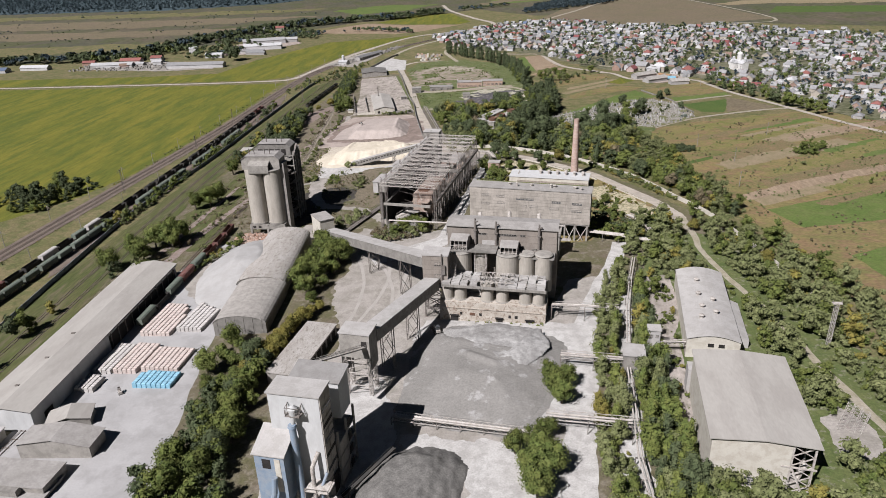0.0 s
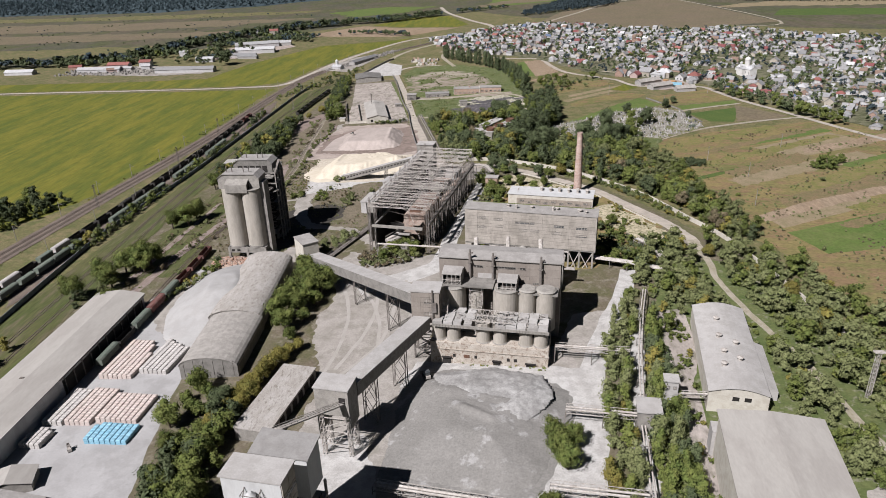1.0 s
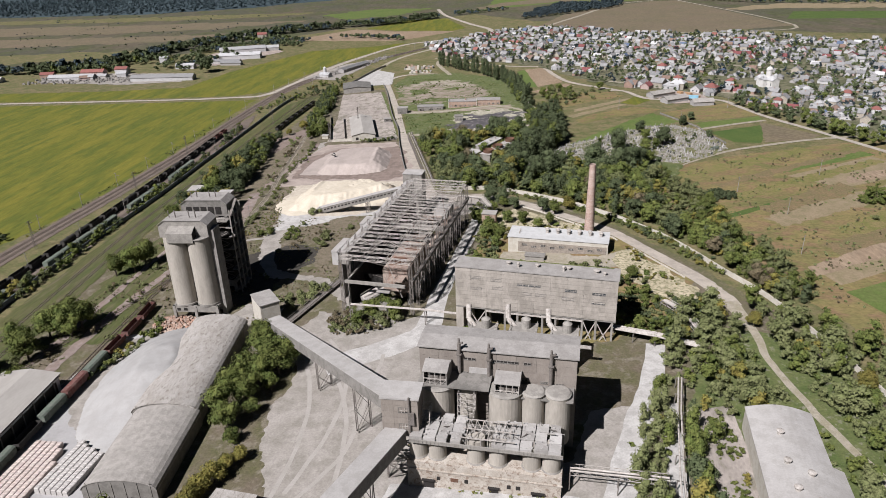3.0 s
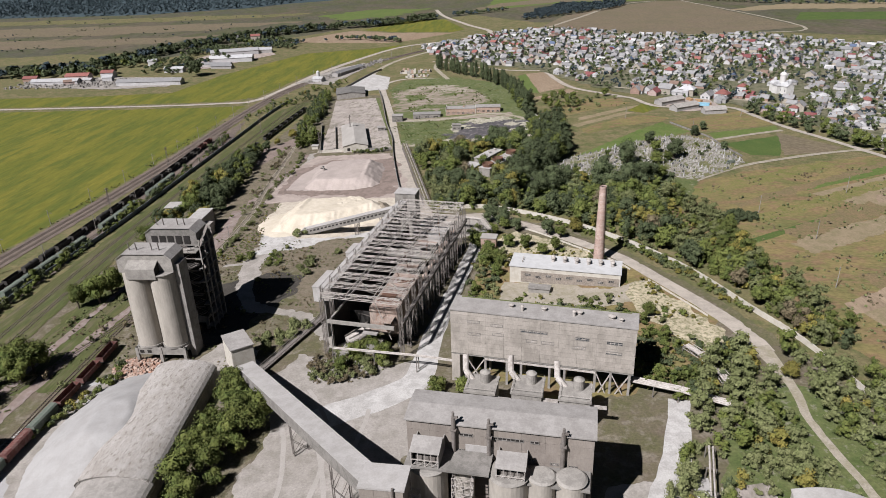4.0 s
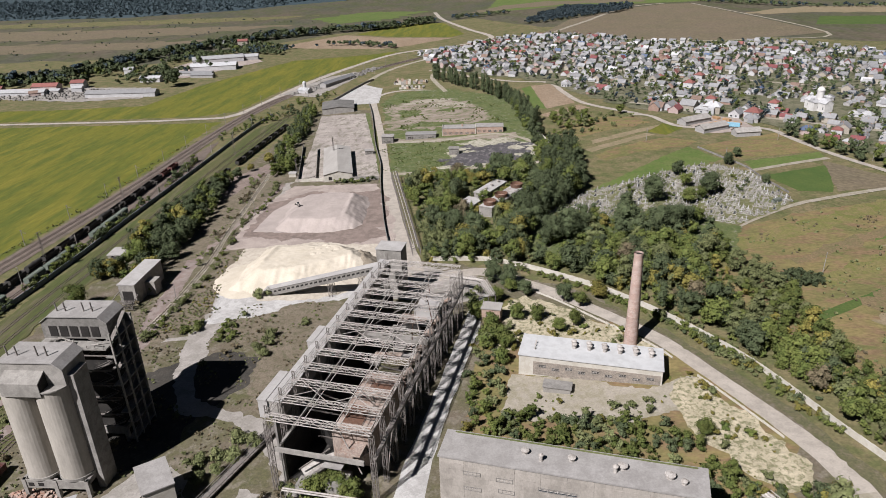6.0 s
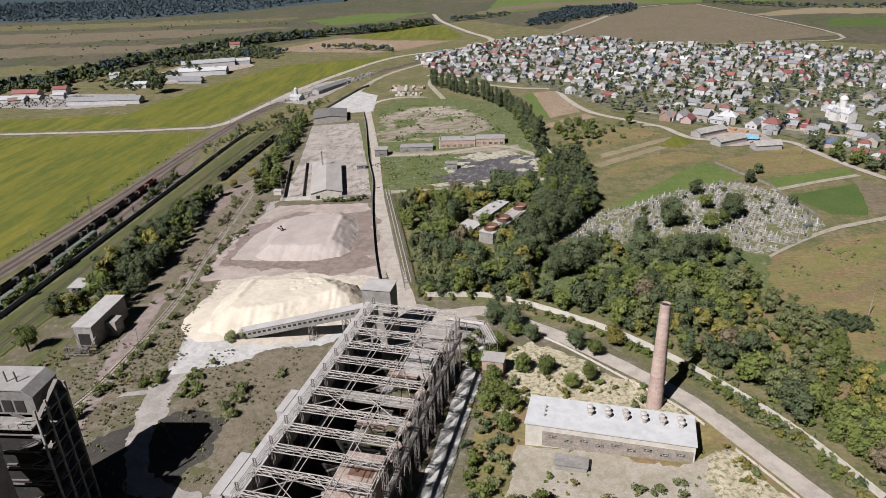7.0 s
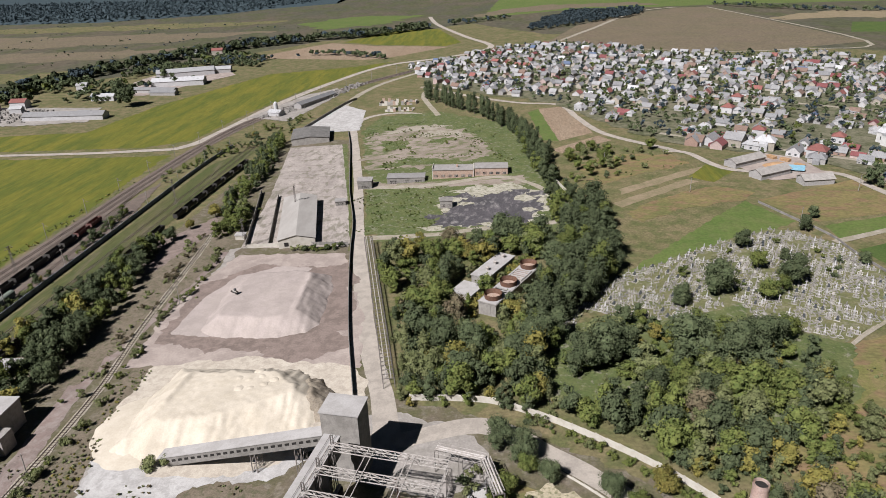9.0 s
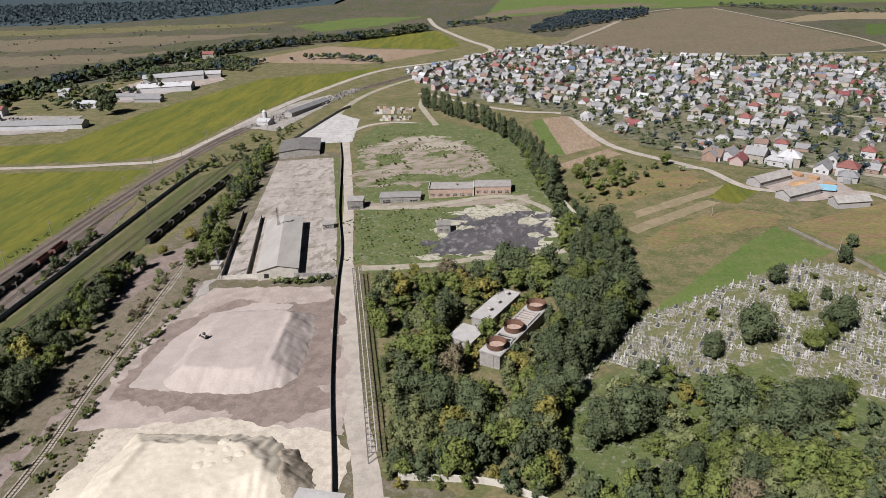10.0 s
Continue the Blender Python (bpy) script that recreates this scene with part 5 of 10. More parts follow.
def silos():
    """Two pairs of cement silos with their heads and a stair shaft."""
    for x, y in ((-143, 350), (-144, 375)):
        root = thing("silo_block", at(x, y, 0), "pair of tall pale concrete silos with a ruined head house", "silo", "silos beside the siding")
        front = y < 360
        top = 40.5
        if front:
            for sx in (5.4, 15.6):
                for sy in (5.0,):
                    part("silo", Geo().cyl((sx, sy, 8), (sx, sy, top - 2), 5.0, n=36), M_SILO, root, smooth=False)
                    part("ring_beam", Geo().cyl((sx, sy, 7.2), (sx, sy, 8.0), 5.3, n=36), M_CONC, root)
                    part("hopper", Geo().cyl((sx, sy, 7.2), (sx, sy, 3.5), 4.6, 1.2, n=20), M_CONCD, root)
        # rear core is near-black: the shade of its open recess painted on
        part("back_block", Geo().box(3.5 if front else 4.2, 20.4, 8.5 if front else 2.6, 13, -2, top - (0 if front else 4)), M_CONCD if front else M_PITSHADE, root)
        for cx in (0.9, 10.5, 20.2):
            for cy in (0.6, 9.6):
                part("column", Geo().box(cx - 0.6, cx + 0.6, cy - 0.6, cy + 0.6, -3, 7.2), M_CONC, root)
        part("ring_wall", Geo().box(0.4, 20.7, 0.2, 0.6, 4.2, 7.2), M_CONC, root)
        part("beam", Geo().box(0.4, 20.7, 9.4, 10.2, 5.6, 7.2).box(0.3, 1.2, 0.6, 9.4, 5.6, 7.2).box(19.9, 20.8, 0.6, 9.4, 5.6, 7.2), M_CONCD, root)
        conc = M_CONC if front else M_CONCD
        head = part("head_house", Geo().extrude([(-0.4, top - 2), (21.0, top - 2), (21.0, top + 3.4), (18.6, top + 5.4), (2.4, top + 5.4), (-0.4, top + 3.4)], 3.2, 13.4), conc, root, "flat-roofed concrete head house")
        part("head_roof", Geo().extrude([(-0.6, top + 3.5), (2.3, top + 5.55), (18.7, top + 5.55), (21.2, top + 3.5), (21.2, top + 3.7), (18.7, top + 5.85), (2.3, top + 5.85), (-0.6, top + 3.7)], 2.8, 13.6), M_ROOFF, root, "pale dusty roof")
        if front:
            part("loading_cabin", Geo().hexa([(4.2, -0.6, top - 3.0), (15.6, -0.6, top - 3.0), (15.6, 4, top - 3), (4.2, 4, top - 3)], [(4.2, -0.6, top + 1.2), (15.6, -0.6, top + 1.2), (15.6, 4, top + 3.6), (4.2, 4, top + 3.6)]), M_CONC, root)
            part("cabin_opening", Geo().poly((15.65, -0.4, top - 2.8), (15.65, 3.2, top - 2.8), (15.65, 3.2, top + 2.8), (15.65, -0.4, top + 1.0)), M_DARK, root)
            part("balcony", Geo().cyl((15.8, 5, top - 2), (15.8, 5, top - 1.6), 5.5, n=30), M_CONC, root)
            part("shaft", Geo().box(20.6, 22.8, 4.5, 11, -2, top + 1), M_CONCD, root)
            for wx in (2.2, 5.2):
                part("window", Geo().box(wx, wx + 1.6, 0.1, 0.3, 5.0, 6.2), M_DARK, root)
        else:
            part("side_wall", Geo().box(-0.2, 4.2, 0.4, 8.5, 7.2, top - 2), M_CONC, root)
            for cy in (-0.2, 4.2, 8.6, 12.7):
                part("shaft_column", Geo().beam((23.4, cy, -2), (23.2, cy, top + 2), 0.5), M_CONC, root)
            for i in range(8):
                part("shaft_slab", Geo().box(20.4, 23.5, -0.3 + 2.2 * (i % 2), 12.8, 2.5 + i * 5.2, 2.85 + i * 5.2), M_CONCD, root)
                part("shaft_stair", Geo().beam((22.6, 1, 2.8 + i * 5.2), (22.6, 6, 5.4 + i * 5.2), 1.2, 0.25).beam((22.6, 6, 5.4 + i * 5.2), (22.6, 11, 7.8 + i * 5.2), 1.2, 0.25), M_STEEL, root)
            part("shaft_wall", Geo().box(20.4, 23.4, 12.8, 13.1, -2, top + 2), M_CONCD, root, "tall slab wall of the stair shaft")
            for i in range(5):
                part("broken_window", Geo().box(2.0 + i * 3.4, 4.6 + i * 3.4, 3.05, 3.25, top - 1.2, top + 2.4), M_DARK, root)
            q = random.Random(8)
            for i in range(6):
                z = 5.5 + i * 5.6
                # dark steel colour sinks the slab into the recess's shade
                part("floor_slab", Geo().box(4.2 + q.uniform(0, 4), 20.4, 1.5 + q.uniform(0, 3), 8.5, z, z + 0.35), M_STEEL, root)
                part("stair_flight", Geo().beam((14, 1.6, z), (20, 1.6, z + 2.8), 0.9, 0.2).beam((20, 2.8, z + 2.8), (14, 2.8, z + 5.6), 0.9, 0.2).beam((14, 1.1, z + 1), (20, 1.1, z + 3.8), 0.1), M_STEEL, root)
                part("cross_beam", Geo().beam((4.2, 0.8, z + 0.4), (20.4, 0.8, z + 0.4), 0.4), M_STEEL, root)
            for i in range(16):
                x, y = q.uniform(1, 19), q.uniform(-1.2, 2.8)
                part("broken_beam", Geo().beam((x, y, top - 2.4 + q.uniform(0, 0.8)), (x + q.uniform(-4, 4), y + q.uniform(-1.5, 1.5), top - 2.2 + q.uniform(0, 1.4)), 0.28), M_STEELP if i % 2 else M_CONC, root)
            part("deck", Geo().box(0, 22, -1.6, 3.2, top - 3.2, top - 2.8), M_CONC, root)
            for i in range(9):
                part("deck_post", Geo().beam((0.4 + i * 2.6, -1.5, top - 2.8), (0.4 + i * 2.6, -1.5, top - 1.6), 0.14), M_STEEL, root)
        for px in (3.8, 6.6, 12.6, 15.4):
            part("roof_post", Geo().cyl((px, 6.5, top + 5.6), (px - 0.2, 6.5, top + 9.0), 0.22), M_STEEL, root)


def steel_frame():
    """The roofless shed: rows of lattice girders over dark bunkers."""
    yaw = -10.4
    root = thing("steel_frame_shed", pose(-67, 353.5, -0.6, 0, 0, yaw), "roofless rusting steel lattice shed over dark bunkers", "steel frame")
    W, L, T = 31.0, 101.0, 26.5
    n = 12
    step = L / n
    for i in range(n + 1):
        y = i * step
        g = Geo().truss((0, y, T), (W, y, T), 1.9, 9, 0.19, 1.1)
        part("girder", g, M_STEELP, root)
        for x in (0, W):
            c = Geo()
            lattice_leg(c, (x, y, -1.5), (x, y, T - 2.6), 1.2, 6, 0.17)
            part("column", c, M_STEEL, root)
        part("mast", Geo().beam((0.2, y, T), (0.2, y, T + 2.6), 0.22).beam((0.9, y, T), (0.9, y, T + 2.6), 0.22).beam((0.2, y, T + 2.6), (0.9, y, T + 2.6), 0.18).beam((0.2, y, T + 1.2), (0.9, y, T + 1.2), 0.14), M_STEEL, root)
    for i in range(n):
        y0, y1 = i * step, (i + 1) * step
        for x, z in ((0, T), (W, T)) + (((W, T - 9),) if i % 2 else ()):
            part("side_girder", Geo().truss((x, y0, z), (x, y1, z), 1.8, 3, 0.16), M_STEELP, root)
        if i in (1, 5, 9):
            b = Geo()
            for x0 in (3, 16):
                b.beam((x0, y0, T), (x0 + 12, y1, T), 0.16).beam((x0 + 12, y0, T), (x0, y1, T), 0.16)
            part("bracing", b, M_STEELP, root)
        if i in (1, 4, 7):
            part("side_brace", Geo().beam((W, y0, 0), (W, y1, T - 9), 0.25).beam((W, y1, 0), (W, y0, T - 9), 0.25).beam((0, y0, 0), (0, y1, T - 9), 0.25), M_STEEL, root)
    for x in (10.5, 12, 21, 22.5):
        part("purlin", Geo().beam((x, 0, T + 0.2), (x, L, T + 0.2), 0.18), M_STEELP, root)
    # cross walls coloured near-black for the shade between them
    for i in (2, 4, 5, 7, 9):
        y = i * L / 10
        part("bunker_wall", Geo().box(1.8, W - 4.4, y - 0.3, y + 0.3, -2, 8.0), M_PITSHADE, root)
    # unseen girder, added to cast the solid shadow band along the lane
    part("runway_girder", Geo().box(W + 0.5, W + 1.0, -1, L + 2, T - 10.6, T - 9.2).box(W + 0.2, W + 1.3, -1, L + 2, T - 9.2, T - 9.0), M_STEEL, root, "solid girder inferred from its shadow on the lane")
    part("bunker_wall", Geo().box(1.0, 1.8, 3, L, -2, 13.5), M_CONC, root)
    part("bunker_wall", Geo().box(W - 4.4, W - 3.6, 8, L, -2, 11), M_CONCD, root)
    # floor and thin inner sheets carry the pits' shade in their colour
    part("bunker_floor", Geo().box(1.8, W - 4.4, 4, L, -2, 0.6), M_PITSHADE, root)
    part("bunker_lining", Geo().box(1.8, 2.1, 4, L, 0.6, 12.8).box(W - 4.8, W - 4.4, 8, L, 0.6, 10.6), M_PITSHADE, root)
    for y0, y1 in ((0.2, 0.9), (63, 66)):
        part("crane_beam", Geo().box(1.0, W - 3, y0, y1, 13.1, 14.5), M_CONC, root)
    part("hopper_house", Geo().box(16.5, 27.6, 6, 36, 8, 18.5).hexa([(18, 9, 8), (26, 9, 8), (26, 24, 8), (18, 24, 8)], [(20, 13, 2), (24, 13, 2), (24, 20, 2), (20, 20, 2)]), M_RUSTC, root, "concrete hopper block streaked with rust")
    part("hopper_cap", Geo().box(17, 27.2, 6.4, 35.6, 18.5, 18.8), M_RUSTC, root)
    part("rust_plate", Geo().box(18, 24, 10, 18, 18.8, 18.95), M_RUST, root)
    part("rust_plate", Geo().box(20, 26.5, 27, 30, 18.8, 18.95), M_RUST, root)
    part("hopper_house", Geo().box(18, 26, 80, 92, 10, 17), M_ROOFL, root)
    part("mill_body", Geo().cyl((8, 2.5, 4), (13, 8, 6), 2.3, n=16).cyl((13, 8, 6), (17, 10, 7), 1.4, n=14), M_STEELP, root, "heavy dusty grinding mill")
    part("mill_block", Geo().box(6, 13, -2, 4, -2, 2.2).box(16, 22, -1, 5, -2, 6), M_CONC, root)
    q = random.Random(23)
    for i in range(n):
        y0 = i * step
        for k in range(2):
            x, z, w = q.uniform(11, 21), q.uniform(6, 16), q.uniform(3, 7)
            part("broken_platform", Geo().box(x, x + w, y0 + q.uniform(0.5, 2), y0 + q.uniform(4, 7.5), z, z + 0.4), q.choice((M_CONC, M_RUSTC, M_ROOFF)), root)
        part("sagging_beam", Geo().beam((q.uniform(3, 14), y0, q.uniform(8, 18)), (q.uniform(14, 28), y0 + q.uniform(2, 8), q.uniform(6, 20)), 0.35), M_STEEL, root)
        part("sagging_beam", Geo().beam((q.uniform(16, 24), y0 + 2, T - 2), (q.uniform(18, 28), y0 + q.uniform(2, 8), q.uniform(6, 14)), 0.3), M_RUST if i % 2 else M_STEELP, root)
        part("debris", Geo().cyl((24, y0 + 3, 11), (27, y0 + 6, 11 + q.uniform(1, 3)), q.uniform(0.8, 1.4), n=10), M_RUSTC, root)
    # the charging gallery carried along the side of the frame
    low = thing("side_gallery", pose(-67, 353.5, -0.6, 0, 0, yaw), "long raised concrete gallery beside the steel frame", "industrial building")
    part("gallery", Geo().box(-5.0, -0.7, 10, 108, 17, 22.6), M_CONC, low)
    part("roof", Geo().box(-5.2, -0.5, 9.8, 108.2, 22.6, 23.0), M_ROOFL, low, "flat roof under pale dust")
    for y0, y1, x in ((9.4, 24, -8.0), (42, 52, -7.4)):
        part("bay", Geo().box(x, -5.0, y0, y1, 16.6, 22.9).box(x - 0.2, -5.2, y0 - 0.2, y1 + 0.2, 22.9, 23.2), M_ROOFL, low)
    for i in range(10):
        y = 11 + i * 10.6
        part("column", Geo().box(-4.8, -4.1, y, y + 0.7, -3, 17), M_CONCD, low)
    for i in range(9):
        y = 12 + i * 10.6
        part("wall_panel", Geo().box(-4.6, -4.4, y, y + 9.4, -3, 16.8), M_CONCD, low)
    for x in (-1.6, -3.0):
        part("roof_rail", Geo().beam((x, 10, 23.4), (x, 108, 23.4), 0.1), M_STEEL, low)


def slab_conveyor(name, a, b, w, h, label, legs=(), cat="conveyor gallery", wall=M_CONCD, roof=M_ROOFL, slits=0):
    """A closed conveyor gallery from a to b (floor centres), standing on trestles."""
    a, b = Vector(a), Vector(b)
    root = thing(name, Matrix.Translation(a), label, cat)
    d = b - a
    s = Vector((d.y, -d.x, 0)).normalized() * w / 2
    up = Vector((0, 0, h))
    z = Vector((0, 0, 0))
    part("gallery", Geo().hexa([z - s, z + s, d + s, d - s], [z - s + up, z + s + up, d + s + up, d - s + up]), wall, root)
    t = Vector((0, 0, 0.25))
    o = s * 1.1
    part("roof", Geo().hexa([z - o + up, z + o + up, d + o + up, d - o + up], [z - o + up + t, z + o + up + t, d + o + up + t, d - o + up + t]), roof, root, "roof thick with pale dust")
    for k, spread in legs:
        p = d * k
        g = Geo()
        ground = H((a + p).x) - a.z
        for q in (-s, s):
            for e in (-spread, spread):
                f = p + q * 0.9 + d.normalized() * e
                g.beam(Vector((f.x, f.y, ground - 0.5)), Vector((f.x, f.y, p.z)), 0.24)
        for lev in range(2):
            z0, z1 = ground + (p.z - ground) * lev / 2, ground + (p.z - ground) * (lev + 1) / 2
            for e in (-spread, spread):
                u = d.normalized() * e
                l0, r0 = p - s * 0.9 + u, p + s * 0.9 + u
                g.beam((l0.x, l0.y, z0), (r0.x, r0.y, z1), 0.13).beam((r0.x, r0.y, z0), (l0.x, l0.y, z1), 0.13)
            for q in (-s, s):
                l0, r0 = p + q * 0.9 - d.normalized() * spread, p + q * 0.9 + d.normalized() * spread
                g.beam((l0.x, l0.y, z0), (r0.x, r0.y, z1), 0.13)
        part("trestle", g, M_STEEL, root)
    for i in range(slits):
        p = d * ((i + 0.5) / slits)
        u = d.normalized() * (0.3 * d.length / slits)
        f = s * (1.02 if s.y < 0 else -1.02)
        part("window", Geo().hexa([p + f - u + up * 0.45, p + f + u + up * 0.45, p + f * 0.98 + u + up * 0.45, p + f * 0.98 - u + up * 0.45], [p + f - u + up * 0.7, p + f + u + up * 0.7, p + f * 0.98 + u + up * 0.7, p + f * 0.98 - u + up * 0.7]), M_DARK, root)
    return root


def transfer_tower():
    """The dark sheet-clad tower on a steel trestle where the galleries meet."""
    root = thing("transfer_tower", pose(-32.5, 251, 0.6, 0, 0, -4), "dark sheet-clad transfer tower on a steel trestle", "tower")
    part("cabin", Geo().box(0, 10.4, 0, 7.5, 16.6, 29), M_PANELD, root)
    panel_wall(root, 0, 10.4, 16.6, 29, -0.15, 6, 3, M_PANELD, depth=0.15)
    part("roof", Geo().box(-0.4, 10.8, -0.5, 7.9, 29, 29.5), M_ROOFL, root, "dusty flat roof")
    for z in (19, 24.5):
        window(root, 4.8, z, 2.8, 1.9, -0.3, True)
    g = Geo()
    for x in (0.4, 10):
        for y in (0.4, 7):
            g.beam((x, y, -2), (x, y, 16.6), 0.5)
    for lev in range(3):
        z0, z1 = lev * 5.4, lev * 5.4 + 5.4
        for y in (0.4, 7):
            g.beam((0.4, y, z0), (10, y, z1), 0.28).beam((10, y, z0), (0.4, y, z1), 0.28).beam((0.4, y, z1), (10, y, z1), 0.28)
        for x in (0.4, 10):
            g.beam((x, 0.4, z0), (x, 7, z1), 0.28).beam((x, 0.4, z1), (x, 7, z1), 0.28)
    part("trestle", g, M_STEEL, root)
    part("downpipe", Geo().cyl((8, -0.6, 18), (8, -0.6, 30), 0.3).box(7.6, 9.4, -1.0, -0.3, 21, 25), M_STEEL, root)


def head_station():
    """The block at the lower end of the gallery, on lattice legs, with the chute."""
    root = thing("head_house", pose(-55.5, 197.5, -0.2, 0, 0, -9), "grey concrete conveyor head house on lattice legs", "industrial building")
    part("house", Geo().box(0, 10.8, 0, 7.5, 16, 25.3), M_CONC, root)
    part("roof", Geo().box(-0.3, 11.1, -0.3, 7.8, 25.3, 25.7), M_ROOFL, root)
    part("opening", Geo().box(7.8, 9.8, -0.06, 0.1, 20.5, 22.8), M_DARK, root)
    part("skirt", Geo().box(0, 0.3, 0, 7.5, 8, 16), M_CONC, root)
    part("skirt", Geo().box(10.5, 10.8, 1, 7.5, 11, 16), M_CONC, root)
    g = Geo()
    for x, y in ((1, 1), (9.8, 1), (1, 6.5), (9.8, 6.5)):
        lattice_leg(g, (x, y, -2), (x, y, 16), 1.0, 6, 0.18)
    for z in (4, 9, 14):
        for y in (1, 6.5):
            g.beam((1, y, z), (9.8, y, z), 0.25).beam((1, y, z - 4), (9.8, y, z), 0.18)
        for x in (1, 9.8):
            g.beam((x, 1, z), (x, 6.5, z), 0.25).beam((x, 1, z - 4), (x, 6.5, z), 0.18)
    part("trestle", g, M_STEELP, root)
    c = Geo().beam((8.6, 0, 20.6), (0.5, -24, 29), 1.8, 0.4).beam((8.6 - 0.9, 0, 21.4), (-0.4, -24, 29.8), 0.15).beam((8.6 + 0.9, 0, 21.4), (1.4, -24, 29.8), 0.15)
    for i in range(12):
        k = i / 12
        p, q = Vector((8.6, 0, 20.6)), Vector((0.5, -24, 29))
        m = p + (q - p) * k
        c.beam(m + Vector((-0.9, 0, 0)), m + Vector((-0.9, 0, 0.8)), 0.12).beam(m + Vector((0.9, 0, 0)), m + Vector((0.9, 0, 0.8)), 0.12)
    part("conveyor", c, M_STEELP, root, "open sloping belt conveyor")


def mixing_plant():
    """The white and blue mixing towers nearest the start of the flight."""
    root = thing("mixing_tower", pose(-62.5, 146.5, -1.0, 0, 0, -7.5), "white sheet-clad mixing tower with a broken side wall", "tower")
    Z = 38.6
    part("tower", Geo().box(0, 14.6, 0, 7.2, -2, Z), M_WHITEP, root)
    part("roof", Geo().box(-0.4, 15.0, -0.4, 7.6, Z, Z + 0.4), M_ROOFL, root)
    mesh = None
    for r in range(9):
        for c in range(2):
            if r < 2 and c == 1:
                continue
            ob = part("side_panel", Geo().box(14.62, 14.9, 0.15, 3.3, 0.1, 3.9), M_CONC if r % 2 else M_PANEL, root) if mesh is None else new("side_panel", mesh)
            mesh = ob.data
            ob.parent = root
            ob.location = (0, c * 3.5, 2 + r * 4.1)
    for i in range(6):
        part("window_band", Geo().box(14.88, 14.98, 0.6, 6.6, 8.4 + i * 4.9, 9.5 + i * 4.9), M_GLASS if i % 2 else M_DARK, root)
    for i, (x, y, z, q) in enumerate(((2, -3.2, 12, 0.5), (11.5, -2.6, 17, 0.6), (13.4, -2.0, 10, 0.45), (4.2, -4.6, 9, 0.7))):
        part("dust_pipe", Geo().cyl((x, y, -2), (x, y, z), q, n=12).cyl((x, y, z), (x + 1.2, 0, z + 3.5), q, n=12), M_STEELP if i % 2 else M_BLUE, root)
    for z in (5.4, 10.4):
        part("platform", Geo().box(9.5, 16.5, -5, -0.1, z, z + 0.2), M_STEELP, root)
    for x in (9.6, 13, 16.3):
        part("platform_leg", Geo().beam((x, -4.9, -2), (x, -4.9, 11.6), 0.22).beam((x, -4.9, 5.4), (x + 3.2 if x < 16 else x - 3.2, -4.9, 10.4), 0.12), M_STEEL, root)
    for z in (6.6, 11.6):
        part("railing", Geo().beam((9.5, -4.95, z), (16.5, -4.95, z), 0.1).beam((16.45, -5, z), (16.45, -0.1, z), 0.1), M_STEEL, root)
    part("side_opening", Geo().box(14.6, 14.68, 0.4, 3.2, 7, 13).box(14.6, 14.7, 3.6, 7, 2, 9), M_DARK, root)
    fl = part("vent_frame", Geo().box(5.6, 9.8, -2.4, -0.1, Z - 5.4, Z - 5.1), M_STEEL, root)
    br = Geo()
    for x in (5.7, 9.7):
        br.beam((x, -2.3, Z - 5.2), (x, -2.3, Z - 2.6), 0.12).beam((x, -0.1, Z - 2.2), (x, -2.3, Z - 5.2), 0.18).beam((x, -0.1, Z - 2.6), (x, -2.3, Z - 2.6), 0.12)
    br.beam((5.7, -2.3, Z - 2.6), (9.7, -2.3, Z - 2.6), 0.12).beam((5.7, -2.3, Z - 4.0), (9.7, -2.3, Z - 4.0), 0.12)
    part("bracket", br, M_STEEL, fl)
    part("cyclone", Geo().cyl((7.6, -1.3, Z - 5.1), (7.6, -1.3, Z - 3.2), 1.1, 1.3, n=16).cyl((7.6, -1.3, Z - 3.2), (7.6, -1.3, Z - 2.2), 1.3, 0.4, n=16).cyl((7.6, -1.3, Z - 5.1), (7.3, -1.6, Z - 8), 1.0, 0.6, n=14), M_WHITEP, root)
    part("stack_pipe", Geo().cyl((8.4, -3.6, -1), (7.2, -2.2, Z - 8.6), 0.95, n=18).cyl((7.2, -2.2, Z - 8.6), (7.2, -2.2, Z - 7.9), 1.25, 1.05, n=18), M_BLUE, root, "pale blue exhaust pipe")
    ann = thing("filter_house", pose(-66, 139.6, -1.2, 0, 0, -7.5), "low blue sheet-clad filter house with a pale roof", "industrial building")
    part("house", Geo().box(0, 8.6, 0, 8.4, 8, 24), M_BLUE, ann)
    part("roof", Geo().hexa([(-0.5, -0.6, 24.0), (9.1, -0.6, 24.0), (9.1, 8.6, 27.4), (-0.5, 8.6, 27.4)], [(-0.5, -0.6, 24.3), (9.1, -0.6, 24.3), (9.1, 8.6, 27.7), (-0.5, 8.6, 27.7)]), M_ROOFL, ann)
    part("opening", Geo().box(2.2, 4.6, -0.08, 0.1, 19.5, 22.6), M_DARK, ann)
    part("pale_panel", Geo().box(5.8, 7.4, -0.1, 0.02, 12, 23), M_WHITE, ann)
    part("hopper", Geo().hexa([(2, 0.8, 2), (6, 0.8, 2), (6, 4.6, 2), (2, 4.6, 2)], [(0, 0, 8), (8.6, 0, 8), (8.6, 8.4, 8), (0, 8.4, 8)]), M_BLUE, ann)
    part("vent_pipe", Geo().cyl((6, -1.4, 18), (5.6, -2.0, 13), 0.8).cyl((5.6, -2, 13), (4.2, -2.4, 8), 0.8).cyl((4.2, -2.4, 8), (4.0, -2.4, 4.6), 0.8), M_BLUE, ann)
    g = Geo()
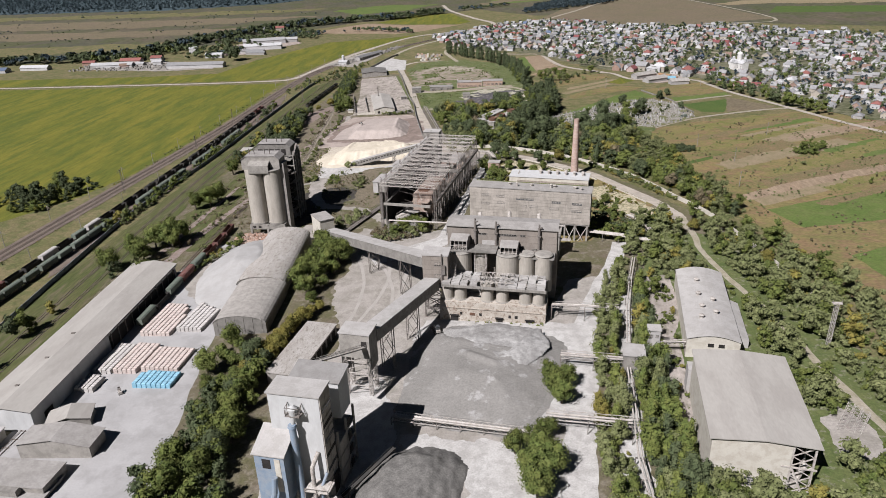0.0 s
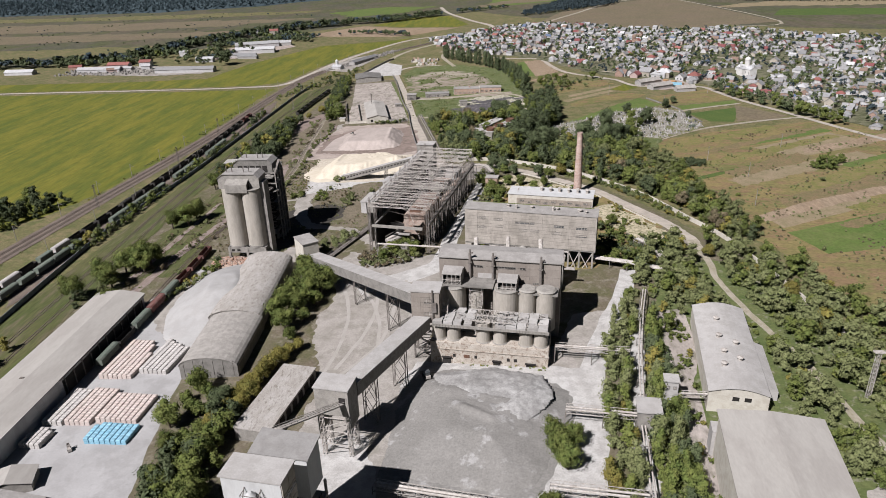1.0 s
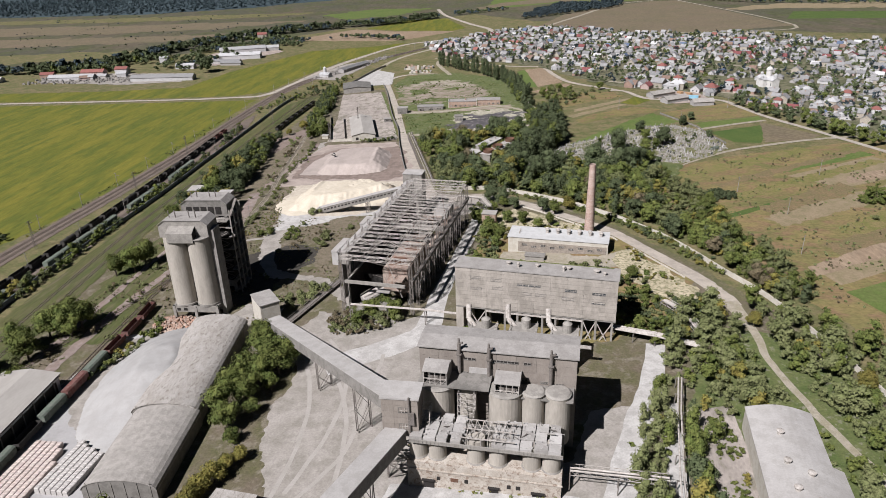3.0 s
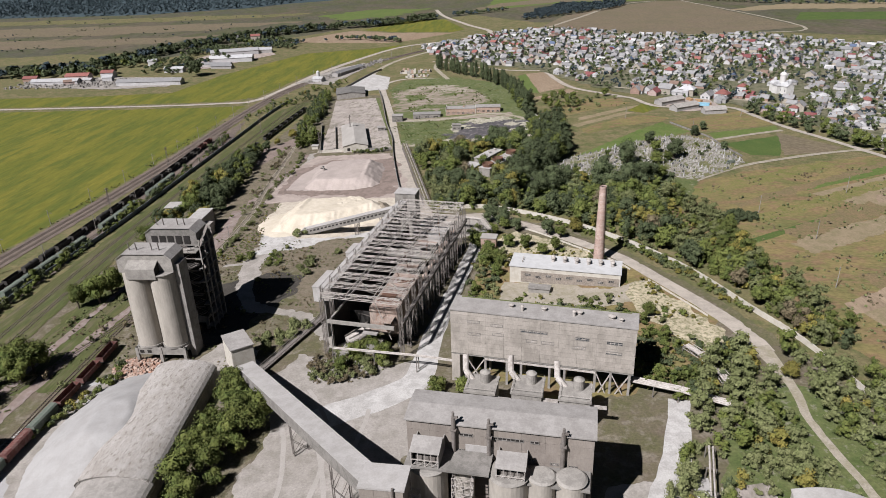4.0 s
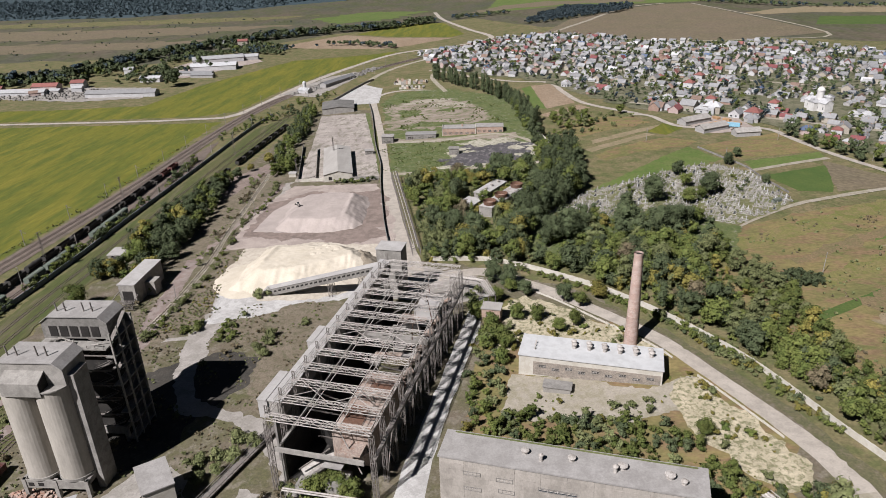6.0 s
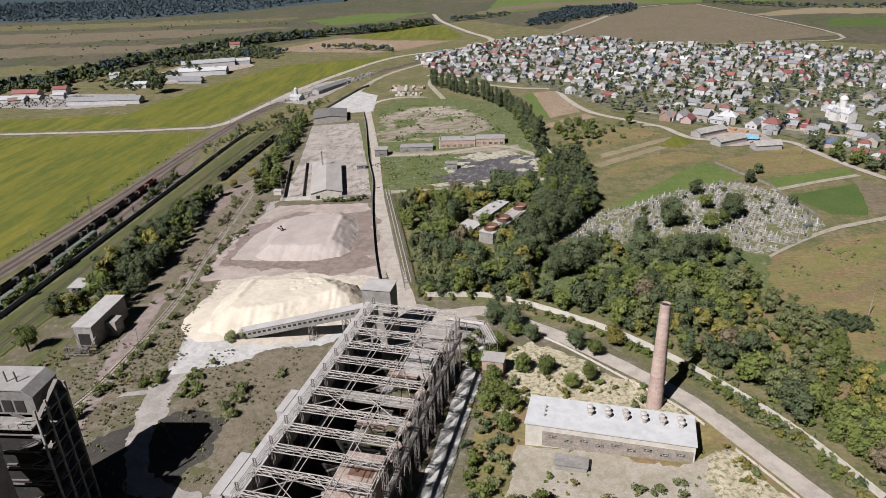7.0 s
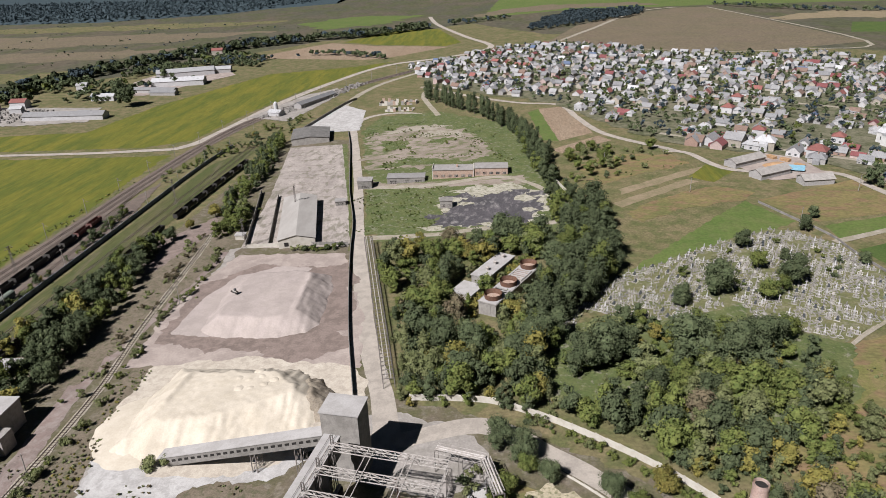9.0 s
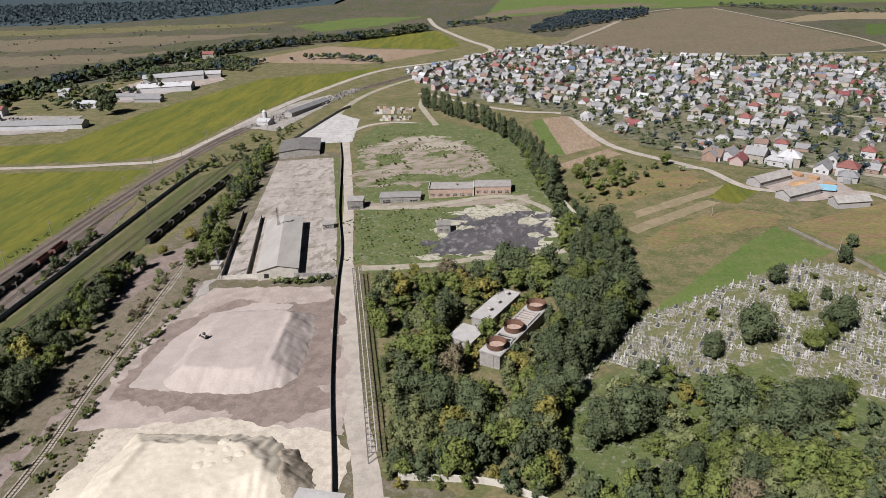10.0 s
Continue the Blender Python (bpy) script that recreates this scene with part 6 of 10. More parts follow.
    for x in (0.2, 8.4):
        for y in (0.2, 5.2):
            g.beam((x, y, -2), (x, y, 8), 0.35)
    for z in (1.5, 4.5):
        g.beam((0.2, -3, z), (8, -3, z), 0.15).beam((0.2, -3, z), (0.2, 0, z), 0.15).beam((8, -3, z), (8, 0, z), 0.15)
    for x in (0.2, 4, 8):
        g.beam((x, -3, -2), (x, -3, 5.6), 0.18)
    g.box(0, 8.2, -3.2, 0, 4.3, 4.45)
    part("frame", g, M_STEELP, ann)
    two = thing("mixing_house", pose(-60.5, 159.5, -1.0, 0, 0, -8), "white mixing house with a grey roof and open lower floors", "industrial building")
    Z2 = 34.2
    part("upper_block", Geo().box(0, 14.6, 0, 7.5, 22, Z2), M_WHITEP, two)
    part("lower_block", Geo().box(0, 10.8, 0, 7.5, -2, 22), M_CONC, two)
    part("roof", Geo().hexa([(-0.5, -0.5, Z2), (15.2, -0.5, Z2), (15.2, 8, Z2 + 1), (-0.5, 8, Z2 + 1)], [(-0.5, -0.5, Z2 + 0.35), (15.2, -0.5, Z2 + 0.35), (15.2, 8, Z2 + 1.35), (-0.5, 8, Z2 + 1.35)]), M_ROOFD, two, "dark grey sheet roof")
    for i in range(4):
        part("floor_slab", Geo().box(10.8, 15.6, -6, 7.5, 2 + i * 5, 2.5 + i * 5), M_CONC, two)
    for y in (-5.7, 0.8, 7):
        part("column", Geo().box(15.0, 15.6, y - 0.3, y + 0.3, -2, 22), M_CONC, two)
    for z in (3, 8, 13, 18):
        part("side_window", Geo().box(15.55, 15.7, 1.2, 3.8, z, z + 2.6), M_DARK, two)
    part("side_wall", Geo().box(14.8, 15.4, -5.4, 0.6, 3, 17), M_PANEL, two)
    deck = thing("service_deck", pose(-54, 130, -0.8, 0, 0, -8), "cluttered steel service platform with pipes", "platform")
    g = Geo().box(0, 9, 0, 12, 5.6, 5.8)
    for x in (0.3, 4.5, 8.7):
        for y in (0.3, 6, 11.7):
            g.beam((x, y, -2), (x, y, 7), 0.2)
    for z in (6.4, 7):
        g.beam((0.3, 0.3, z), (0.3, 11.7, z), 0.1).beam((8.7, 0.3, z), (8.7, 11.7, z), 0.1).beam((0.3, 0.3, z), (8.7, 0.3, z), 0.1)
    part("frame", g, M_STEELP, deck)
    part("pipes", Geo().cyl((2, 1, 7.2), (7.5, 11.5, 8.6), 0.5).cyl((4, 0, 6.6), (8.6, 9, 9.5), 0.35).cyl((1, 3, 6.4), (6, 3, 6.4), 0.6), M_STEELP, deck)
    part("machine", Geo().box(3, 6, 4, 8, 5.8, 8).cyl((4.5, 6, 8), (4.5, 6, 9.5), 0.8), M_STEEL, deck)


def gable_shed(name, m, w, l, h, rise, wall, roof, label, cat="shed", over=0.5):
    """A gabled shed: width along x, length along y."""
    root = thing(name, m, label, cat)
    part("wall", Geo().extrude([(0, -2), (w, -2), (w, h), (w / 2, h + rise), (0, h)], 0, l), wall, root)
    t = 0.22
    k = rise / (w / 2)
    for a, b in ((-over, w / 2), (w + over, w / 2)):
        za = h - k * over
        part("roof_slope", Geo().hexa([(a, -over, za + 0.02), (b, -over, h + rise + 0.02), (b, l + over, h + rise + 0.02), (a, l + over, za + 0.02)], [(a, -over, za + t), (b, -over, h + rise + t), (b, l + over, h + rise + t), (a, l + over, za + t)]), roof, root)
    return root


def vault(name, m, w, l, h, rise, label, skin):
    """A barrel-vaulted store: width along x, length along y."""
    root = thing(name, m, label, "hangar")
    n = 14
    arc = [(w / 2 - w / 2 * math.cos(math.pi * i / n), h + rise * math.sin(math.pi * i / n)) for i in range(n + 1)]
    part("wall", Geo().extrude([(0.2, -3), (w - 0.2, -3)] + [(min(max(x, 0.2), w - 0.2), z - 0.25) for x, z in arc[::-1]], 0.2, l - 0.2), M_CONCD, root)
    part("vault_roof", Geo().extrude(arc + [(x, z - 0.22) for x, z in arc[::-1]], 0, l), skin, root, "shallow vault under dust")
    g = Geo()
    for i in range(6):
        x = w * (i + 0.5) / 6
        g.box(x - 0.06, x + 0.06, 0.05, 0.2, -1, h + rise * 0.7)
    part("gable_ribs", g, M_CONC, root)
    return root


def flat_block(name, m, w, d, h, wall, roof, label, cat="building", windows=0, win_h=1.2, win_z=1.2, broken=True, vents=0, fascia=0.35):
    root = thing(name, m, label, cat)
    part("wall", Geo().box(0, w, 0, d, -2.5, h), wall, root)
    part("roof", Geo().box(-fascia, w + fascia, -fascia, d + fascia, h, h + 0.35), roof, root)
    for i in range(windows):
        ww = w / windows * 0.55
        window(root, w * (i + 0.5) / windows - ww / 2, win_z, ww, win_h, -0.06, broken)
    for i in range(vents):
        roof_vent(root, w * (i + 0.5) / vents, d * 0.55, h + 0.35, 0.8, 1.5)
    return root


crusher_hall()
kilns()
kiln_house()
silos()
steel_frame()
transfer_tower()
head_station()
mixing_plant()
slab_conveyor("conveyor_gallery", (-93, 336, 0.5), (-31, 258, 21.5), 5.6, 4.6, "long closed conveyor gallery under pale dust", [(0.5, 0.7), (0.8, 0.7)])
slab_conveyor("conveyor_gallery", (-46, 204, 18.5), (-28.5, 251, 14.5), 5.6, 4.8, "sloping closed conveyor gallery on trestles", [(0.22, 0.8), (0.62, 0.8)])
slab_conveyor("conveyor_gallery", (-110, 477, -4), (-52, 470, 13), 4.2, 3.4, "low conveyor gallery rising from the sand heap", [(0.55, 0.8), (0.8, 1.0)], slits=26, wall=M_CONCD)
flat_block("conveyor_tower", at(-55.5, 468, -8), 11, 8.5, 24, M_CONC, M_ROOFL, "square concrete tower at the conveyor end", "tower")
b = Geo().beam((0, 0, 0.8), (25, 66, 2.8), 3.0, 0.4).beam((-1.3, 0.5, 1.9), (23.7, 66.5, 3.9), 0.2).beam((1.3, -0.5, 1.9), (26.3, 65.5, 3.9), 0.2)
for i in range(30):
    p = Vector((25, 66, 2)) * (i / 29)
    b.beam(p + Vector((-1.3, 0.5, -1.5)), p + Vector((-1.3, 0.5, 1.9)), 0.14).beam(p + Vector((1.3, -0.5, -1.5)), p + Vector((1.3, -0.5, 1.9)), 0.14)
belt = thing("belt_conveyor", pose(-97, 322, H(-97), 0, 0, 0), "long open belt conveyor running to the steel frame", "conveyor")
part("frame", b, M_STEEL, belt)
kiosk = flat_block("switch_house", at(-10, 444.5, -9), 7.5, 5.5, 6.5, M_BRICKP, M_ROOFG, "small dusty brick switch house", "hut", 1, 1.0, 3)
hut = flat_block("weigh_house", at(-99, 339.5, 36), 8.2, 12.5, 11.0, M_WHITE, M_ROOFF, "white two-storey weigh house with a tarred flat roof", "hut", 1, 1.5, 2.0)
boiler = flat_block("boiler_house", at(4, 408, -10.5, 0.8), 48, 13.5, 7.4, M_WHITE, M_WHITEP, "long low boiler house with a white roof", "boiler house", 0)
part("front_infill", Geo().box(5, 47.5, -0.12, -0.01, 0.2, 5.4), M_BLOCKW, boiler, "grimy block infill")
for i in range(9):
    window(boiler, 7 + i * 4.5, 2.6 if i % 2 else 3.4, 2.4, 1.0, -0.2, True)
for i in range(6):
    x = 18 + i * 5.2
    roof_vent(boiler, x, 9.5, 7.7, 1.0, 2.2)
    roof_vent(boiler, x + 0.3, 7.6, 7.7, 1.0, 2.2)
for y in (4, 6, 8):
    part("roof_pipe", Geo().cyl((5, y, 7.7), (5, y, 9), 0.2), M_STEELP, boiler)
flat_block("open_tank", at(12, 397, -10.5), 9, 4, 2.4, M_CONC, M_CONCD, "low open concrete settling tank", "tank")

chim = thing("brick_chimney", at(45.3, 425.5), "tall tapered round brick chimney with a dark rim", "chimney")
for i in range(20):
    z0, z1 = -1 + i * 1.88, -1 + (i + 1) * 1.88
    r0, r1 = 2.5 - 0.0265 * (z0 + 1), 2.5 - 0.0265 * (z1 + 1)
    part("course", Geo().cyl((0, 0, z0), (0, 0, z1 - 0.06), r0, r1, n=26, caps=False), M_BRICK, chim)
    part("hoop", Geo().cyl((0, 0, z1 - 0.1), (0, 0, z1), r1 + 0.04, n=26), M_BRICKP, chim)
part("rim", Geo().cyl((0, 0, 36.3), (0, 0, 37.2), 1.62, n=26, caps=False).cyl((0, 0, 36.3), (0, 0, 37.2), 1.25, n=26, caps=False), M_BRICK, chim)
part("flue", Geo().cyl((0, 0, 36.5), (0, 0, 36.7), 1.26, n=20), M_DARK, chim)
lad = Geo()
lad.beam((2.65, -0.3, 0), (1.65, -0.3, 36.2), 0.08).beam((2.65, 0.3, 0), (1.65, 0.3, 36.2), 0.08)
for i in range(40):
    k = i / 40
    lad.beam((2.65 - k, -0.3, 36.2 * k), (2.65 - k, 0.3, 36.2 * k), 0.06)
part("ladder", lad, M_STEEL, chim)

# stores along the yard
ware = gable_shed("warehouse", at(-183, 180, 0.5), 21, 117, 9.6, 1.5, M_WHITEP, M_ROOFG, "very long white warehouse with a low grey sheet roof", "warehouse", 0.9)
part("loading_gap", Geo().box(20.95, 21.15, 52, 115, -0.5, 7.5), M_DARK, ware)
for i in range(11):
    part("post", Geo().box(21.1, 21.5, 53 + i * 6, 53.4 + i * 6, -1, 9), M_STEEL, ware)
part("canopy", Geo().box(20.9, 22.0, 50, 117, 8.9, 9.15), M_STEELP, ware)
for y in (12, 30, 48):
    part("roof_hatch", Geo().box(8, 9.4, y, y + 0.9, 10.6, 11.4), M_STEEL, ware)
part("gate", Geo().box(20.95, 21.1, 6, 11, -1, 4.5), M_DARK, ware)
flat_block("warehouse_annex", at(-196, 118, 3), 28, 58, 5.0, M_WHITE, M_ROOFL, "low pale annex in front of the warehouse", "shed")
vault("vaulted_store", at(-121, 240.5, 2.5), 22.8, 36, 6.0, 3.8, "grey barrel-vaulted store with slate sheets", M_SLATE)
vault("vaulted_store", at(-123.4, 275.5, 3.5), 23, 60, 6.6, 4.0, "long dust-covered barrel-vaulted store", M_VAULT)
longflat = flat_block("garage_row", at(-86.3, 205.2, -9.5), 12.4, 37, 5.2, M_CONC, M_VAULT, "long low flat-roofed garage row under dust", "garage")
for i in range(7):
    part("garage_gap", Geo().box(12.35, 12.5, 3 + i * 4.8, 6.2 + i * 4.8, 0, 4.2), M_DARK, longflat)
gable_shed("yard_house", at(-158, 166, 0), 25, 9, 6.0, 2.2, M_CONC, M_ROOFF, "grey gabled yard house", "house")
gable_shed("yard_house", at(-156, 178, 20), 14, 8, 4.0, 1.6, M_CONC, M_ROOFG, "low grey annex with a hipped roof", "house")
flat_block("yard_office", at(-165, 150, -3), 27, 11, 5.0, M_CONC, M_ROOFF, "low grey yard office with a flat roof", "building")
low = flat_block("yard_shed", at(-172, 136, -3), 34, 22, 3.0, M_CONC, M_ROOFF, "wide low shed with a stained flat roof", "shed")
part("skylight", Geo().box(4, 26, 12, 17, 3.35, 5.6), M_CONCD, low)

shed = thing("long_shed", pose(65.5, 216, 5.8, 0, 0, -8.5), "long pale shed with a shallow vaulted roof and roof vents", "shed")
n = 10
arc = [(18.4 * i / n, 8.2 + 1.9 * math.sin(math.pi * i / n)) for i in range(n + 1)]
part("wall", Geo().extrude([(0.2, -2), (18.2, -2)] + [(min(max(x, 0.2), 18.2), z - 0.1) for x, z in arc[::-1]], 0.2, 56), M_WHITE, shed)
part("roof", Geo().extrude(arc + [(x, z - 0.25) for x, z in arc[::-1]], -0.2, 56.4), M_ROOFL, shed, "pale dusty shallow vault")
for x, y in ((6, 13), (7, 21), (6.5, 31), (7, 43), (11.5, 17), (11.5, 27)):
    roof_vent(shed, x, y, 9.7, 1.1, 1.6)
part("front_opening", Geo().box(7.4, 9.4, 0.1, 0.25, 5.2, 6.6).box(11, 13, 0.1, 0.25, 5.2, 6.6), M_DARK, shed)
part("lean_to", Geo().hexa([(18.3, 8, -2), (22.5, 8, -2), (22.5, 36, -2), (18.3, 36, -2)], [(18.3, 8, 6.5), (22.5, 8, 4.8), (22.5, 36, 4.8), (18.3, 36, 6.5)]), M_ROOFL, shed)

hall = thing("great_hall", pose(56.5, 152.5, 5.6, 0, 0, -7.5), "large limewashed hall with a broad grey sheet roof", "industrial building")
W, L, Z = 26.5, 43, 16.5
part("wall", Geo().extrude([(0, -3), (20.2, -3), (20.2, Z + 0.4), (W / 2, Z + 0.9), (0, Z)], 0, 0.5).box(0, 0.5, 0.5, L, -3, Z).box(W - 0.5, W, 8, L, -3, Z).box(0.5, W - 0.5, L - 0.5, L, -3, Z), M_WHITE, hall, "limewashed wall")
for a, b in ((-0.8, W / 2), (W + 0.8, W / 2)):
    part("roof_slope", Geo().hexa([(a, -0.8, Z - 0.1), (b, -0.8, Z + 0.95), (b, L + 0.5, Z + 0.95), (a, L + 0.5, Z - 0.1)], [(a, -0.8, Z + 0.2), (b, -0.8, Z + 1.3), (b, L + 0.5, Z + 1.3), (a, L + 0.5, Z + 0.2)]), M_ROOFG, hall, "broad grey sheet roof")
for x in (4, 9.5, 14.8):
    window(hall, x, 1.5, 2.8, 3.0, -0.1, False, panes=(3, 4))
g = Geo()
for x, y in ((20.5, 0.3), (26, 0.3), (26, 7.5)):
    g.beam((x, y, -3), (x, y, Z), 0.5)
for i in range(5):
    g.beam((20.5, 0.3, i * 3.2), (26, 0.3, i * 3.2 + 3.2), 0.25).beam((26, 0.3, i * 3.2), (20.5, 0.3, i * 3.2 + 3.2), 0.2)
g.beam((18, 0, 9.5), (27, 0, 9), 0.4).beam((20.5, 0.3, 9.5), (25, -4, 0), 0.4)
part("bare_frame", g, M_STEELP, hall, "bare steel corner frame")
# inner walls coloured near-black to paint the open corner's shade
part("inner_wall", Geo().box(19.6, 20.1, 0.6, 10, -3, Z).box(20.2, W - 0.6, 10, 10.4, -3, Z), M_DARK, hall)
part("inner_machine", Geo().box(21, 24, 1.5, 4, -2, 4).cyl((23, 2, 4), (25.5, 4, 8), 0.9), M_STEELP, hall)
part("side_vents", Geo().box(W, W + 2.6, 8, 12, Z - 4, Z - 3).box(W, W + 3, 22, 25, Z - 5, Z - 4), M_ROOFL, hall)
part("end_strip", Geo().box(-1.0, 9, L, L + 5, -2, 9).box(3, 13, L, L + 3, 9, 9.3), M_ROOFL, hall)

# pipe bridges and racks
def pipe_rack(name, points, label, pipes=2, r=0.35, gap=0.9, leg=9.0, deck=False):
    root = thing(name, Matrix(), label, "pipe rack")
    pts = [Vector(p) for p in points]
    for k in range(pipes):
        g = Geo()
        for a, b in zip(pts, pts[1:]):
            s = (b - a).cross(Vector((0, 0, 1)))
            s = s.normalized() * (k - (pipes - 1) / 2) * gap if s.length > 1e-3 else Vector((0, 0, 0))
            g.cyl(a + s, b + s, r, n=8)
        part("pipe", g, M_STEELP, root)
    for a, b in zip(pts, pts[1:]):
        n = max(1, int((b - a).length / leg))
        s = (b - a).cross(Vector((0, 0, 1)))
        if s.length < 1e-3:
            continue
        s = s.normalized() * (pipes * gap / 2 + 0.3)
        for i in range(n + 1):
            c = a + (b - a) * (i / n)
            g = Geo()
            for q in (-s, s):
                g.beam((c.x + q.x, c.y + q.y, H(c.x) - 0.5), (c.x + q.x, c.y + q.y, c.z - r), 0.25)
            g.beam(c - s - Vector((0, 0, r + 0.1)), c + s - Vector((0, 0, r + 0.1)), 0.25)
            part("support", g, M_STEEL, root)
        if deck:
            g = Geo().truss(a - s + Vector((0, 0, 0.6)), b - s + Vector((0, 0, 0.6)), 1.4, max(3, int((b - a).length / 2.2)), 0.14).truss(a + s + Vector((0, 0, 0.6)), b + s + Vector((0, 0, 0.6)), 1.4, max(3, int((b - a).length / 2.2)), 0.14)
            part("side_truss", g, M_STEELP, root)
    return root


pipe_rack("pipe_bridge", [(20, 247, 10), (46, 243, 11)], "pipe bridge crossing the dusty road", 2, 0.3, 1.2, 13, True)
pipe_rack("pipe_bridge", [(21, 212, 9), (44, 208, 10)], "pipe bridge crossing the dusty road", 2, 0.35, 1.4, 11, True)
pipe_rack("pipe_bridge", [(14, 178, 8.5), (40, 174, 9.5)], "pipe bridge crossing the dusty road", 2, 0.35, 1.4, 13, True)
pipe_rack("pipe_bridge", [(-36, 182, 3.4), (10, 173, 5.0)], "low pipe bridge beside the slag heap", 2, 0.4, 1.2, 7, True)
pipe_rack("pipe_run", [(41, 90, 7.5), (40, 160, 8), (44, 205, 8.5), (50, 245, 9), (56, 275, 9.5), (60, 292, 10)], "long run of dusty pipes on low supports", 2, 0.28, 1.0, 8)
pipe_rack("pipe_run", [(43, 326, 9), (58, 320, 9.5), (72, 312, 10)], "bundle of dusty pipes behind the hall", 4, 0.35, 0.9, 8)
pipe_rack("pipe_run", [(74, 324, 10), (72, 336, 10), (66, 346, 10)], "bent run of dusty pipes on a trestle", 3, 0.35, 0.9, 7, True)
pipe_rack("pipe_run", [(-44, 512, 4.6), (-49.5, 536, 4.5), (-56.5, 566, 4.3), (-64, 598, 4.1), (-73, 636, 4)], "pipe run on lattice supports beside the long road", 2, 0.2, 1.7, 2.6)
pipe_rack("pipe_run", [(-62, 345, 7), (-30, 340, 7.5), (-15, 336, 8)], "pale pipe crossing the lane", 2, 0.25, 0.8, 12)
pipe_rack("pipe_run", [(-24, 472, 9), (-10, 468, 9), (-6, 455, 9)], "pipes on a trestle at the frame's end", 3, 0.3, 0.8, 6, True)
flat_block("pump_house", at(42, 205, -6), 7, 7.5, 8.6, M_CONC, M_ROOFL, "small dusty pump house over the pipe run", "hut")
cab = flat_block("crane_cabin", at(52.5, 218, -6, 6), 4.2, 4, 4.4, M_ROOFL, M_ROOFL, "small pale cabin on stilts", "cabin", 2, 1.2, 1.6)
g = Geo()
for x, y in ((0.2, 0.2), (4, 0.2), (0.2, 3.8), (4, 3.8)):
    g.beam((x, y, -8), (x, y, -2.4), 0.25)
part("stilts", g, M_STEELP, cab)
pipe_rack("pipe_bridge", [(56.5, 219, 10.5), (66, 218, 11)], "short pale pipe bridge to the shed", 1, 0.5, 1.0, 9, True)
for x, y, h, w in ((116.7, 221.3, 18, 1.8),):
    root = thing("lattice_mast", at(x, y), "grey steel lattice mast standing in bushes", "mast")
    g = Geo()
    lattice_leg(g, (0, 0, -1), (0, 0, h), w * 0.6, 12, 0.14)
    part("mast", g, M_STEELP, root)
    part("crossarm", Geo().box(-1.6, 1.6, -0.8, 0.8, h - 0.3, h).beam((-1.6, 0, h), (-1.6, 0, h + 1), 0.1).beam((1.6, 0, h), (1.6, 0, h + 1), 0.1), M_STEELP, root)
fallen = thing("collapsed_truss", at(101.5, 175, -20), "collapsed steel lattice truss lying on pale gravel", "scrap")
g = Geo()
for i in range(3):
    lattice_leg(g, (i * 2.2, 0, 0.5), (i * 2.2 + 3, 9, 4 - i), 1.8, 6, 0.14)
part("lattice", g, M_STEELP, fallen)
region("gravel_patch", [(97, 162), (98, 180), (106, 186), (112, 174), (110, 160)], M_DUST, "pale gravel patch in the bushes")

# goods on the yard
def stacks(name, x0, y0, cols, rows, material, yaw, label, cw=1.95, rw=1.5, h=2.3, drop=()):
    """Rows of wrapped pallets standing in columns."""
    root = thing(name, at(x0, y0, yaw), label, "pallet stack", "pallet stacks in the yard")
    r = random.Random(cols * 31 + rows)
    mesh = None
    for c in range(cols):
        for k in range(rows - (drop[c] if c < len(drop) else 0)):
            if mesh is not None:
                ob = new("pallet", mesh)
                ob.parent = root
                ob.location, ob.scale = (c * cw + r.uniform(-0.03, 0.03), k * rw, 0), (1, 1, r.uniform(0.97, 1.03))
                continue
            hh, x, y = h, 0, 0
            a, b = cw * 0.43, rw * 0.495
            g = Geo()
            g.box(x - a, x + a, y - b, y + b, 0.12, hh * 0.5 - 0.03).box(x - a * 0.97, x + a * 0.97, y - b * 0.97, y + b * 0.97, hh * 0.5, hh)
            g.hexa([(x - a * 0.97, y - b * 0.97, hh), (x + a * 0.97, y - b * 0.97, hh), (x + a * 0.97, y + b * 0.97, hh), (x - a * 0.97, y + b * 0.97, hh)], [(x - a * 0.6, y - b * 0.6, hh + 0.16), (x + a * 0.6, y - b * 0.6, hh + 0.16), (x + a * 0.6, y + b * 0.6, hh + 0.16), (x - a * 0.6, y + b * 0.6, hh + 0.16)])
            mesh = part("pallet", g, material, root).data
    return root


stacks("pallet_block", -138, 205, 8, 6, M_BAGB, -3, "block of blue-wrapped pallets", drop=(1, 0, 0, 0, 0, 0, 0, 0))
stacks("pallet_block", -140, 216, 8, 10, M_BAGP, -3, "block of pink-wrapped pallets")
stacks("pallet_block", -151, 215, 5, 13, M_BAGP, -3, "block of pink-wrapped pallets")
stacks("pallet_block", -159.5, 215, 4, 13, M_BAGW, -3, "block of pale-wrapped pallets")
stacks("pallet_block", -160, 203, 4, 6, M_BAGW, -3, "short block of pale-wrapped pallets", drop=(2, 0, 0, 1))
stacks("pallet_block", -154, 243, 7, 17, M_BAGP, -3, "block of pink-wrapped pallets", drop=(0, 0, 0, 0, 0, 2, 6))
stacks("pallet_block", -139, 246, 6, 15, M_BAGW, -6, "spaced rows of pale-wrapped pallets", drop=(0, 1, 2, 2, 3, 3))
stacks("pallet_block", -194, 190, 4, 24, M_BAGB, -6, "rows of blue-wrapped pallets behind the warehouse")
lift = thing("forklift", at(-142, 201, 40), "small dusty forklift beside the blue pallets", "forklift")
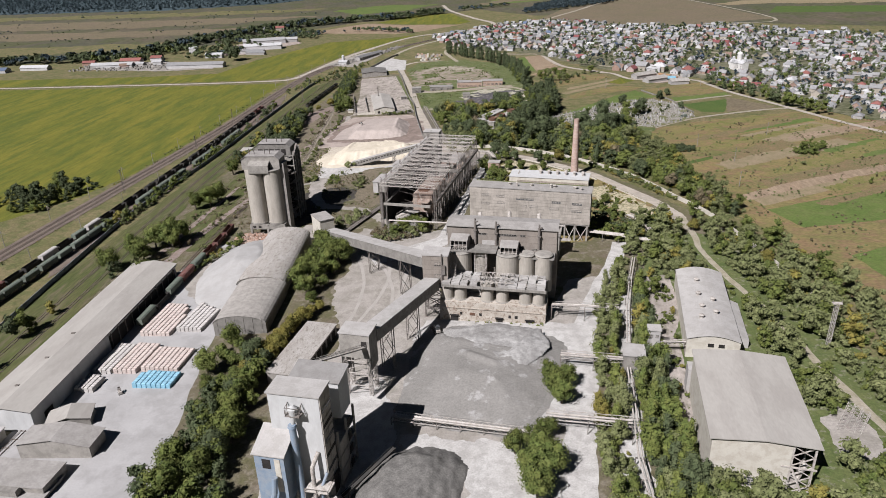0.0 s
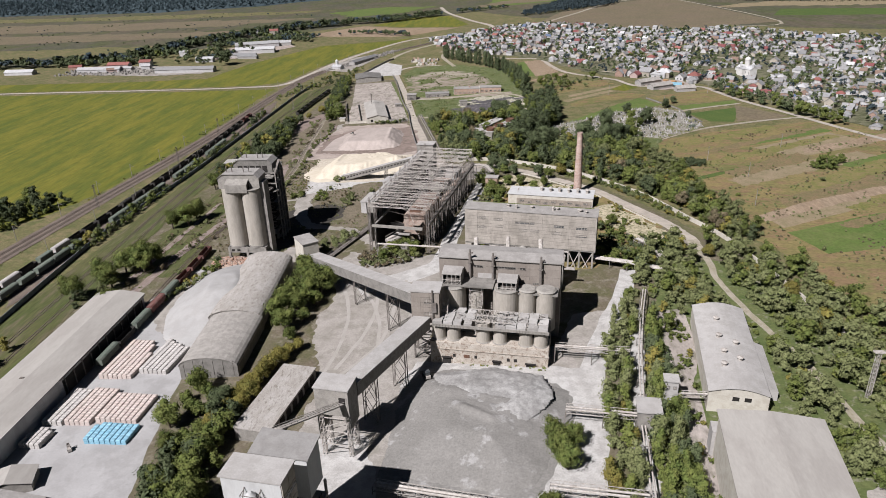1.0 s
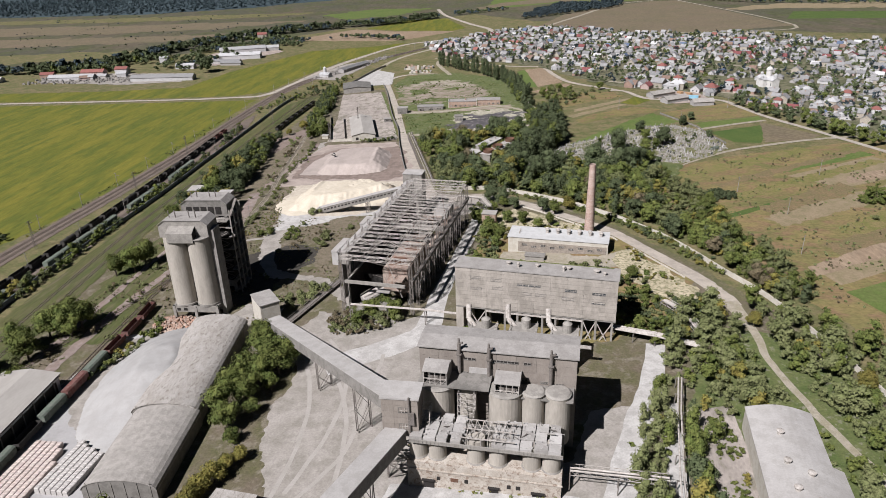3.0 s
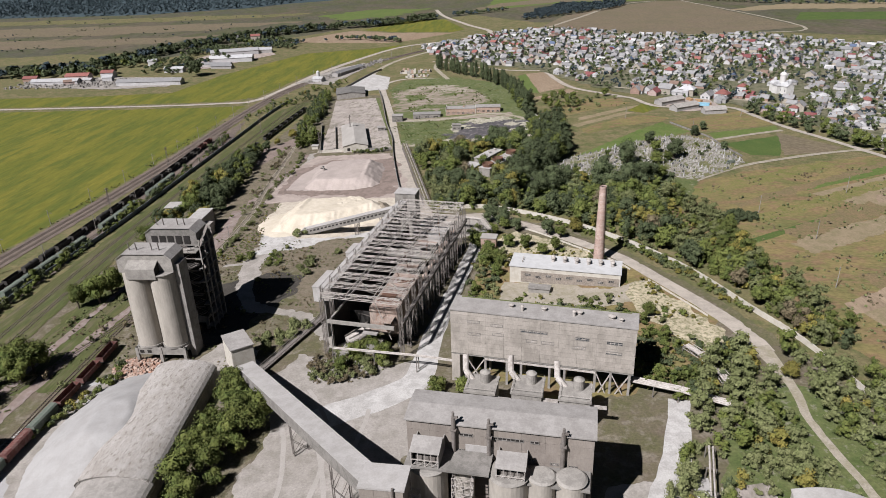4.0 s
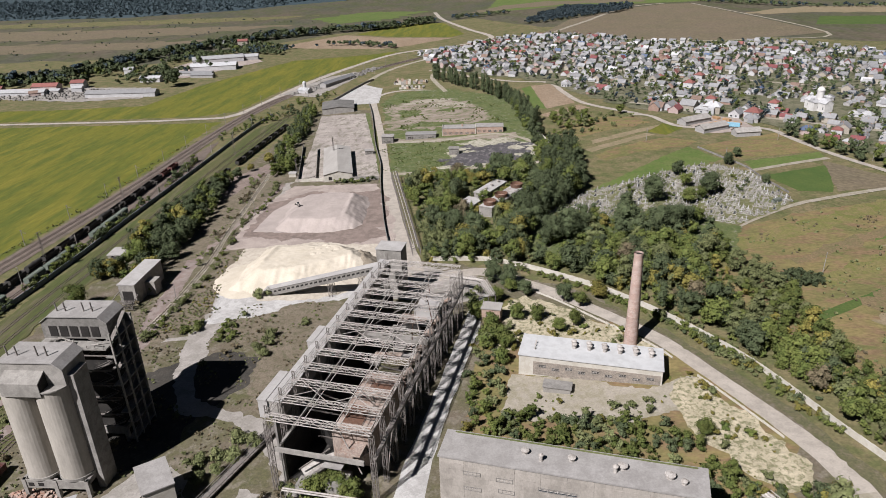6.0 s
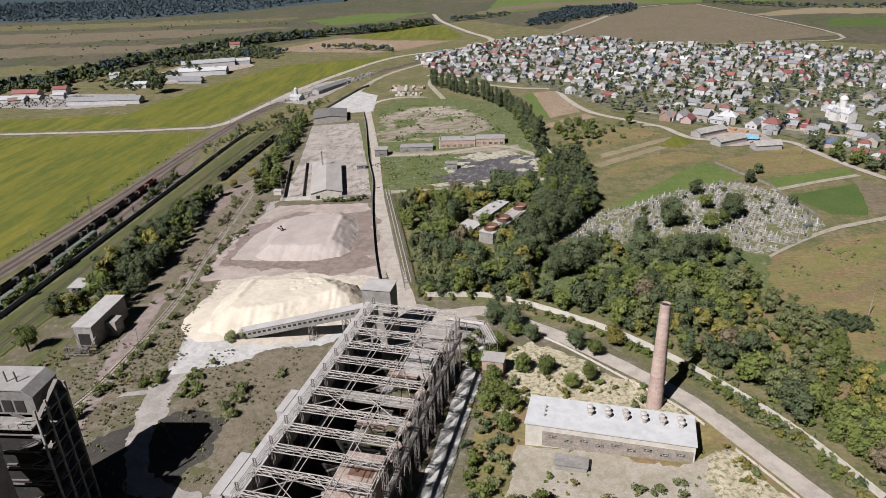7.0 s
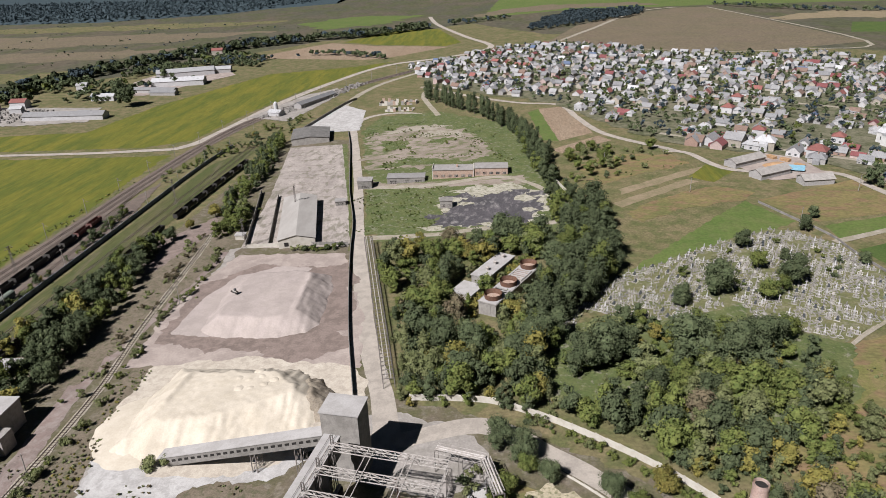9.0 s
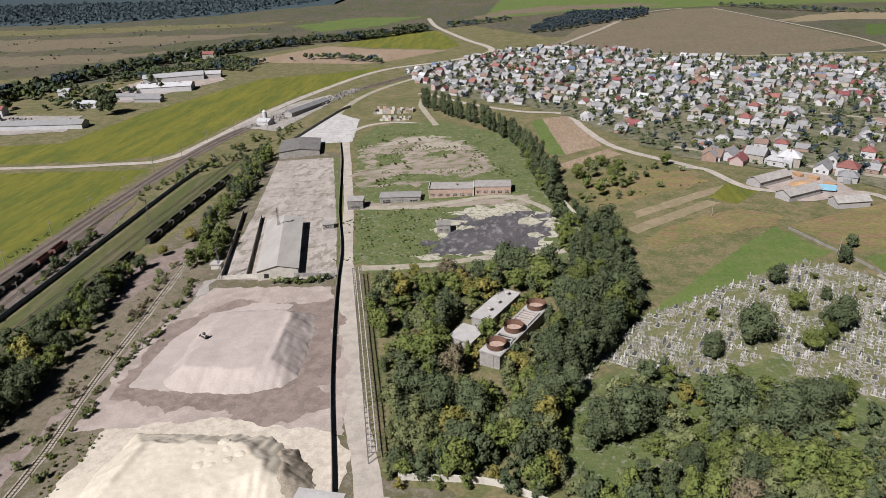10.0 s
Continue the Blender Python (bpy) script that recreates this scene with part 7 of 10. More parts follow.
part("body", Geo().box(-0.6, 0.6, -1.2, 0.9, 0.35, 1.2).box(-0.55, 0.55, -1.3, -0.5, 0.5, 1.5), M_STEELP, lift)
part("cage", Geo().beam((-0.5, -0.4, 1.2), (-0.5, -0.4, 2.1), 0.08).beam((0.5, -0.4, 1.2), (0.5, -0.4, 2.1), 0.08).beam((-0.5, 0.6, 1.2), (-0.5, 0.6, 2.1), 0.08).beam((0.5, 0.6, 1.2), (0.5, 0.6, 2.1), 0.08).box(-0.55, 0.55, -0.45, 0.65, 2.1, 2.16), M_STEEL, lift)
part("forks", Geo().box(-0.4, 0.4, 0.95, 1.1, 0.1, 2.6).box(-0.4, -0.28, 1.1, 2.1, 0.1, 0.16).box(0.28, 0.4, 1.1, 2.1, 0.1, 0.16), M_STEEL, lift)
for x in (-0.6, 0.6):
    for y in (-0.8, 0.6):
        part("wheel", Geo().cyl((x - 0.12, y, 0.32), (x + 0.12, y, 0.32), 0.32, n=12), M_WAGD, lift)


# ---- heaps ----
def heap(name, cx, cy, rx, ry, h, material, label, yaw=0.0, flat=0.55, seed=1, cells=44, rough=0.35, lump=5.0, base=0.0, edge=0.10, square=2.6):
    """A heap of loose material with a flattish top and gullied flanks."""
    g = Geo()
    n = cells
    co, si = math.cos(radians(yaw)), math.sin(radians(yaw))
    for j in range(n + 1):
        for i in range(n + 1):
            u, v = -1 + 2 * i / n, -1 + 2 * j / n
            x, y = u * rx, v * ry
            r = (abs(u) ** square + abs(v) ** square) ** (1 / square)
            r += edge * noise.noise((x / 14, y / 14, seed)) + 0.4 * edge * noise.noise((x / 4, y / 4, seed + 3))
            k = min(max((1 - r) / (1 - flat), 0.0), 1.0)
            wx, wy = cx + x * co - y * si, cy + x * si + y * co
            z = h * k + (rough * k * (noise.noise((x / lump, y / lump, seed + 7)) + 0.5 * noise.noise((x / 1.7, y / 1.7, seed + 9))))
            g.v.append((wx, wy, H(wx) + base + (z if k > 0 else -0.4)))
    for j in range(n):
        for i in range(n):
            a = j * (n + 1) + i
            g.f.append((a, a + 1, a + n + 2, a + n + 1))
    ob = link_mesh(name, g, material, True)
    return tagged(ob, label, "heap", kind="stuff")


def bench(name, outline, h, slope, material, label, crest=None, seed=1, cell=0.7, rough=0.3, base=0.0, gully=0.0):
    """A tipped heap: loose flanks at an even slope up to a levelled top; crest is (x0, y0, x1, y1, rise) of a sharper ridge."""
    xs, ys = [p[0] for p in outline], [p[1] for p in outline]
    nx, ny = int((max(xs) - min(xs) + 4) / cell), int((max(ys) - min(ys) + 4) / cell)
    edges = [(Vector(p), Vector(q)) for p, q in zip(outline, outline[1:] + outline[:1])]
    g = Geo()
    for j in range(ny + 1):
        for i in range(nx + 1):
            x, y = min(xs) - 2 + i * cell, min(ys) - 2 + j * cell
            p = Vector((x, y))
            d = min((p - (a + (b - a) * min(max((p - a).dot(b - a) / (b - a).length_squared, 0), 1))).length for a, b in edges)
            d = d if inside(x, y, outline) else -d
            d += 1.3 * noise.noise((x / 9, y / 9, seed)) + 0.5 * noise.noise((x / 2.6, y / 2.6, seed + 2)) + gully * abs(noise.noise((x / 3.2, y / 14, seed + 5)))
            top = h + rough * (noise.noise((x / 7, y / 7, seed + 7)) + 0.6 * noise.noise((x / 1.9, y / 1.9, seed + 9)))
            if crest:
                a, b = Vector(crest[:2]), Vector(crest[2:4])
                e = (p - (a + (b - a) * min(max((p - a).dot(b - a) / (b - a).length_squared, 0), 1))).length
                top += max(0.0, crest[4] - 0.45 * e)
            z = min(top, slope * d) if d > 0 else -0.5
            if 0 < z < top:
                z += 0.5 * rough * noise.noise((x / 1.4, y / 1.4, seed + 11))
            g.v.append((x, y, H(x) + base + z))
    for j in range(ny):
        for i in range(nx):
            k = j * (nx + 1) + i
            if max(g.v[m][2] - H(g.v[m][0]) - base for m in (k, k + 1, k + nx + 2, k + nx + 1)) > -0.4:
                g.f.append((k, k + 1, k + nx + 2, k + nx + 1))
    return tagged(link_mesh(name, g, material, True), label, "heap", kind="stuff")


bench("sand_heap", [(-130, 481), (-131, 505), (-126, 527), (-80, 525), (-66, 513), (-60, 501), (-67, 491), (-96, 477), (-118, 476)], 7.4, 0.6, M_SAND, "broad pale yellow sand heap with a levelled top", (-117, 497, -115, 515, 0.9), 2, 0.7, 0.35, 0.0, 1.6)
for x, y in ((-90, 504), (-86, 506), (-92, 509), (-88, 511), (-94, 504), (-83, 509), (-90, 514), (-96, 510)):
    heap("sand_mound", x, y, 1.8, 1.8, 0.5, M_SAND, "small tipped mound of pale sand", x, 0.06, int(-x), 10, 0.15, 5.0, 7.2)
heap("sand_spread", -114, 494, 28, 21, 2.6, M_SAND, "low spread skirt of pale sand", 8, 0.1, 21, 40, 0.3, 6.0)
bench("soil_heap", [(-77, 494), (-77, 519), (-70, 518), (-63, 510), (-59.5, 501), (-63, 494)], 7.7, 0.75, M_SOIL, "brown flank of stony spoil against the sand", None, 4, 0.6, 0.7, 0.0, 2.0)
bench("gravel_heap", [(-131, 556), (-126, 551), (-116, 548.5), (-97, 547.7), (-84, 551), (-79.5, 557), (-81.5, 592), (-84.5, 601.5), (-94, 607), (-125, 607), (-131, 598)], 5.4, 0.62, M_GRAVEL, "broad grey gravel heap with a level top", (-89, 558, -91, 597, 1.7), 6, 0.7, 0.16, 0.0, 0.8)
region("gravel_spread", [(-143, 554), (-140, 586), (-132, 606), (-112, 616), (-96, 612), (-110, 560), (-126, 550)], M_GRAVEL, "low spread of grey gravel beside the heap", "gravel", 1.5)
bench("slag_heap", [(-36, 188), (-35, 232), (-30, 241), (-14, 244), (14, 235), (23, 228), (23, 214), (11, 183), (2, 179), (-18, 185)], 4.6, 0.24, M_SLAG, "broad heap of grey slag with a worn top", (-24, 222, 2, 206, 1.0), 8, 0.9, 0.35, 0.0, 1.0)
bench("slag_heap", [(-24, 236), (-15, 222), (-3, 208), (9, 209), (18, 221), (15, 233), (-4, 239)], 1.2, 0.3, M_SLAGP, "crumbly pale top of the slag heap", (4, 214, 13, 228, 1.4), 12, 0.6, 0.5, 3.3)
region("lime_lane", [(-32, 247), (-14, 249), (16, 241), (27, 231), (30, 214), (26, 190), (16, 178), (10, 178), (20, 198), (25, 214), (24, 228), (13, 238), (-14, 245)], M_DUSTW, "white lime lane round the slag", amp=1.2)
bench("slag_heap", [(-44, 146), (-41, 160), (-35, 167), (-26, 170), (-15, 167), (-10, 160), (-11, 146), (-18, 128), (-38, 128)], 6.0, 0.55, M_SLAGD, "heap of dark grey slag beside the towers", None, 9, 0.7, 0.5, 0.0, 1.5)
stacker = thing("belt_stacker", pose(-45, 146, H(-45)), "dark belt stacker leaning on the slag heap", "conveyor")
part("boom", Geo().beam((0, 0, 2.4), (13, 15, 7.6), 1.1, 0.5).beam((-0.6, 0.5, 3.0), (12.4, 15.5, 8.2), 0.12).beam((0.6, -0.5, 3.0), (13.6, 14.5, 8.2), 0.12), M_WAGD, stacker)
part("leg", Geo().beam((1, 1, -0.5), (1.6, 1.8, 2.8), 0.3).beam((2.4, 0.2, -0.5), (1.6, 1.8, 2.8), 0.3), M_STEEL, stacker)
heap("lime_heap", -127, 304, 25, 42, 10.4, M_LIME, "slope of pale lime dust against the vault", 4, 0.22, 11, 60, 0.14, 7.0, 0.0, 0.05, 2.2)
r = random.Random(5)
lumps = Geo()
for i in range(420):
    a, k = r.uniform(0, 6.28), math.sqrt(r.random())
    x, y = -140 + 11 * k * math.cos(a) - 2 * k * math.sin(a), 346 + 8 * k * math.sin(a)
    s = r.uniform(0.25, 0.75)
    z = H(x) + 2.2 * (1 - k) + r.uniform(-0.1, 0.2)
    lumps.hexa([(x - s, y - s * 0.8, z - 0.4), (x + s * 0.9, y - s, z - 0.4), (x + s, y + s * 0.7, z - 0.4), (x - s * 0.8, y + s, z - 0.4)], [(x - s * 0.8, y - s * 0.5, z + s * 0.8), (x + s * 0.7, y - s * 0.8, z + s * 0.6), (x + s * 0.6, y + s * 0.7, z + s), (x - s * 0.6, y + s * 0.6, z + s * 0.7)])
tagged(link_mesh("brick_rubble", lumps, M_RUBBLE), "loose heap of broken red brick and pale rubble", "rubble heap", kind="stuff")


def bulldozer(m, label):
    root = thing("bulldozer", m, label, "bulldozer")
    part("body", Geo().box(-0.8, 0.8, -2.0, 1.9, 0.7, 1.7).box(-0.75, 0.75, 0.6, 1.9, 1.7, 2.0), M_STEELP, root)
    part("cab", Geo().box(-0.75, 0.75, -1.4, 0.3, 1.7, 3.0).box(-0.85, 0.85, -1.5, 0.4, 3.0, 3.1), M_GLASS, root)
    part("blade", Geo().box(-1.9, 1.9, 2.6, 2.8, 0.15, 1.4).beam((-1.2, 0, 0.6), (-1.2, 2.6, 0.6), 0.2).beam((1.2, 0, 0.6), (1.2, 2.6, 0.6), 0.2), M_STEEL, root)
    for x in (-1.2, 1.2):
        part("crawler", Geo().box(x - 0.28, x + 0.28, -1.9, 1.8, 0.05, 0.95).box(x - 0.3, x + 0.3, -1.5, 1.4, 0.0, 0.05), M_WAGD, root)
    return root


bulldozer(at(-26, 236, 25, 1.6), "dusty crawler bulldozer on the slag heap")
for x, y in ((-122, 577),):
    bulldozer(at(x, y, 60, 6.5), "small crawler loader working on the gravel heap").scale = (0.55, 0.55, 0.6)

def ruin(x, y, yaw, w, d, h, label, seed):
    """A roofless ruin: broken lengths of wall with gaps, cross walls and a rubble floor."""
    root = thing("ruin", at(x, y, yaw), label, "ruin")
    q = random.Random(seed)
    for x0, y0, x1, y1 in ((0, 0, w, 0), (0, d, w, d), (0, 0, 0, d), (w, 0, w, d), (w * 0.35, 0, w * 0.35, d), (w * 0.7, 0, w * 0.7, d)):
        n = max(2, int(math.hypot(x1 - x0, y1 - y0) / 2.6))
        for i in range(n):
            if q.random() < 0.18:
                continue
            p, r2 = Vector((x0, y0, 0)).lerp((x1, y1, 0), i / n), Vector((x0, y0, 0)).lerp((x1, y1, 0), (i + 0.86) / n)
            top = h * q.uniform(0.45, 1.05)
            part("wall_piece", Geo().box(min(p.x, r2.x) - 0.2, max(p.x, r2.x) + 0.2, min(p.y, r2.y) - 0.2, max(p.y, r2.y) + 0.2, -0.8, top), q.choice((M_WHITE, M_CONC, M_BRICKP)), root)
    part("rubble_floor", Geo().box(0.3, w - 0.3, 0.3, d - 0.3, -0.5, 0.35), M_DUST, root)
    return root


ruin(-122, 972, -8, 36, 12, 5.0, "roofless pale ruin with broken walls on the lot", 4)
ruin(-112, 944, -8, 26, 9, 3.2, "low broken concrete ruin on the lot", 9)

# ---- things beyond the works ----
store = gable_shed("white_store", at(-121, 637, 13), 19, 66, 5.0, 2.2, M_WHITE, M_ROOFG, "long white store with a grey gabled roof in the yard", "warehouse")
part("door", Geo().box(3, 5.2, -0.06, 0.06, 1.2, 3.4), M_DARK, store)
gable_shed("yard_garage", at(-172, 842, 12), 30, 34, 5.5, 1.6, M_CONC, M_SLAGD, "dark slate-roofed shed at the yard's end", "shed")
brick = flat_block("brick_house", at(-49, 738, 1), 26, 11, 6.2, M_BRICKP, M_ROOFF, "long low pink brick house with a patched grey roof", "house", 6, 1.6, 1.6)
for x in (-0.35, 26):
    part("gable_wall", Geo().box(x, x + 0.35, -0.2, 11.2, 0, 7.4), M_WHITE, brick)
part("chimney", Geo().box(15, 16.2, 5, 6.2, 6.2, 8.4), M_BRICKP, brick)
flat_block("brick_house", at(-22, 739, 1), 21, 11, 5.6, M_BRICKP, M_ROOFF, "long low pink brick house with a grey roof", "house", 5, 1.6, 1.6)
flat_block("open_garage", at(-78, 733, 3), 24, 9, 4.2, M_CONCD, M_ROOFD, "dark open-fronted garage row", "garage", 3, 2.2, 0.4)
flat_block("guard_hut", at(-96, 726, 3), 9, 8, 5.5, M_CONCD, M_ROOFF, "small dark gate hut", "hut", 1)
flat_block("coal_hut", at(-40, 684, 3), 7, 6, 4.6, M_CONC, M_CONCD, "small ruined hut beside the coal", "hut", 2, 1.6, 1.2)
flat_block("yard_hut", at(-104, 697, 12), 6, 5, 3, M_CONC, M_ROOFF, "small white hut beside the long wall", "hut", 1)
pumps = flat_block("pump_hall", at(-18.4, 588.5, -28), 8, 26, 4.6, M_CONC, M_ROOFL, "flat-roofed pump hall in the trees", "building")
for y in (7, 14, 22):
    roof_vent(pumps, 4.2, y, 4.9, 1.0, 1.6)
flat_block("pump_annex", at(-26.4, 576.5, -28), 9.5, 10.5, 3.2, M_CONC, M_ROOFL, "low flat-roofed annex in the trees", "building")
tower = thing("cooling_tower", at(-14.5, 562, -28), "row of cooling cells with rusty fan rings in the trees", "cooling tower")
part("casing", Geo().box(0, 8, 0, 42, -2, 5.6).box(-0.3, 8.3, -0.3, 42.3, 5.6, 6.0), M_CONC, tower)
part("front_wall", Geo().box(0.5, 5.6, -0.15, -0.02, 1, 5.2), M_CONC, tower)
part("roof_slab", Geo().box(0.1, 7.9, 0.1, 9.6, 6.0, 6.15).box(0.1, 7.9, 14, 23, 6.0, 6.15).box(0.1, 7.9, 33.6, 41.9, 6.0, 6.15), M_ROOFL, tower, "pale dusty roof slab")
for y in (5.0, 18.5, 37.6):
    part("fan_ring", Geo().cyl((4, y, 6.15), (4, y, 8.3), 3.5, 3.8, n=24, caps=False).cyl((4, y, 6.15), (4, y, 8.3), 3.3, 3.6, n=24, caps=False), M_RUST, tower, "rusty fan ring")
    part("fan_floor", Geo().cyl((4, y, 6.15), (4, y, 6.3), 3.3, n=24), M_BRICKP, tower)
for y in (10, 23.4, 26.8, 30.2):
    part("fan_opening", Geo().box(1, 7, y, y + 3.0, 6.0, 6.04), M_RUSTC if y > 12 else M_PITSHADE, tower)
    part("opening_rim", Geo().box(0.5, 1, y - 0.3, y + 3.3, 6.0, 6.5).box(7, 7.5, y - 0.3, y + 3.3, 6.0, 6.5).box(1, 7, y - 0.3, y, 6.0, 6.45).beam((1, y + 1.2, 6.3), (7, y + 1.8, 6.3), 0.35), M_ROOFL, tower)

for x, y, w, l, yaw, label in ((-177, 471, 7.8, 27, 0, "long concrete loading gallery beside the siding"),):
    load = flat_block("loading_gallery", at(x, y, yaw), w, l, 10.4, M_CONC, M_ROOFL, label, "industrial building")
    part("front_frame", Geo().truss((-1, -6, 5), (9, -6, 5), 3, 5, 0.25, 2).beam((-0.5, -6, -1), (-0.5, -6, 5), 0.4).beam((8.5, -6, -1), (8.5, -6, 5), 0.4).beam((0, 0, 7), (-1, -6, 5), 0.3).beam((9, 0, 6), (9, -6, 4), 0.3), M_STEEL, load)
    part("mouth", Geo().box(1.5, 6.5, -0.06, 0.05, -0.5, 7.2), M_DARK, load)
    part("annex", Geo().box(7.8, 12.5, 9, 15, -2, 7.5), M_CONC, load)
flat_block("platform_house", at(-210.5, 520, 4), 9.5, 10, 3.6, M_CONC, M_ROOFL, "low pale-roofed hut beside the siding", "hut")
flat_block("platform_house", at(-201, 525, 4), 7.5, 8, 3.2, M_CONC, M_ROOFL, "low pale-roofed hut beside the siding", "hut")
flat_block("signal_hut", at(-150, 652, 0), 5, 4, 2.8, M_WHITE, M_ROOFL, "small white signal hut", "hut")


def pole(m, kind, label):
    root = thing("power_pole", m, label, "pole", "poles along the railway")
    if kind == "mast":
        g = Geo()
        for a, b in ((-0.5, -0.3), (0.5, -0.3), (0.5, 0.3), (-0.5, 0.3)):
            g.beam((a * 1.6, b * 1.6, 0), (a * 0.5, b * 0.5, 17), 0.12)
        for i in range(10):
            k0, k1 = 1.6 - 1.1 * i / 10, 1.6 - 1.1 * (i + 1) / 10
            g.beam((-0.5 * k0, -0.3 * k0, i * 1.7), (0.5 * k1, -0.3 * k1, i * 1.7 + 1.7), 0.08).beam((0.5 * k0, 0.3 * k0, i * 1.7), (-0.5 * k1, 0.3 * k1, i * 1.7 + 1.7), 0.08)
        part("mast", g, M_STEEL, root)
        part("crossarm", Geo().box(-2.6, 2.6, -0.1, 0.1, 15.4, 15.6).box(-1.8, 1.8, -0.1, 0.1, 16.6, 16.8), M_STEEL, root)
    else:
        part("shaft", Geo().cyl((0, 0, -0.5), (0, 0, 10), 0.2, 0.13, n=8), M_CONC, root)
        part("bracket", Geo().beam((0, 0, 8.4), (3.0, 0, 8.0), 0.1).beam((0, 0, 9.4), (3.0, 0, 8.0), 0.07).box(-0.8, 0.8, -0.06, 0.06, 9.6, 9.75), M_STEEL, root)
    return root


left = shifted(RAILLINE, -7.5)
first = None
for i in range(26):
    spot = place_on(left, 60 + i * 40)
    if spot:
        m = pose(spot[0], spot[1], H(spot[0]), 0, 0, spot[2])
        if first is None:
            first = pole(m, "pole", "concrete catenary pole beside the railway")
        else:
            copy_thing(first, m)
right = shifted(RAILLINE, 26)
for i in range(20):
    spot = place_on(right, 110 + i * 44)
    if spot:
        copy_thing(first, pose(spot[0], spot[1], H(spot[0]), 0, 0, spot[2] + 180))
masts = None
for x, y in ((-262, 432), (-250, 612), (-212, 715), (-246, 520), (-140, 640), (-126, 690)):
    m = at(x, y, 80)
    if masts is None:
        masts = pole(m, "mast", "steel lattice line mast")
    else:
        copy_thing(masts, m)
woods = None
for x, y in ((135, 480), (150, 445), (192, 510), (138, 395), (215, 360), (128, 600), (140, 640), (100, 690), (60, 745), (-150, 470), (-150, 580), (230, 640), (190, 690)):
    m = at(x, y, 40)
    if woods is None:
        woods = thing("line_pole", m, "leaning grey concrete line pole on the hillside", "pole", "line poles")
        part("shaft", Geo().cyl((0, 0, -0.5), (0.25, 0, 9.5), 0.18, 0.12, n=8), M_CONC, woods)
        part("crossarm", Geo().box(-0.9, 0.9, -0.06, 0.06, 8.8, 8.95), M_STEEL, woods)
    else:
        copy_thing(woods, m)


# ---- village ----
def plain(name, col, vary=0.12):
    return surface(name, col, tuple(c * 0.86 for c in col), 4, 0.4, vary=vary, bump=0.05)


WALLS = [plain("wall_white", (0.370, 0.364, 0.361)), plain("wall_cream", (0.291, 0.263, 0.218)), plain("wall_grey", (0.269, 0.258, 0.246)), plain("wall_brick", (0.235, 0.162, 0.129)), plain("wall_pink", (0.336, 0.263, 0.241))]
ROOFS = [plain("roof_slate", (0.174, 0.174, 0.174)), plain("roof_pale", (0.274, 0.273, 0.271)), plain("roof_grey", (0.202, 0.200, 0.198)), plain("roof_red", (0.185, 0.078, 0.067)), plain("roof_maroon", (0.151, 0.056, 0.056)), plain("roof_brown", (0.151, 0.106, 0.084)), plain("roof_blue", (0.078, 0.101, 0.151)), plain("roof_white", (0.347, 0.347, 0.347))]
ROOF_NAMES = ["grey slate", "pale sheet", "grey sheet", "red tile", "maroon sheet", "brown tile", "dark blue sheet", "white sheet"]
WALL_NAMES = ["white", "cream", "grey", "brick", "pinkish"]


def house(w, l, h, rise, hip, wall, roof, porch):
    root = thing("village_house", Matrix(), "%s-walled village house with a %s roof" % (WALL_NAMES[wall], ROOF_NAMES[roof]), "house", "village houses")
    o = 0.45
    if hip:
        part("wall", Geo().box(0, w, 0, l, -1.5, h), WALLS[wall], root)
        a = w * 0.42
        r = Geo()
        lo = [(-o, -o, h), (w + o, -o, h), (w + o, l + o, h), (-o, l + o, h)]
        p, q = (w / 2, a, h + rise), (w / 2, l - a, h + rise)
        r.poly(*lo[::-1]).poly(lo[0], lo[1], p).poly(lo[1], lo[2], q, p).poly(lo[2], lo[3], q).poly(lo[3], lo[0], p, q)
        part("roof", r, ROOFS[roof], root)
    else:
        part("wall", Geo().extrude([(0, -1.5), (w, -1.5), (w, h), (w / 2, h + rise - 0.1), (0, h)], 0, l), WALLS[wall], root)
        k = rise / (w / 2)
        r = Geo()
        for e, s in ((-o, 1), (w + o, -1)):
            z = h - k * o
            r.hexa([(e, -o, z), (w / 2, -o, h + rise), (w / 2, l + o, h + rise), (e, l + o, z)], [(e, -o, z + 0.2), (w / 2, -o, h + rise + 0.2), (w / 2, l + o, h + rise + 0.2), (e, l + o, z + 0.2)])
        part("roof", r, ROOFS[roof], root)
    for i in range(2):
        x = w * (0.2 + 0.42 * i)
        part("window", Geo().box(x, x + w * 0.16, -0.05, 0.04, 1.0, 2.3), M_GLASS, root)
    part("window", Geo().box(-0.05, 0.04, l * 0.4, l * 0.4 + 1.4, 1.0, 2.3), M_GLASS, root)
    part("chimney", Geo().box(w * 0.6, w * 0.6 + 0.6, l * 0.5, l * 0.5 + 0.6, h + rise * 0.4, h + rise + 0.9), WALLS[3], root)
    if porch:
        part("porch", Geo().hexa([(w, l * 0.3, -1), (w + 2.4, l * 0.3, -1), (w + 2.4, l * 0.7, -1), (w, l * 0.7, -1)], [(w, l * 0.3, h), (w + 2.4, l * 0.3, h - 0.8), (w + 2.4, l * 0.7, h - 0.8), (w, l * 0.7, h)]), ROOFS[roof], root)
    return root


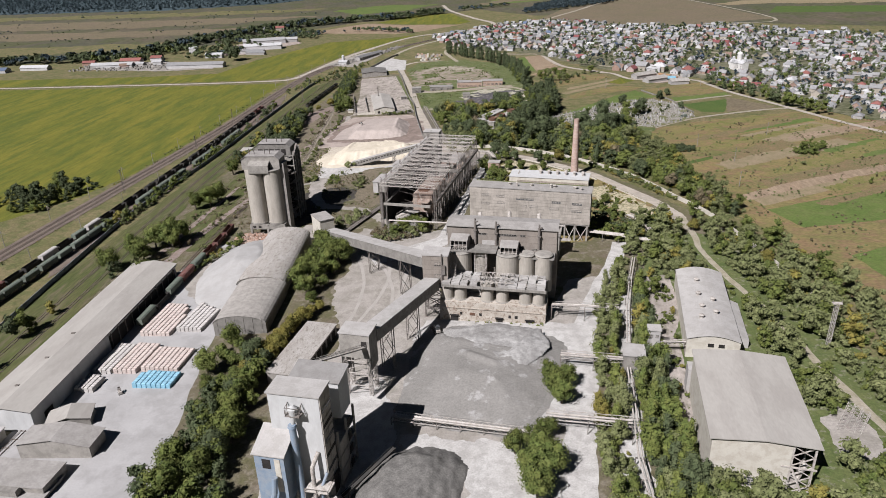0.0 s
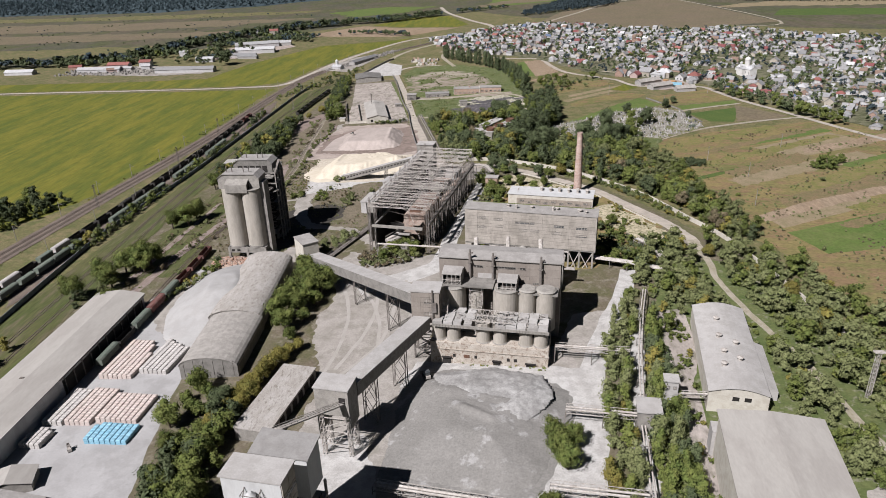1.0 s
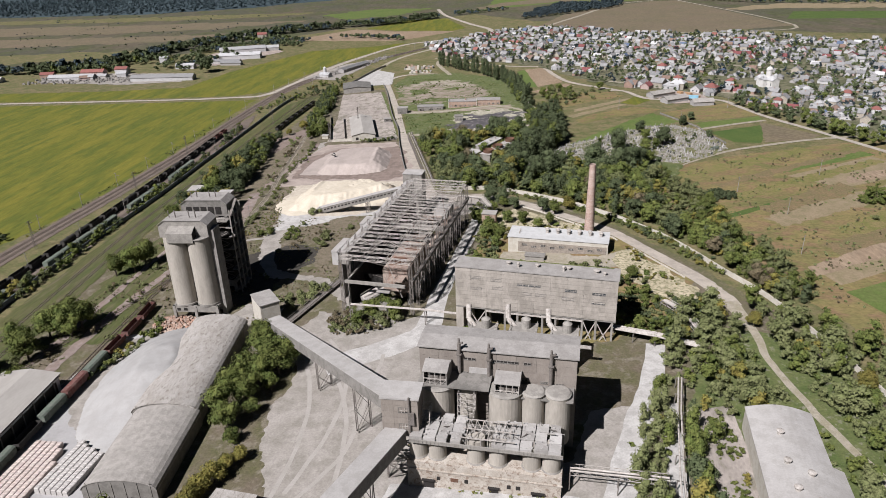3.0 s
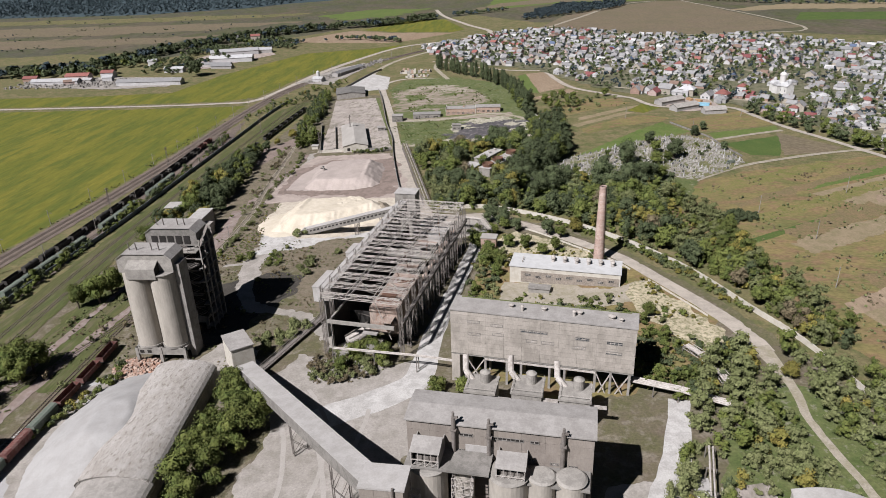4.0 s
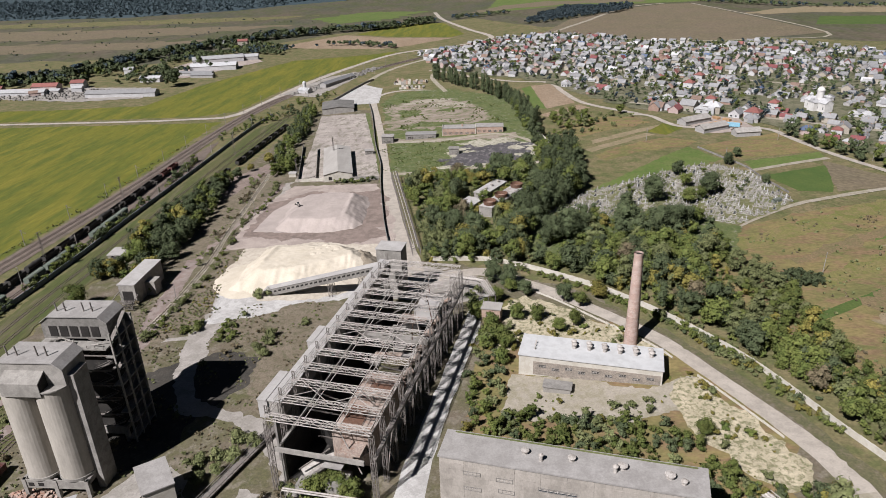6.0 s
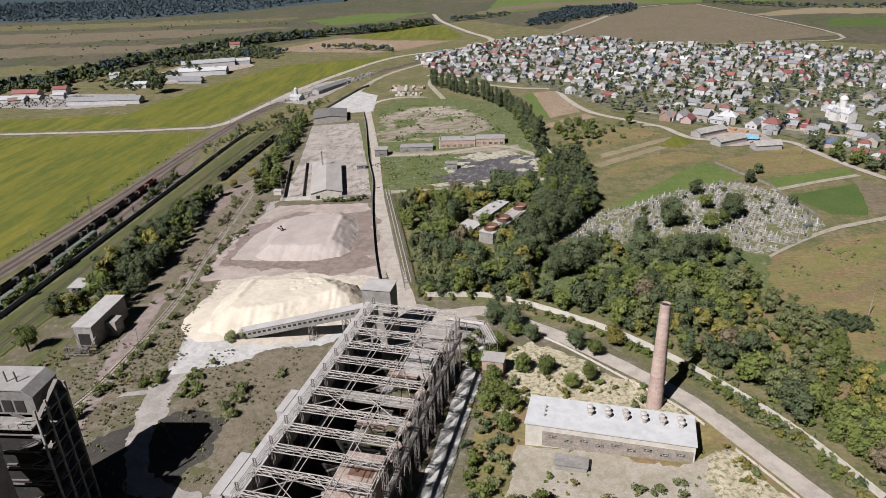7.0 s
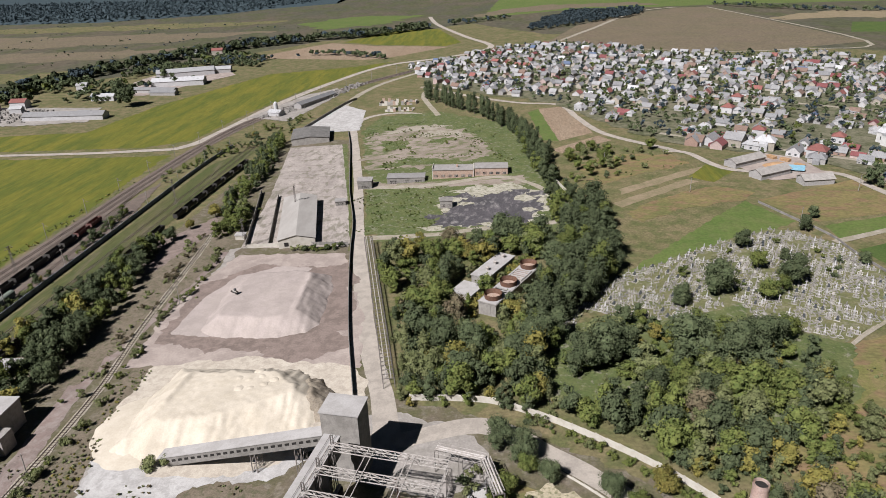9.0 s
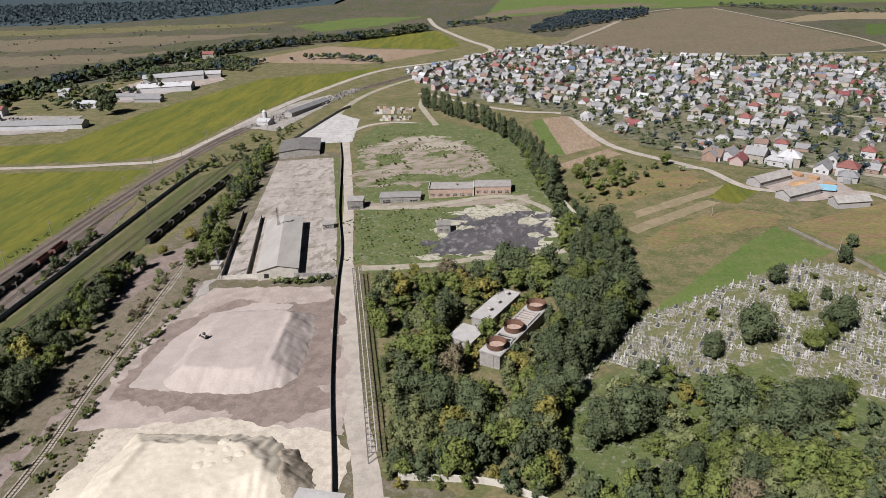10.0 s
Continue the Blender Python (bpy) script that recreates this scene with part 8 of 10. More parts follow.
r = random.Random(11)
PROTO = []
for w, l, h, rise, hip, wall, roof, porch in ((9, 11, 3.6, 3.2, True, 0, 1, True), (8.5, 12, 3.4, 3.4, False, 0, 0, False), (10, 12, 5.6, 3.6, False, 1, 2, False), (9, 10, 3.4, 3.0, True, 2, 0, True), (8, 13, 3.2, 3.0, False, 4, 4, True),
                                               (10, 11, 5.8, 3.4, True, 0, 3, False), (9, 12, 3.6, 3.6, False, 3, 2, False), (7, 11, 2.8, 2.4, False, 2, 1, False), (6, 9, 2.6, 2.0, False, 2, 0, False), (11, 13, 6.0, 3.6, True, 1, 7, True),
                                               (9, 11, 3.4, 3.4, False, 0, 5, False), (8, 10, 3.2, 3.0, True, 4, 6, False), (9, 14, 3.6, 3.0, False, 0, 2, True), (7, 8, 2.6, 2.2, True, 3, 1, False)):
    PROTO.append(house(w, l, h, rise, hip, wall, roof, porch))
WEIGHT = [9, 12, 7, 10, 4, 2.5, 6, 10, 13, 2, 3, 1, 9, 8]
VILLAGE = [(-122, 1185), (-80, 1062), (-30, 1000), (40, 935), (60, 890), (80, 842), (112, 785), (150, 770), (196, 735), (222, 690), (240, 640), (275, 560), (330, 500), (480, 700), (620, 900), (560, 1010), (420, 1070), (350, 1160), (214, 1165), (150, 1220), (63, 1290), (10, 1290), (-60, 1230)]
VILLAGE_TREES = []
spots = []
ang = radians(-33)
co, si = math.cos(ang), math.sin(ang)
cx, cy = 200, 900
for i in range(-58, 59):
    for j in range(-48, 49):
        u = i * 12.6 + (6 if j % 2 else 0) + r.uniform(-3.2, 3.2)
        v = j * 15.0 + r.uniform(-3.4, 3.4) + (4 if j % 3 == 0 else 0)
        x, y = cx + u * co - v * si, cy + u * si + v * co
        if not inside(x, y, VILLAGE) or (abs(x - 252) < 26 and abs(y - 778) < 26):
            continue
        gap = noise.noise((x / 70, y / 70, 3))
        if gap < -0.36:
            VILLAGE_TREES += [(x + r.uniform(-8, 8), y + r.uniform(-8, 8)) for _ in range(2)]
            continue
        spots.append((x, y))
        for _ in range(2):
            a = r.uniform(0, 6.28)
            VILLAGE_TREES.append((x + 4 + 9 * math.cos(a), y + 4 + 9 * math.sin(a)))
spots.sort(key=lambda p: math.hypot(p[0] - 120, p[1] - 700))
taken, rest = 0, spots[285:]
for k, (x, y) in enumerate(spots[:285]):
    i = r.choices(range(len(PROTO)), WEIGHT)[0]
    yaw = -33 + r.choice((0, 90, 180, 270)) + r.uniform(-7, 7)
    if k < len(PROTO):
        PROTO[k].matrix_world = at(x, y, yaw)
    else:
        copy_thing(PROTO[i], at(x, y, yaw)).scale = [r.uniform(0.58, 0.82)] * 3
far = {}
for x, y in rest:
    roof_i = r.choices(range(8), (11, 8, 10, 1.6, 2.4, 2.4, 0.6, 2))[0]
    w, l, h, rise = r.uniform(4.8, 7.4), r.uniform(6, 9.2), r.choice((2.6, 3.0, 3.4, 5.0)), r.uniform(2.0, 3.0)
    a = radians(-33 + r.choice((0, 90)) + r.uniform(-7, 7))
    c, s = math.cos(a), math.sin(a)

    def T(px, py, pz):
        return (x + px * c - py * s, y + px * s + py * c, H(x) + pz)

    wg = far.setdefault(("w", r.choices(range(5), (8, 4, 4, 1, 2))[0]), Geo())
    wg.hexa([T(0, 0, -1.5), T(w, 0, -1.5), T(w, l, -1.5), T(0, l, -1.5)], [T(0, 0, h), T(w, 0, h), T(w, l, h), T(0, l, h)])
    wg.poly(T(0, 0, h), T(w, 0, h), T(w / 2, 0, h + rise)).poly(T(w, l, h), T(0, l, h), T(w / 2, l, h + rise))
    rg = far.setdefault(("r", roof_i), Geo())
    rg.hexa([T(-0.4, -0.4, h - 0.3), T(w / 2, -0.4, h + rise), T(w / 2, l + 0.4, h + rise), T(-0.4, l + 0.4, h - 0.3)], [T(-0.4, -0.4, h - 0.1), T(w / 2, -0.4, h + rise + 0.2), T(w / 2, l + 0.4, h + rise + 0.2), T(-0.4, l + 0.4, h - 0.1)])
    rg.hexa([T(w + 0.4, -0.4, h - 0.3), T(w / 2, -0.4, h + rise), T(w / 2, l + 0.4, h + rise), T(w + 0.4, l + 0.4, h - 0.3)], [T(w + 0.4, -0.4, h - 0.1), T(w / 2, -0.4, h + rise + 0.2), T(w / 2, l + 0.4, h + rise + 0.2), T(w + 0.4, l + 0.4, h - 0.1)])
village = tagged(new("far_village"), "far houses of the village with grey, pale and red roofs", "village", kind="stuff")
for (kind, i), g in far.items():
    ob = part("far_walls" if kind == "w" else "far_roofs", g, (WALLS if kind == "w" else ROOFS)[i], village)
    tagged(ob, kind="stuff")
region("village_ground", VILLAGE, M_GARDEN, "gardens and yards between the village houses", amp=6, step=10)
for k in (-5, -2, 1, 4, 7):
    pts = []
    for i in range(-14, 15):
        u, v = i * 30, k * 48.6 - 24
        x, y = cx + u * co - v * si, cy + u * si + v * co
        if inside(x, y, VILLAGE):
            pts.append((x, y))
    if len(pts) > 2:
        road("village_road", pts, 5, M_DIRT, "pale village street between gardens", 0.5)

# the church
church = thing("church", at(252, 778, 20) @ Matrix.Scale(0.78, 4), "white church with rounded apses and grey domes", "church")
part("nave", Geo().extrude([(-5, -2), (5, -2), (5, 9), (0, 12.5), (-5, 9)], -14, 14), M_CHURCH, church)
part("transept", Geo().box(-10, 10, -4.5, 4.5, -2, 9), M_CHURCH, church)
part("nave_roof", Geo().extrude([(-5.4, 8.8), (0, 12.6), (5.4, 8.8), (5.4, 9.2), (0, 13.1), (-5.4, 9.2)], -14.4, 14.4), ROOFS[7], church)
part("transept_roof", Geo().hexa([(-10.4, -5, 9), (10.4, -5, 9), (10.4, 5, 9), (-10.4, 5, 9)], [(-10.4, -0.3, 12), (10.4, -0.3, 12), (10.4, 0.3, 12), (-10.4, 0.3, 12)]), ROOFS[7], church)


def dome(g, x, y, z, rad, drum):
    g.cyl((x, y, z), (x, y, z + drum), rad, n=18)
    for i in range(5):
        a, b = math.pi / 2 * i / 5, math.pi / 2 * (i + 1) / 5
        g.cyl((x, y, z + drum + rad * 1.1 * math.sin(a)), (x, y, z + drum + rad * 1.1 * math.sin(b)), rad * 1.12 * math.cos(a), max(0.15, rad * 1.12 * math.cos(b)), n=18)
    g.cyl((x, y, z + drum + rad), (x, y, z + drum + rad * 1.6), rad * 0.15, 0.05, n=8)


for x, y, z, rad, drum in ((0, 0, 11, 3.4, 9), (0, 12, 11, 1.8, 3), (0, -12, 11, 2.0, 4), (-9, 0, 10, 1.6, 2.5), (9, 0, 10, 1.6, 2.5)):
    g = Geo()
    dome(g, x, y, z, rad, drum)
    part("dome", g, M_CHURCH if rad > 3 else ROOFS[7], church)
for i in range(4):
    part("window", Geo().box(-5.06, -4.9, -12 + i * 7, -11 + i * 7, 3, 6), M_GLASS, church)
    part("window", Geo().box(4.9, 5.06, -12 + i * 7, -11 + i * 7, 3, 6), M_GLASS, church)

# saw yard below the village
region("saw_yard", [(136, 742), (150, 708), (186, 716), (182, 752), (165, 762)], M_GREYPAD, "grey yard of a sawmill", amp=0.8)
for x, y, w, l, yaw, roof, label in ((132, 738, 9, 26, -58, M_SLATE, "long grey slate-roofed saw shed"), (140, 716, 9, 24, -60, M_SLATE, "long grey slate-roofed saw shed"), (163, 706, 8, 18, -80, M_SLATE, "low slate-roofed lean-to of the sawmill")):
    gable_shed("saw_shed", at(x, y, yaw), w, l, 3.4, 2.2, WALLS[2], roof, label)
heap("sawdust_heap", 163, 735, 9, 7, 2.4, M_LOGS, "heap of orange sawdust", 20, 0.3, 15, 24, 0.3)
for x, y in ((158, 744), (172, 742), (176, 730), (165, 748)):
    stk = thing("timber_stack", at(x, y, r.uniform(0, 90)), "stack of sawn orange timber", "timber stack", "timber stacks")
    for k in range(5):
        part("board_layer", Geo().box(0.05 * (k % 2), 3.2, 0, 6 - 0.1 * (k % 3), k * 0.4, k * 0.4 + 0.34), M_LOGS, stk)
truck = thing("trailer", at(174, 722, 75), "blue-sided trailer parked in the saw yard", "trailer")
part("box", Geo().box(0, 2.5, 0, 11, 1.2, 3.8), M_BAGB, truck)
part("chassis", Geo().box(0.3, 2.2, 0.3, 10.7, 0.9, 1.2), M_WAGD, truck)
for y in (1.8, 8.2, 9.5):
    part("wheel", Geo().cyl((0.05, y, 0.5), (2.45, y, 0.5), 0.5, n=12), M_WAGD, truck)
car = thing("van", at(146, 566, -60), "dark green van parked beside the dirt road", "van")
part("body", Geo().extrude([(-1.0, 0.5), (1.0, 0.5), (1.0, 1.5), (0.8, 2.2), (-0.8, 2.2), (-1.0, 1.5)], -2.5, 2.5), M_WAGG, car)
part("bonnet", Geo().box(-0.95, 0.95, -3.4, -2.5, 0.5, 1.4), M_WAGG, car)
part("windscreen", Geo().box(-0.8, 0.8, -2.56, -2.5, 1.45, 2.1), M_GLASS, car)
for x in (-0.95, 0.95):
    for y in (-2.4, 1.6):
        part("wheel", Geo().cyl((x - 0.12, y, 0.38), (x + 0.12, y, 0.38), 0.38, n=12), M_WAGD, car)

# ---- farms and depots beyond the railway ----
for x, y, w, l, h, yaw, wall, roof, label in (
    (-470, 945, 80, 14, 4.5, 3, 0, ROOFS[2], "long white farm barn with a grey roof"), (-450, 1035, 26, 10, 5, 0, 0, ROOFS[7], "low barn with a bright white roof"), (-445, 1160, 70, 26, 6, 22, 0, ROOFS[1], "broad pale depot hall among trees"),
    (-420, 1105, 60, 22, 6, 12, 0, ROOFS[7], "broad white depot hall among trees"), (-430, 1075, 60, 9, 4, -6, 2, ROOFS[0], "long low grey depot shed"), (-560, 985, 30, 14, 6, 5, 4, ROOFS[3], "farmhouse with a red roof"), (-520, 1000, 16, 12, 7, 5, 0, ROOFS[3], "farmhouse with a red roof"),
    (-760, 930, 60, 14, 4, 2, 0, ROOFS[6], "far white farm barn with blue roof"), (-590, 960, 60, 12, 4, 3, 0, ROOFS[1], "far long pale farm barn"), (-470, 1330, 14, 12, 8, 10, 0, ROOFS[0], "far white house among trees"), (-440, 1350, 16, 12, 7, 10, 1, ROOFS[3], "far house with a red roof"),
    (-210, 985, 9, 60, 4.2, -22, 2, ROOFS[0], "long white goods shed beside the railway"), (-224, 954, 13, 9, 3.6, -20, 0, ROOFS[7], "low white goods shed beside the railway"),
    (-690, 950, 40, 12, 4, 2, 0, ROOFS[7], "far white barn beside fields"), (-395, 1190, 40, 14, 5, 12, 2, ROOFS[1], "pale depot shed beside the hall"),
    (-548, 958, 16, 9, 3.5, 20, 4, ROOFS[5], "small brown-roofed shed in the farm yard"), (-528, 972, 14, 8, 4, -10, 2, ROOFS[1], "small pale shed in the farm yard"), (-506, 978, 12, 8, 5, 8, 0, ROOFS[7], "small white shed in the farm yard"), (-575, 968, 20, 9, 4, 12, 4, ROOFS[5], "pinkish shed with a brown roof"),
    (-618, 985, 18, 10, 4, 8, 3, ROOFS[3], "small brick shed with a red roof"), (-425, 965, 12, 7, 3.5, 4, 2, ROOFS[2], "small grey shed behind the farm barn"), (-500, 1090, 12, 10, 7, 8, 0, ROOFS[1], "white two-storey house among depot trees"), (-395, 1060, 30, 8, 3.5, -4, 2, ROOFS[0], "low grey shed beside the depot"),
):
    long_x = w > l
    gable_shed("barn" if x < -300 else "goods_shed", at(x, y + (l if long_x else 0), yaw - (90 if long_x else 0)), min(w, l), max(w, l), h, min(3, 0.24 * min(w, l)), WALLS[wall], roof, label, "barn" if x < -300 else "shed")
tow = thing("cement_silo", at(-222, 965), "white batching silo beside the goods shed", "silo")
part("silo", Geo().cyl((0, 0, 4), (0, 0, 10), 2, n=16).cyl((0, 0, 10), (0, 0, 11.5), 2, 0.3, n=16).cyl((0, 0, 1), (0, 0, 4), 0.5, 2, n=16), M_WHITEP, tow)
part("legs", Geo().beam((-1.6, -1.6, -1), (-1.6, -1.6, 5), 0.3).beam((1.6, -1.6, -1), (1.6, -1.6, 5), 0.3).beam((1.6, 1.6, -1), (1.6, 1.6, 5), 0.3).beam((-1.6, 1.6, -1), (-1.6, 1.6, 5), 0.3), M_STEEL, tow)
region("depot_yard", [(-600, 950), (-560, 1010), (-420, 1000), (-400, 940), (-470, 925)], M_DUST, "pale farm yard", amp=3, step=6)
region("depot_yard", [(-460, 1060), (-450, 1180), (-380, 1240), (-340, 1180), (-400, 1060)], M_GREYPAD, "pale depot yard", amp=3, step=6)
region("depot_yard", [(-244, 948), (-214, 1050), (-186, 1080), (-176, 1040), (-200, 930)], M_DUST, "pale goods yard beside the railway", amp=1.5, step=5)
clut = Geo()
for i in range(640):
    if i < 400:
        x, y = r.uniform(-610, -466), r.uniform(936, 990)
    else:
        k = r.random()
        x, y = -228 + 66 * k + r.uniform(-9, 9), 946 + 150 * k
    s, t, h = r.uniform(0.8, 3), r.uniform(0.8, 3), r.uniform(0.6, 2.4)
    clut.box(x, x + s, y, y + t, H(x) - 0.5, H(x) + h)
tagged(link_mesh("stone_blocks", clut, M_STONE), "scattered stacks of pale stone and building goods", "goods", kind="stuff")

# ---- cemetery ----
CEM = [(10, 543), (17, 553), (27, 568), (39, 584), (52, 593), (68, 602), (88, 616), (108, 626), (126, 636), (134, 632), (148, 617), (152, 600), (155, 568), (140, 552), (114, 533), (105, 538), (97, 543), (88, 551), (90, 563), (61, 549), (41, 557), (28, 560), (20, 546)]
region("rough_grass", [(8, 500), (6, 530), (20, 548), (41, 560), (61, 552), (90, 566), (104, 542), (116, 532), (108, 505), (90, 484), (50, 488)], M_GREENPLOT, "rough green grass below the cemetery", "grass", 2.5)
region("cemetery_ground", CEM, M_GRAVES, "grassy cemetery ground", "cemetery", 1.5, 3)


def grave(kind):
    root = thing("grave", Matrix(), "", "grave", "graves of the cemetery")
    g = Geo().box(-1.05, 1.05, -1.3, -1.12, -0.2, 0.3).box(-1.05, 1.05, 1.12, 1.3, -0.2, 0.3).box(-1.05, -0.87, -1.12, 1.12, -0.2, 0.3).box(0.87, 1.05, -1.12, 1.12, -0.2, 0.3).box(-0.4, 0.4, -0.8, 0.6, -0.1, 0.2)
    part("kerb", g, M_STONE, root)
    if kind == 0:
        tagged(root, "grave with a pale stone kerb and upright headstone")
        part("headstone", Geo().hexa([(-0.42, 0.75, 0), (0.42, 0.75, 0), (0.42, 0.95, 0), (-0.42, 0.95, 0)], [(-0.36, 0.78, 1.25), (0.36, 0.78, 1.25), (0.36, 0.92, 1.25), (-0.36, 0.92, 1.25)]), M_STONE, root)
    elif kind == 1:
        tagged(root, "grave with a white cross on a plinth")
        part("cross", Geo().box(-0.3, 0.3, 0.6, 1.0, 0, 0.6).box(-0.1, 0.1, 0.72, 0.88, 0.6, 2.3).box(-0.5, 0.5, 0.72, 0.88, 1.6, 1.8), WALLS[0], root)
    elif kind == 2:
        tagged(root, "grave with a slender white obelisk")
        part("obelisk", Geo().hexa([(-0.35, 0.5, 0), (0.35, 0.5, 0), (0.35, 1.0, 0), (-0.35, 1.0, 0)], [(-0.1, 0.68, 2.4), (0.1, 0.68, 2.4), (0.1, 0.84, 2.4), (-0.1, 0.84, 2.4)]), WALLS[0], root)
    else:
        tagged(root, "grave with a dark polished slab")
        part("slab", Geo().box(-0.48, 0.48, -0.9, 0.6, 0.05, 0.3).box(-0.4, 0.4, 0.7, 0.86, 0, 1.1), M_GLASS, root)
    return root


gp = [grave(k) for k in range(4)]
LIFT = 0.02 + 0.0015 * LIFTS["n"]
plots = []
base = radians(-28)
cb, sb = math.cos(base), math.sin(base)
for i in range(-60, 61):
    for j in range(-40, 41):
        u, v = i * 2.5 + r.uniform(-0.3, 0.3) + 1.2 * noise.noise((j / 6, i / 12, 5)), j * 3.3 + r.uniform(-0.25, 0.25) + 1.6 * noise.noise((i / 14, j / 8, 2))
        x, y = 92 + u * cb - v * sb, 585 + u * sb + v * cb
        if inside(x, y, CEM) and noise.noise((x / 9, y / 9, 4)) > -0.3 and math.hypot(x - 82, y - 570) > 5:
            plots.append((x, y))
r.shuffle(plots)
for k, (x, y) in enumerate(plots[:290]):
    m = pose(x, y, H(x) + LIFT, 0, 0, -28 + r.uniform(-5, 5))
    if k < 4:
        gp[k].matrix_world = m
    else:
        copy_thing(gp[r.choices(range(4), (6, 4, 3, 3))[0]], m)
gs = Geo()
for x, y in plots[290:2600]:
    z, s = H(x) + LIFT, r.uniform(0.85, 1.15)
    a, b = 1.0 * s, 1.2 * s
    if r.random() < 0.6:
        gs.box(x - a, x + a, y - b, y - b + 0.2, z - 0.2, z + 0.3).box(x - a, x + a, y + b - 0.2, y + b, z - 0.2, z + 0.3).box(x - a, x - a + 0.2, y - b, y + b, z - 0.2, z + 0.28).box(x + a - 0.2, x + a, y - b, y + b, z - 0.2, z + 0.28)
    if r.random() < 0.4:
        gs.box(x - 0.4, x + 0.4, y - 0.8, y + 0.5, z - 0.1, z + 0.2)
    k = r.random()
    hh = 1.2 if k < 0.6 else 1.9
    ww = 0.38 if k < 0.5 else 0.2
    gs.hexa([(x - ww, y + 0.6, z), (x + ww, y + 0.6, z), (x + ww, y + 0.9, z), (x - ww, y + 0.9, z)], [(x - ww * 0.6, y + 0.66, z + hh), (x + ww * 0.6, y + 0.66, z + hh), (x + ww * 0.6, y + 0.84, z + hh), (x - ww * 0.6, y + 0.84, z + hh)])
tagged(link_mesh("grave_rows", gs, M_STONE), "dense rows of pale graves and headstones", "graves", kind="stuff")


# ---- trees ----
def crown(seed, height, radius, lobes, leaves, leaf, column=False, base=0.28):
    """Leaf clusters on the surface of a lumpy crown: triangles as arrays of vertices."""
    q = np.random.RandomState(seed)
    c = []
    for i in range(lobes):
        if column:
            h = height * (base + (1 - base) * (i + 0.5) / lobes)
            rr = radius * (0.45 + 0.6 * math.sin(math.pi * (0.15 + 0.8 * (i + 0.5) / lobes)))
            c.append((*(q.normal(0, radius * 0.22, 2)), h, rr, height * 0.75 / lobes + rr * 0.35))
        else:
            a, d = q.uniform(0, 2 * math.pi), radius * math.sqrt(q.uniform(0, 0.42))
            k = 1 - (d / radius) ** 2
            h = height * (base + (0.88 - base) * q.uniform(0.25, 1) * (0.45 + 0.55 * k))
            rr = radius * q.uniform(0.34, 0.52)
            c.append((d * math.cos(a), d * math.sin(a), h, rr, rr * q.uniform(0.75, 1.05)))
    c = np.array(c)
    pick = q.randint(0, lobes, leaves)
    n = q.normal(size=(leaves, 3))
    n[:, 2] = np.abs(n[:, 2]) * 0.9 - 0.25
    n /= np.linalg.norm(n, axis=1)[:, None]
    jitter = q.uniform(0.7, 1.3, leaves)
    p = c[pick, :3] + n * np.stack([c[pick, 3], c[pick, 3], c[pick, 4]], 1) * jitter[:, None]
    mid = np.array([0, 0, height * 0.42])
    out = (p - mid) / np.array([radius, radius, height * 0.5])
    nn = n * 0.9 + out * 0.6 + q.normal(0, 0.55, (leaves, 3))
    nn /= np.linalg.norm(nn, axis=1)[:, None]
    t = np.cross(nn, q.normal(size=(leaves, 3)))
    t /= np.linalg.norm(t, axis=1)[:, None]
    b = np.cross(nn, t)
    s = leaf * q.uniform(0.7, 1.45, leaves)[:, None]
    bend = nn * s * 0.3
    v = np.stack([p - t * s - b * s * 0.6 - bend, p + t * s * 0.95 - b * s * 0.5, p + b * s * 1.05 - bend * q.uniform(0, 1.5, leaves)[:, None]], 1)
    # leafy inner masses so that the crown is not see-through
    core, sides = [], 6 if leaves > 60 else 4
    for x, y, z, rr, rz in c:
        turn = q.uniform(0, 1)
        rings = []
        for level, wide in ((-0.66, 0.4), (0.0, 0.68), (0.52, 0.46)):
            rings.append([(x + rr * wide * math.cos(a) * e, y + rr * wide * math.sin(a) * e, z + rz * level * e) for a, e in ((turn + 2 * math.pi * i / sides, q.uniform(0.8, 1.12)) for i in range(sides))])
        top = (x, y, z + rz * 0.72)
        for i in range(sides):
            j = (i + 1) % sides
            for lo, hi in zip(rings, rings[1:]):
                core += [[lo[i], lo[j], hi[j]], [lo[i], hi[j], hi[i]]]
            core.append([rings[2][i], rings[2][j], top])
    return np.concatenate([v, np.array(core)], 0)


def leaf_mesh(name, tris, material):
    me = bpy.data.meshes.new(name)
    n = len(tris)
    me.vertices.add(n * 3)
    me.vertices.foreach_set("co", tris.reshape(-1).astype(np.float32))
    me.loops.add(n * 3)
    me.loops.foreach_set("vertex_index", np.arange(n * 3, dtype=np.int32))
    me.polygons.add(n)
    me.polygons.foreach_set("loop_start", np.arange(n, dtype=np.int32) * 3)
    me.materials.append(material)
    me.update(calc_edges=True)
    return me


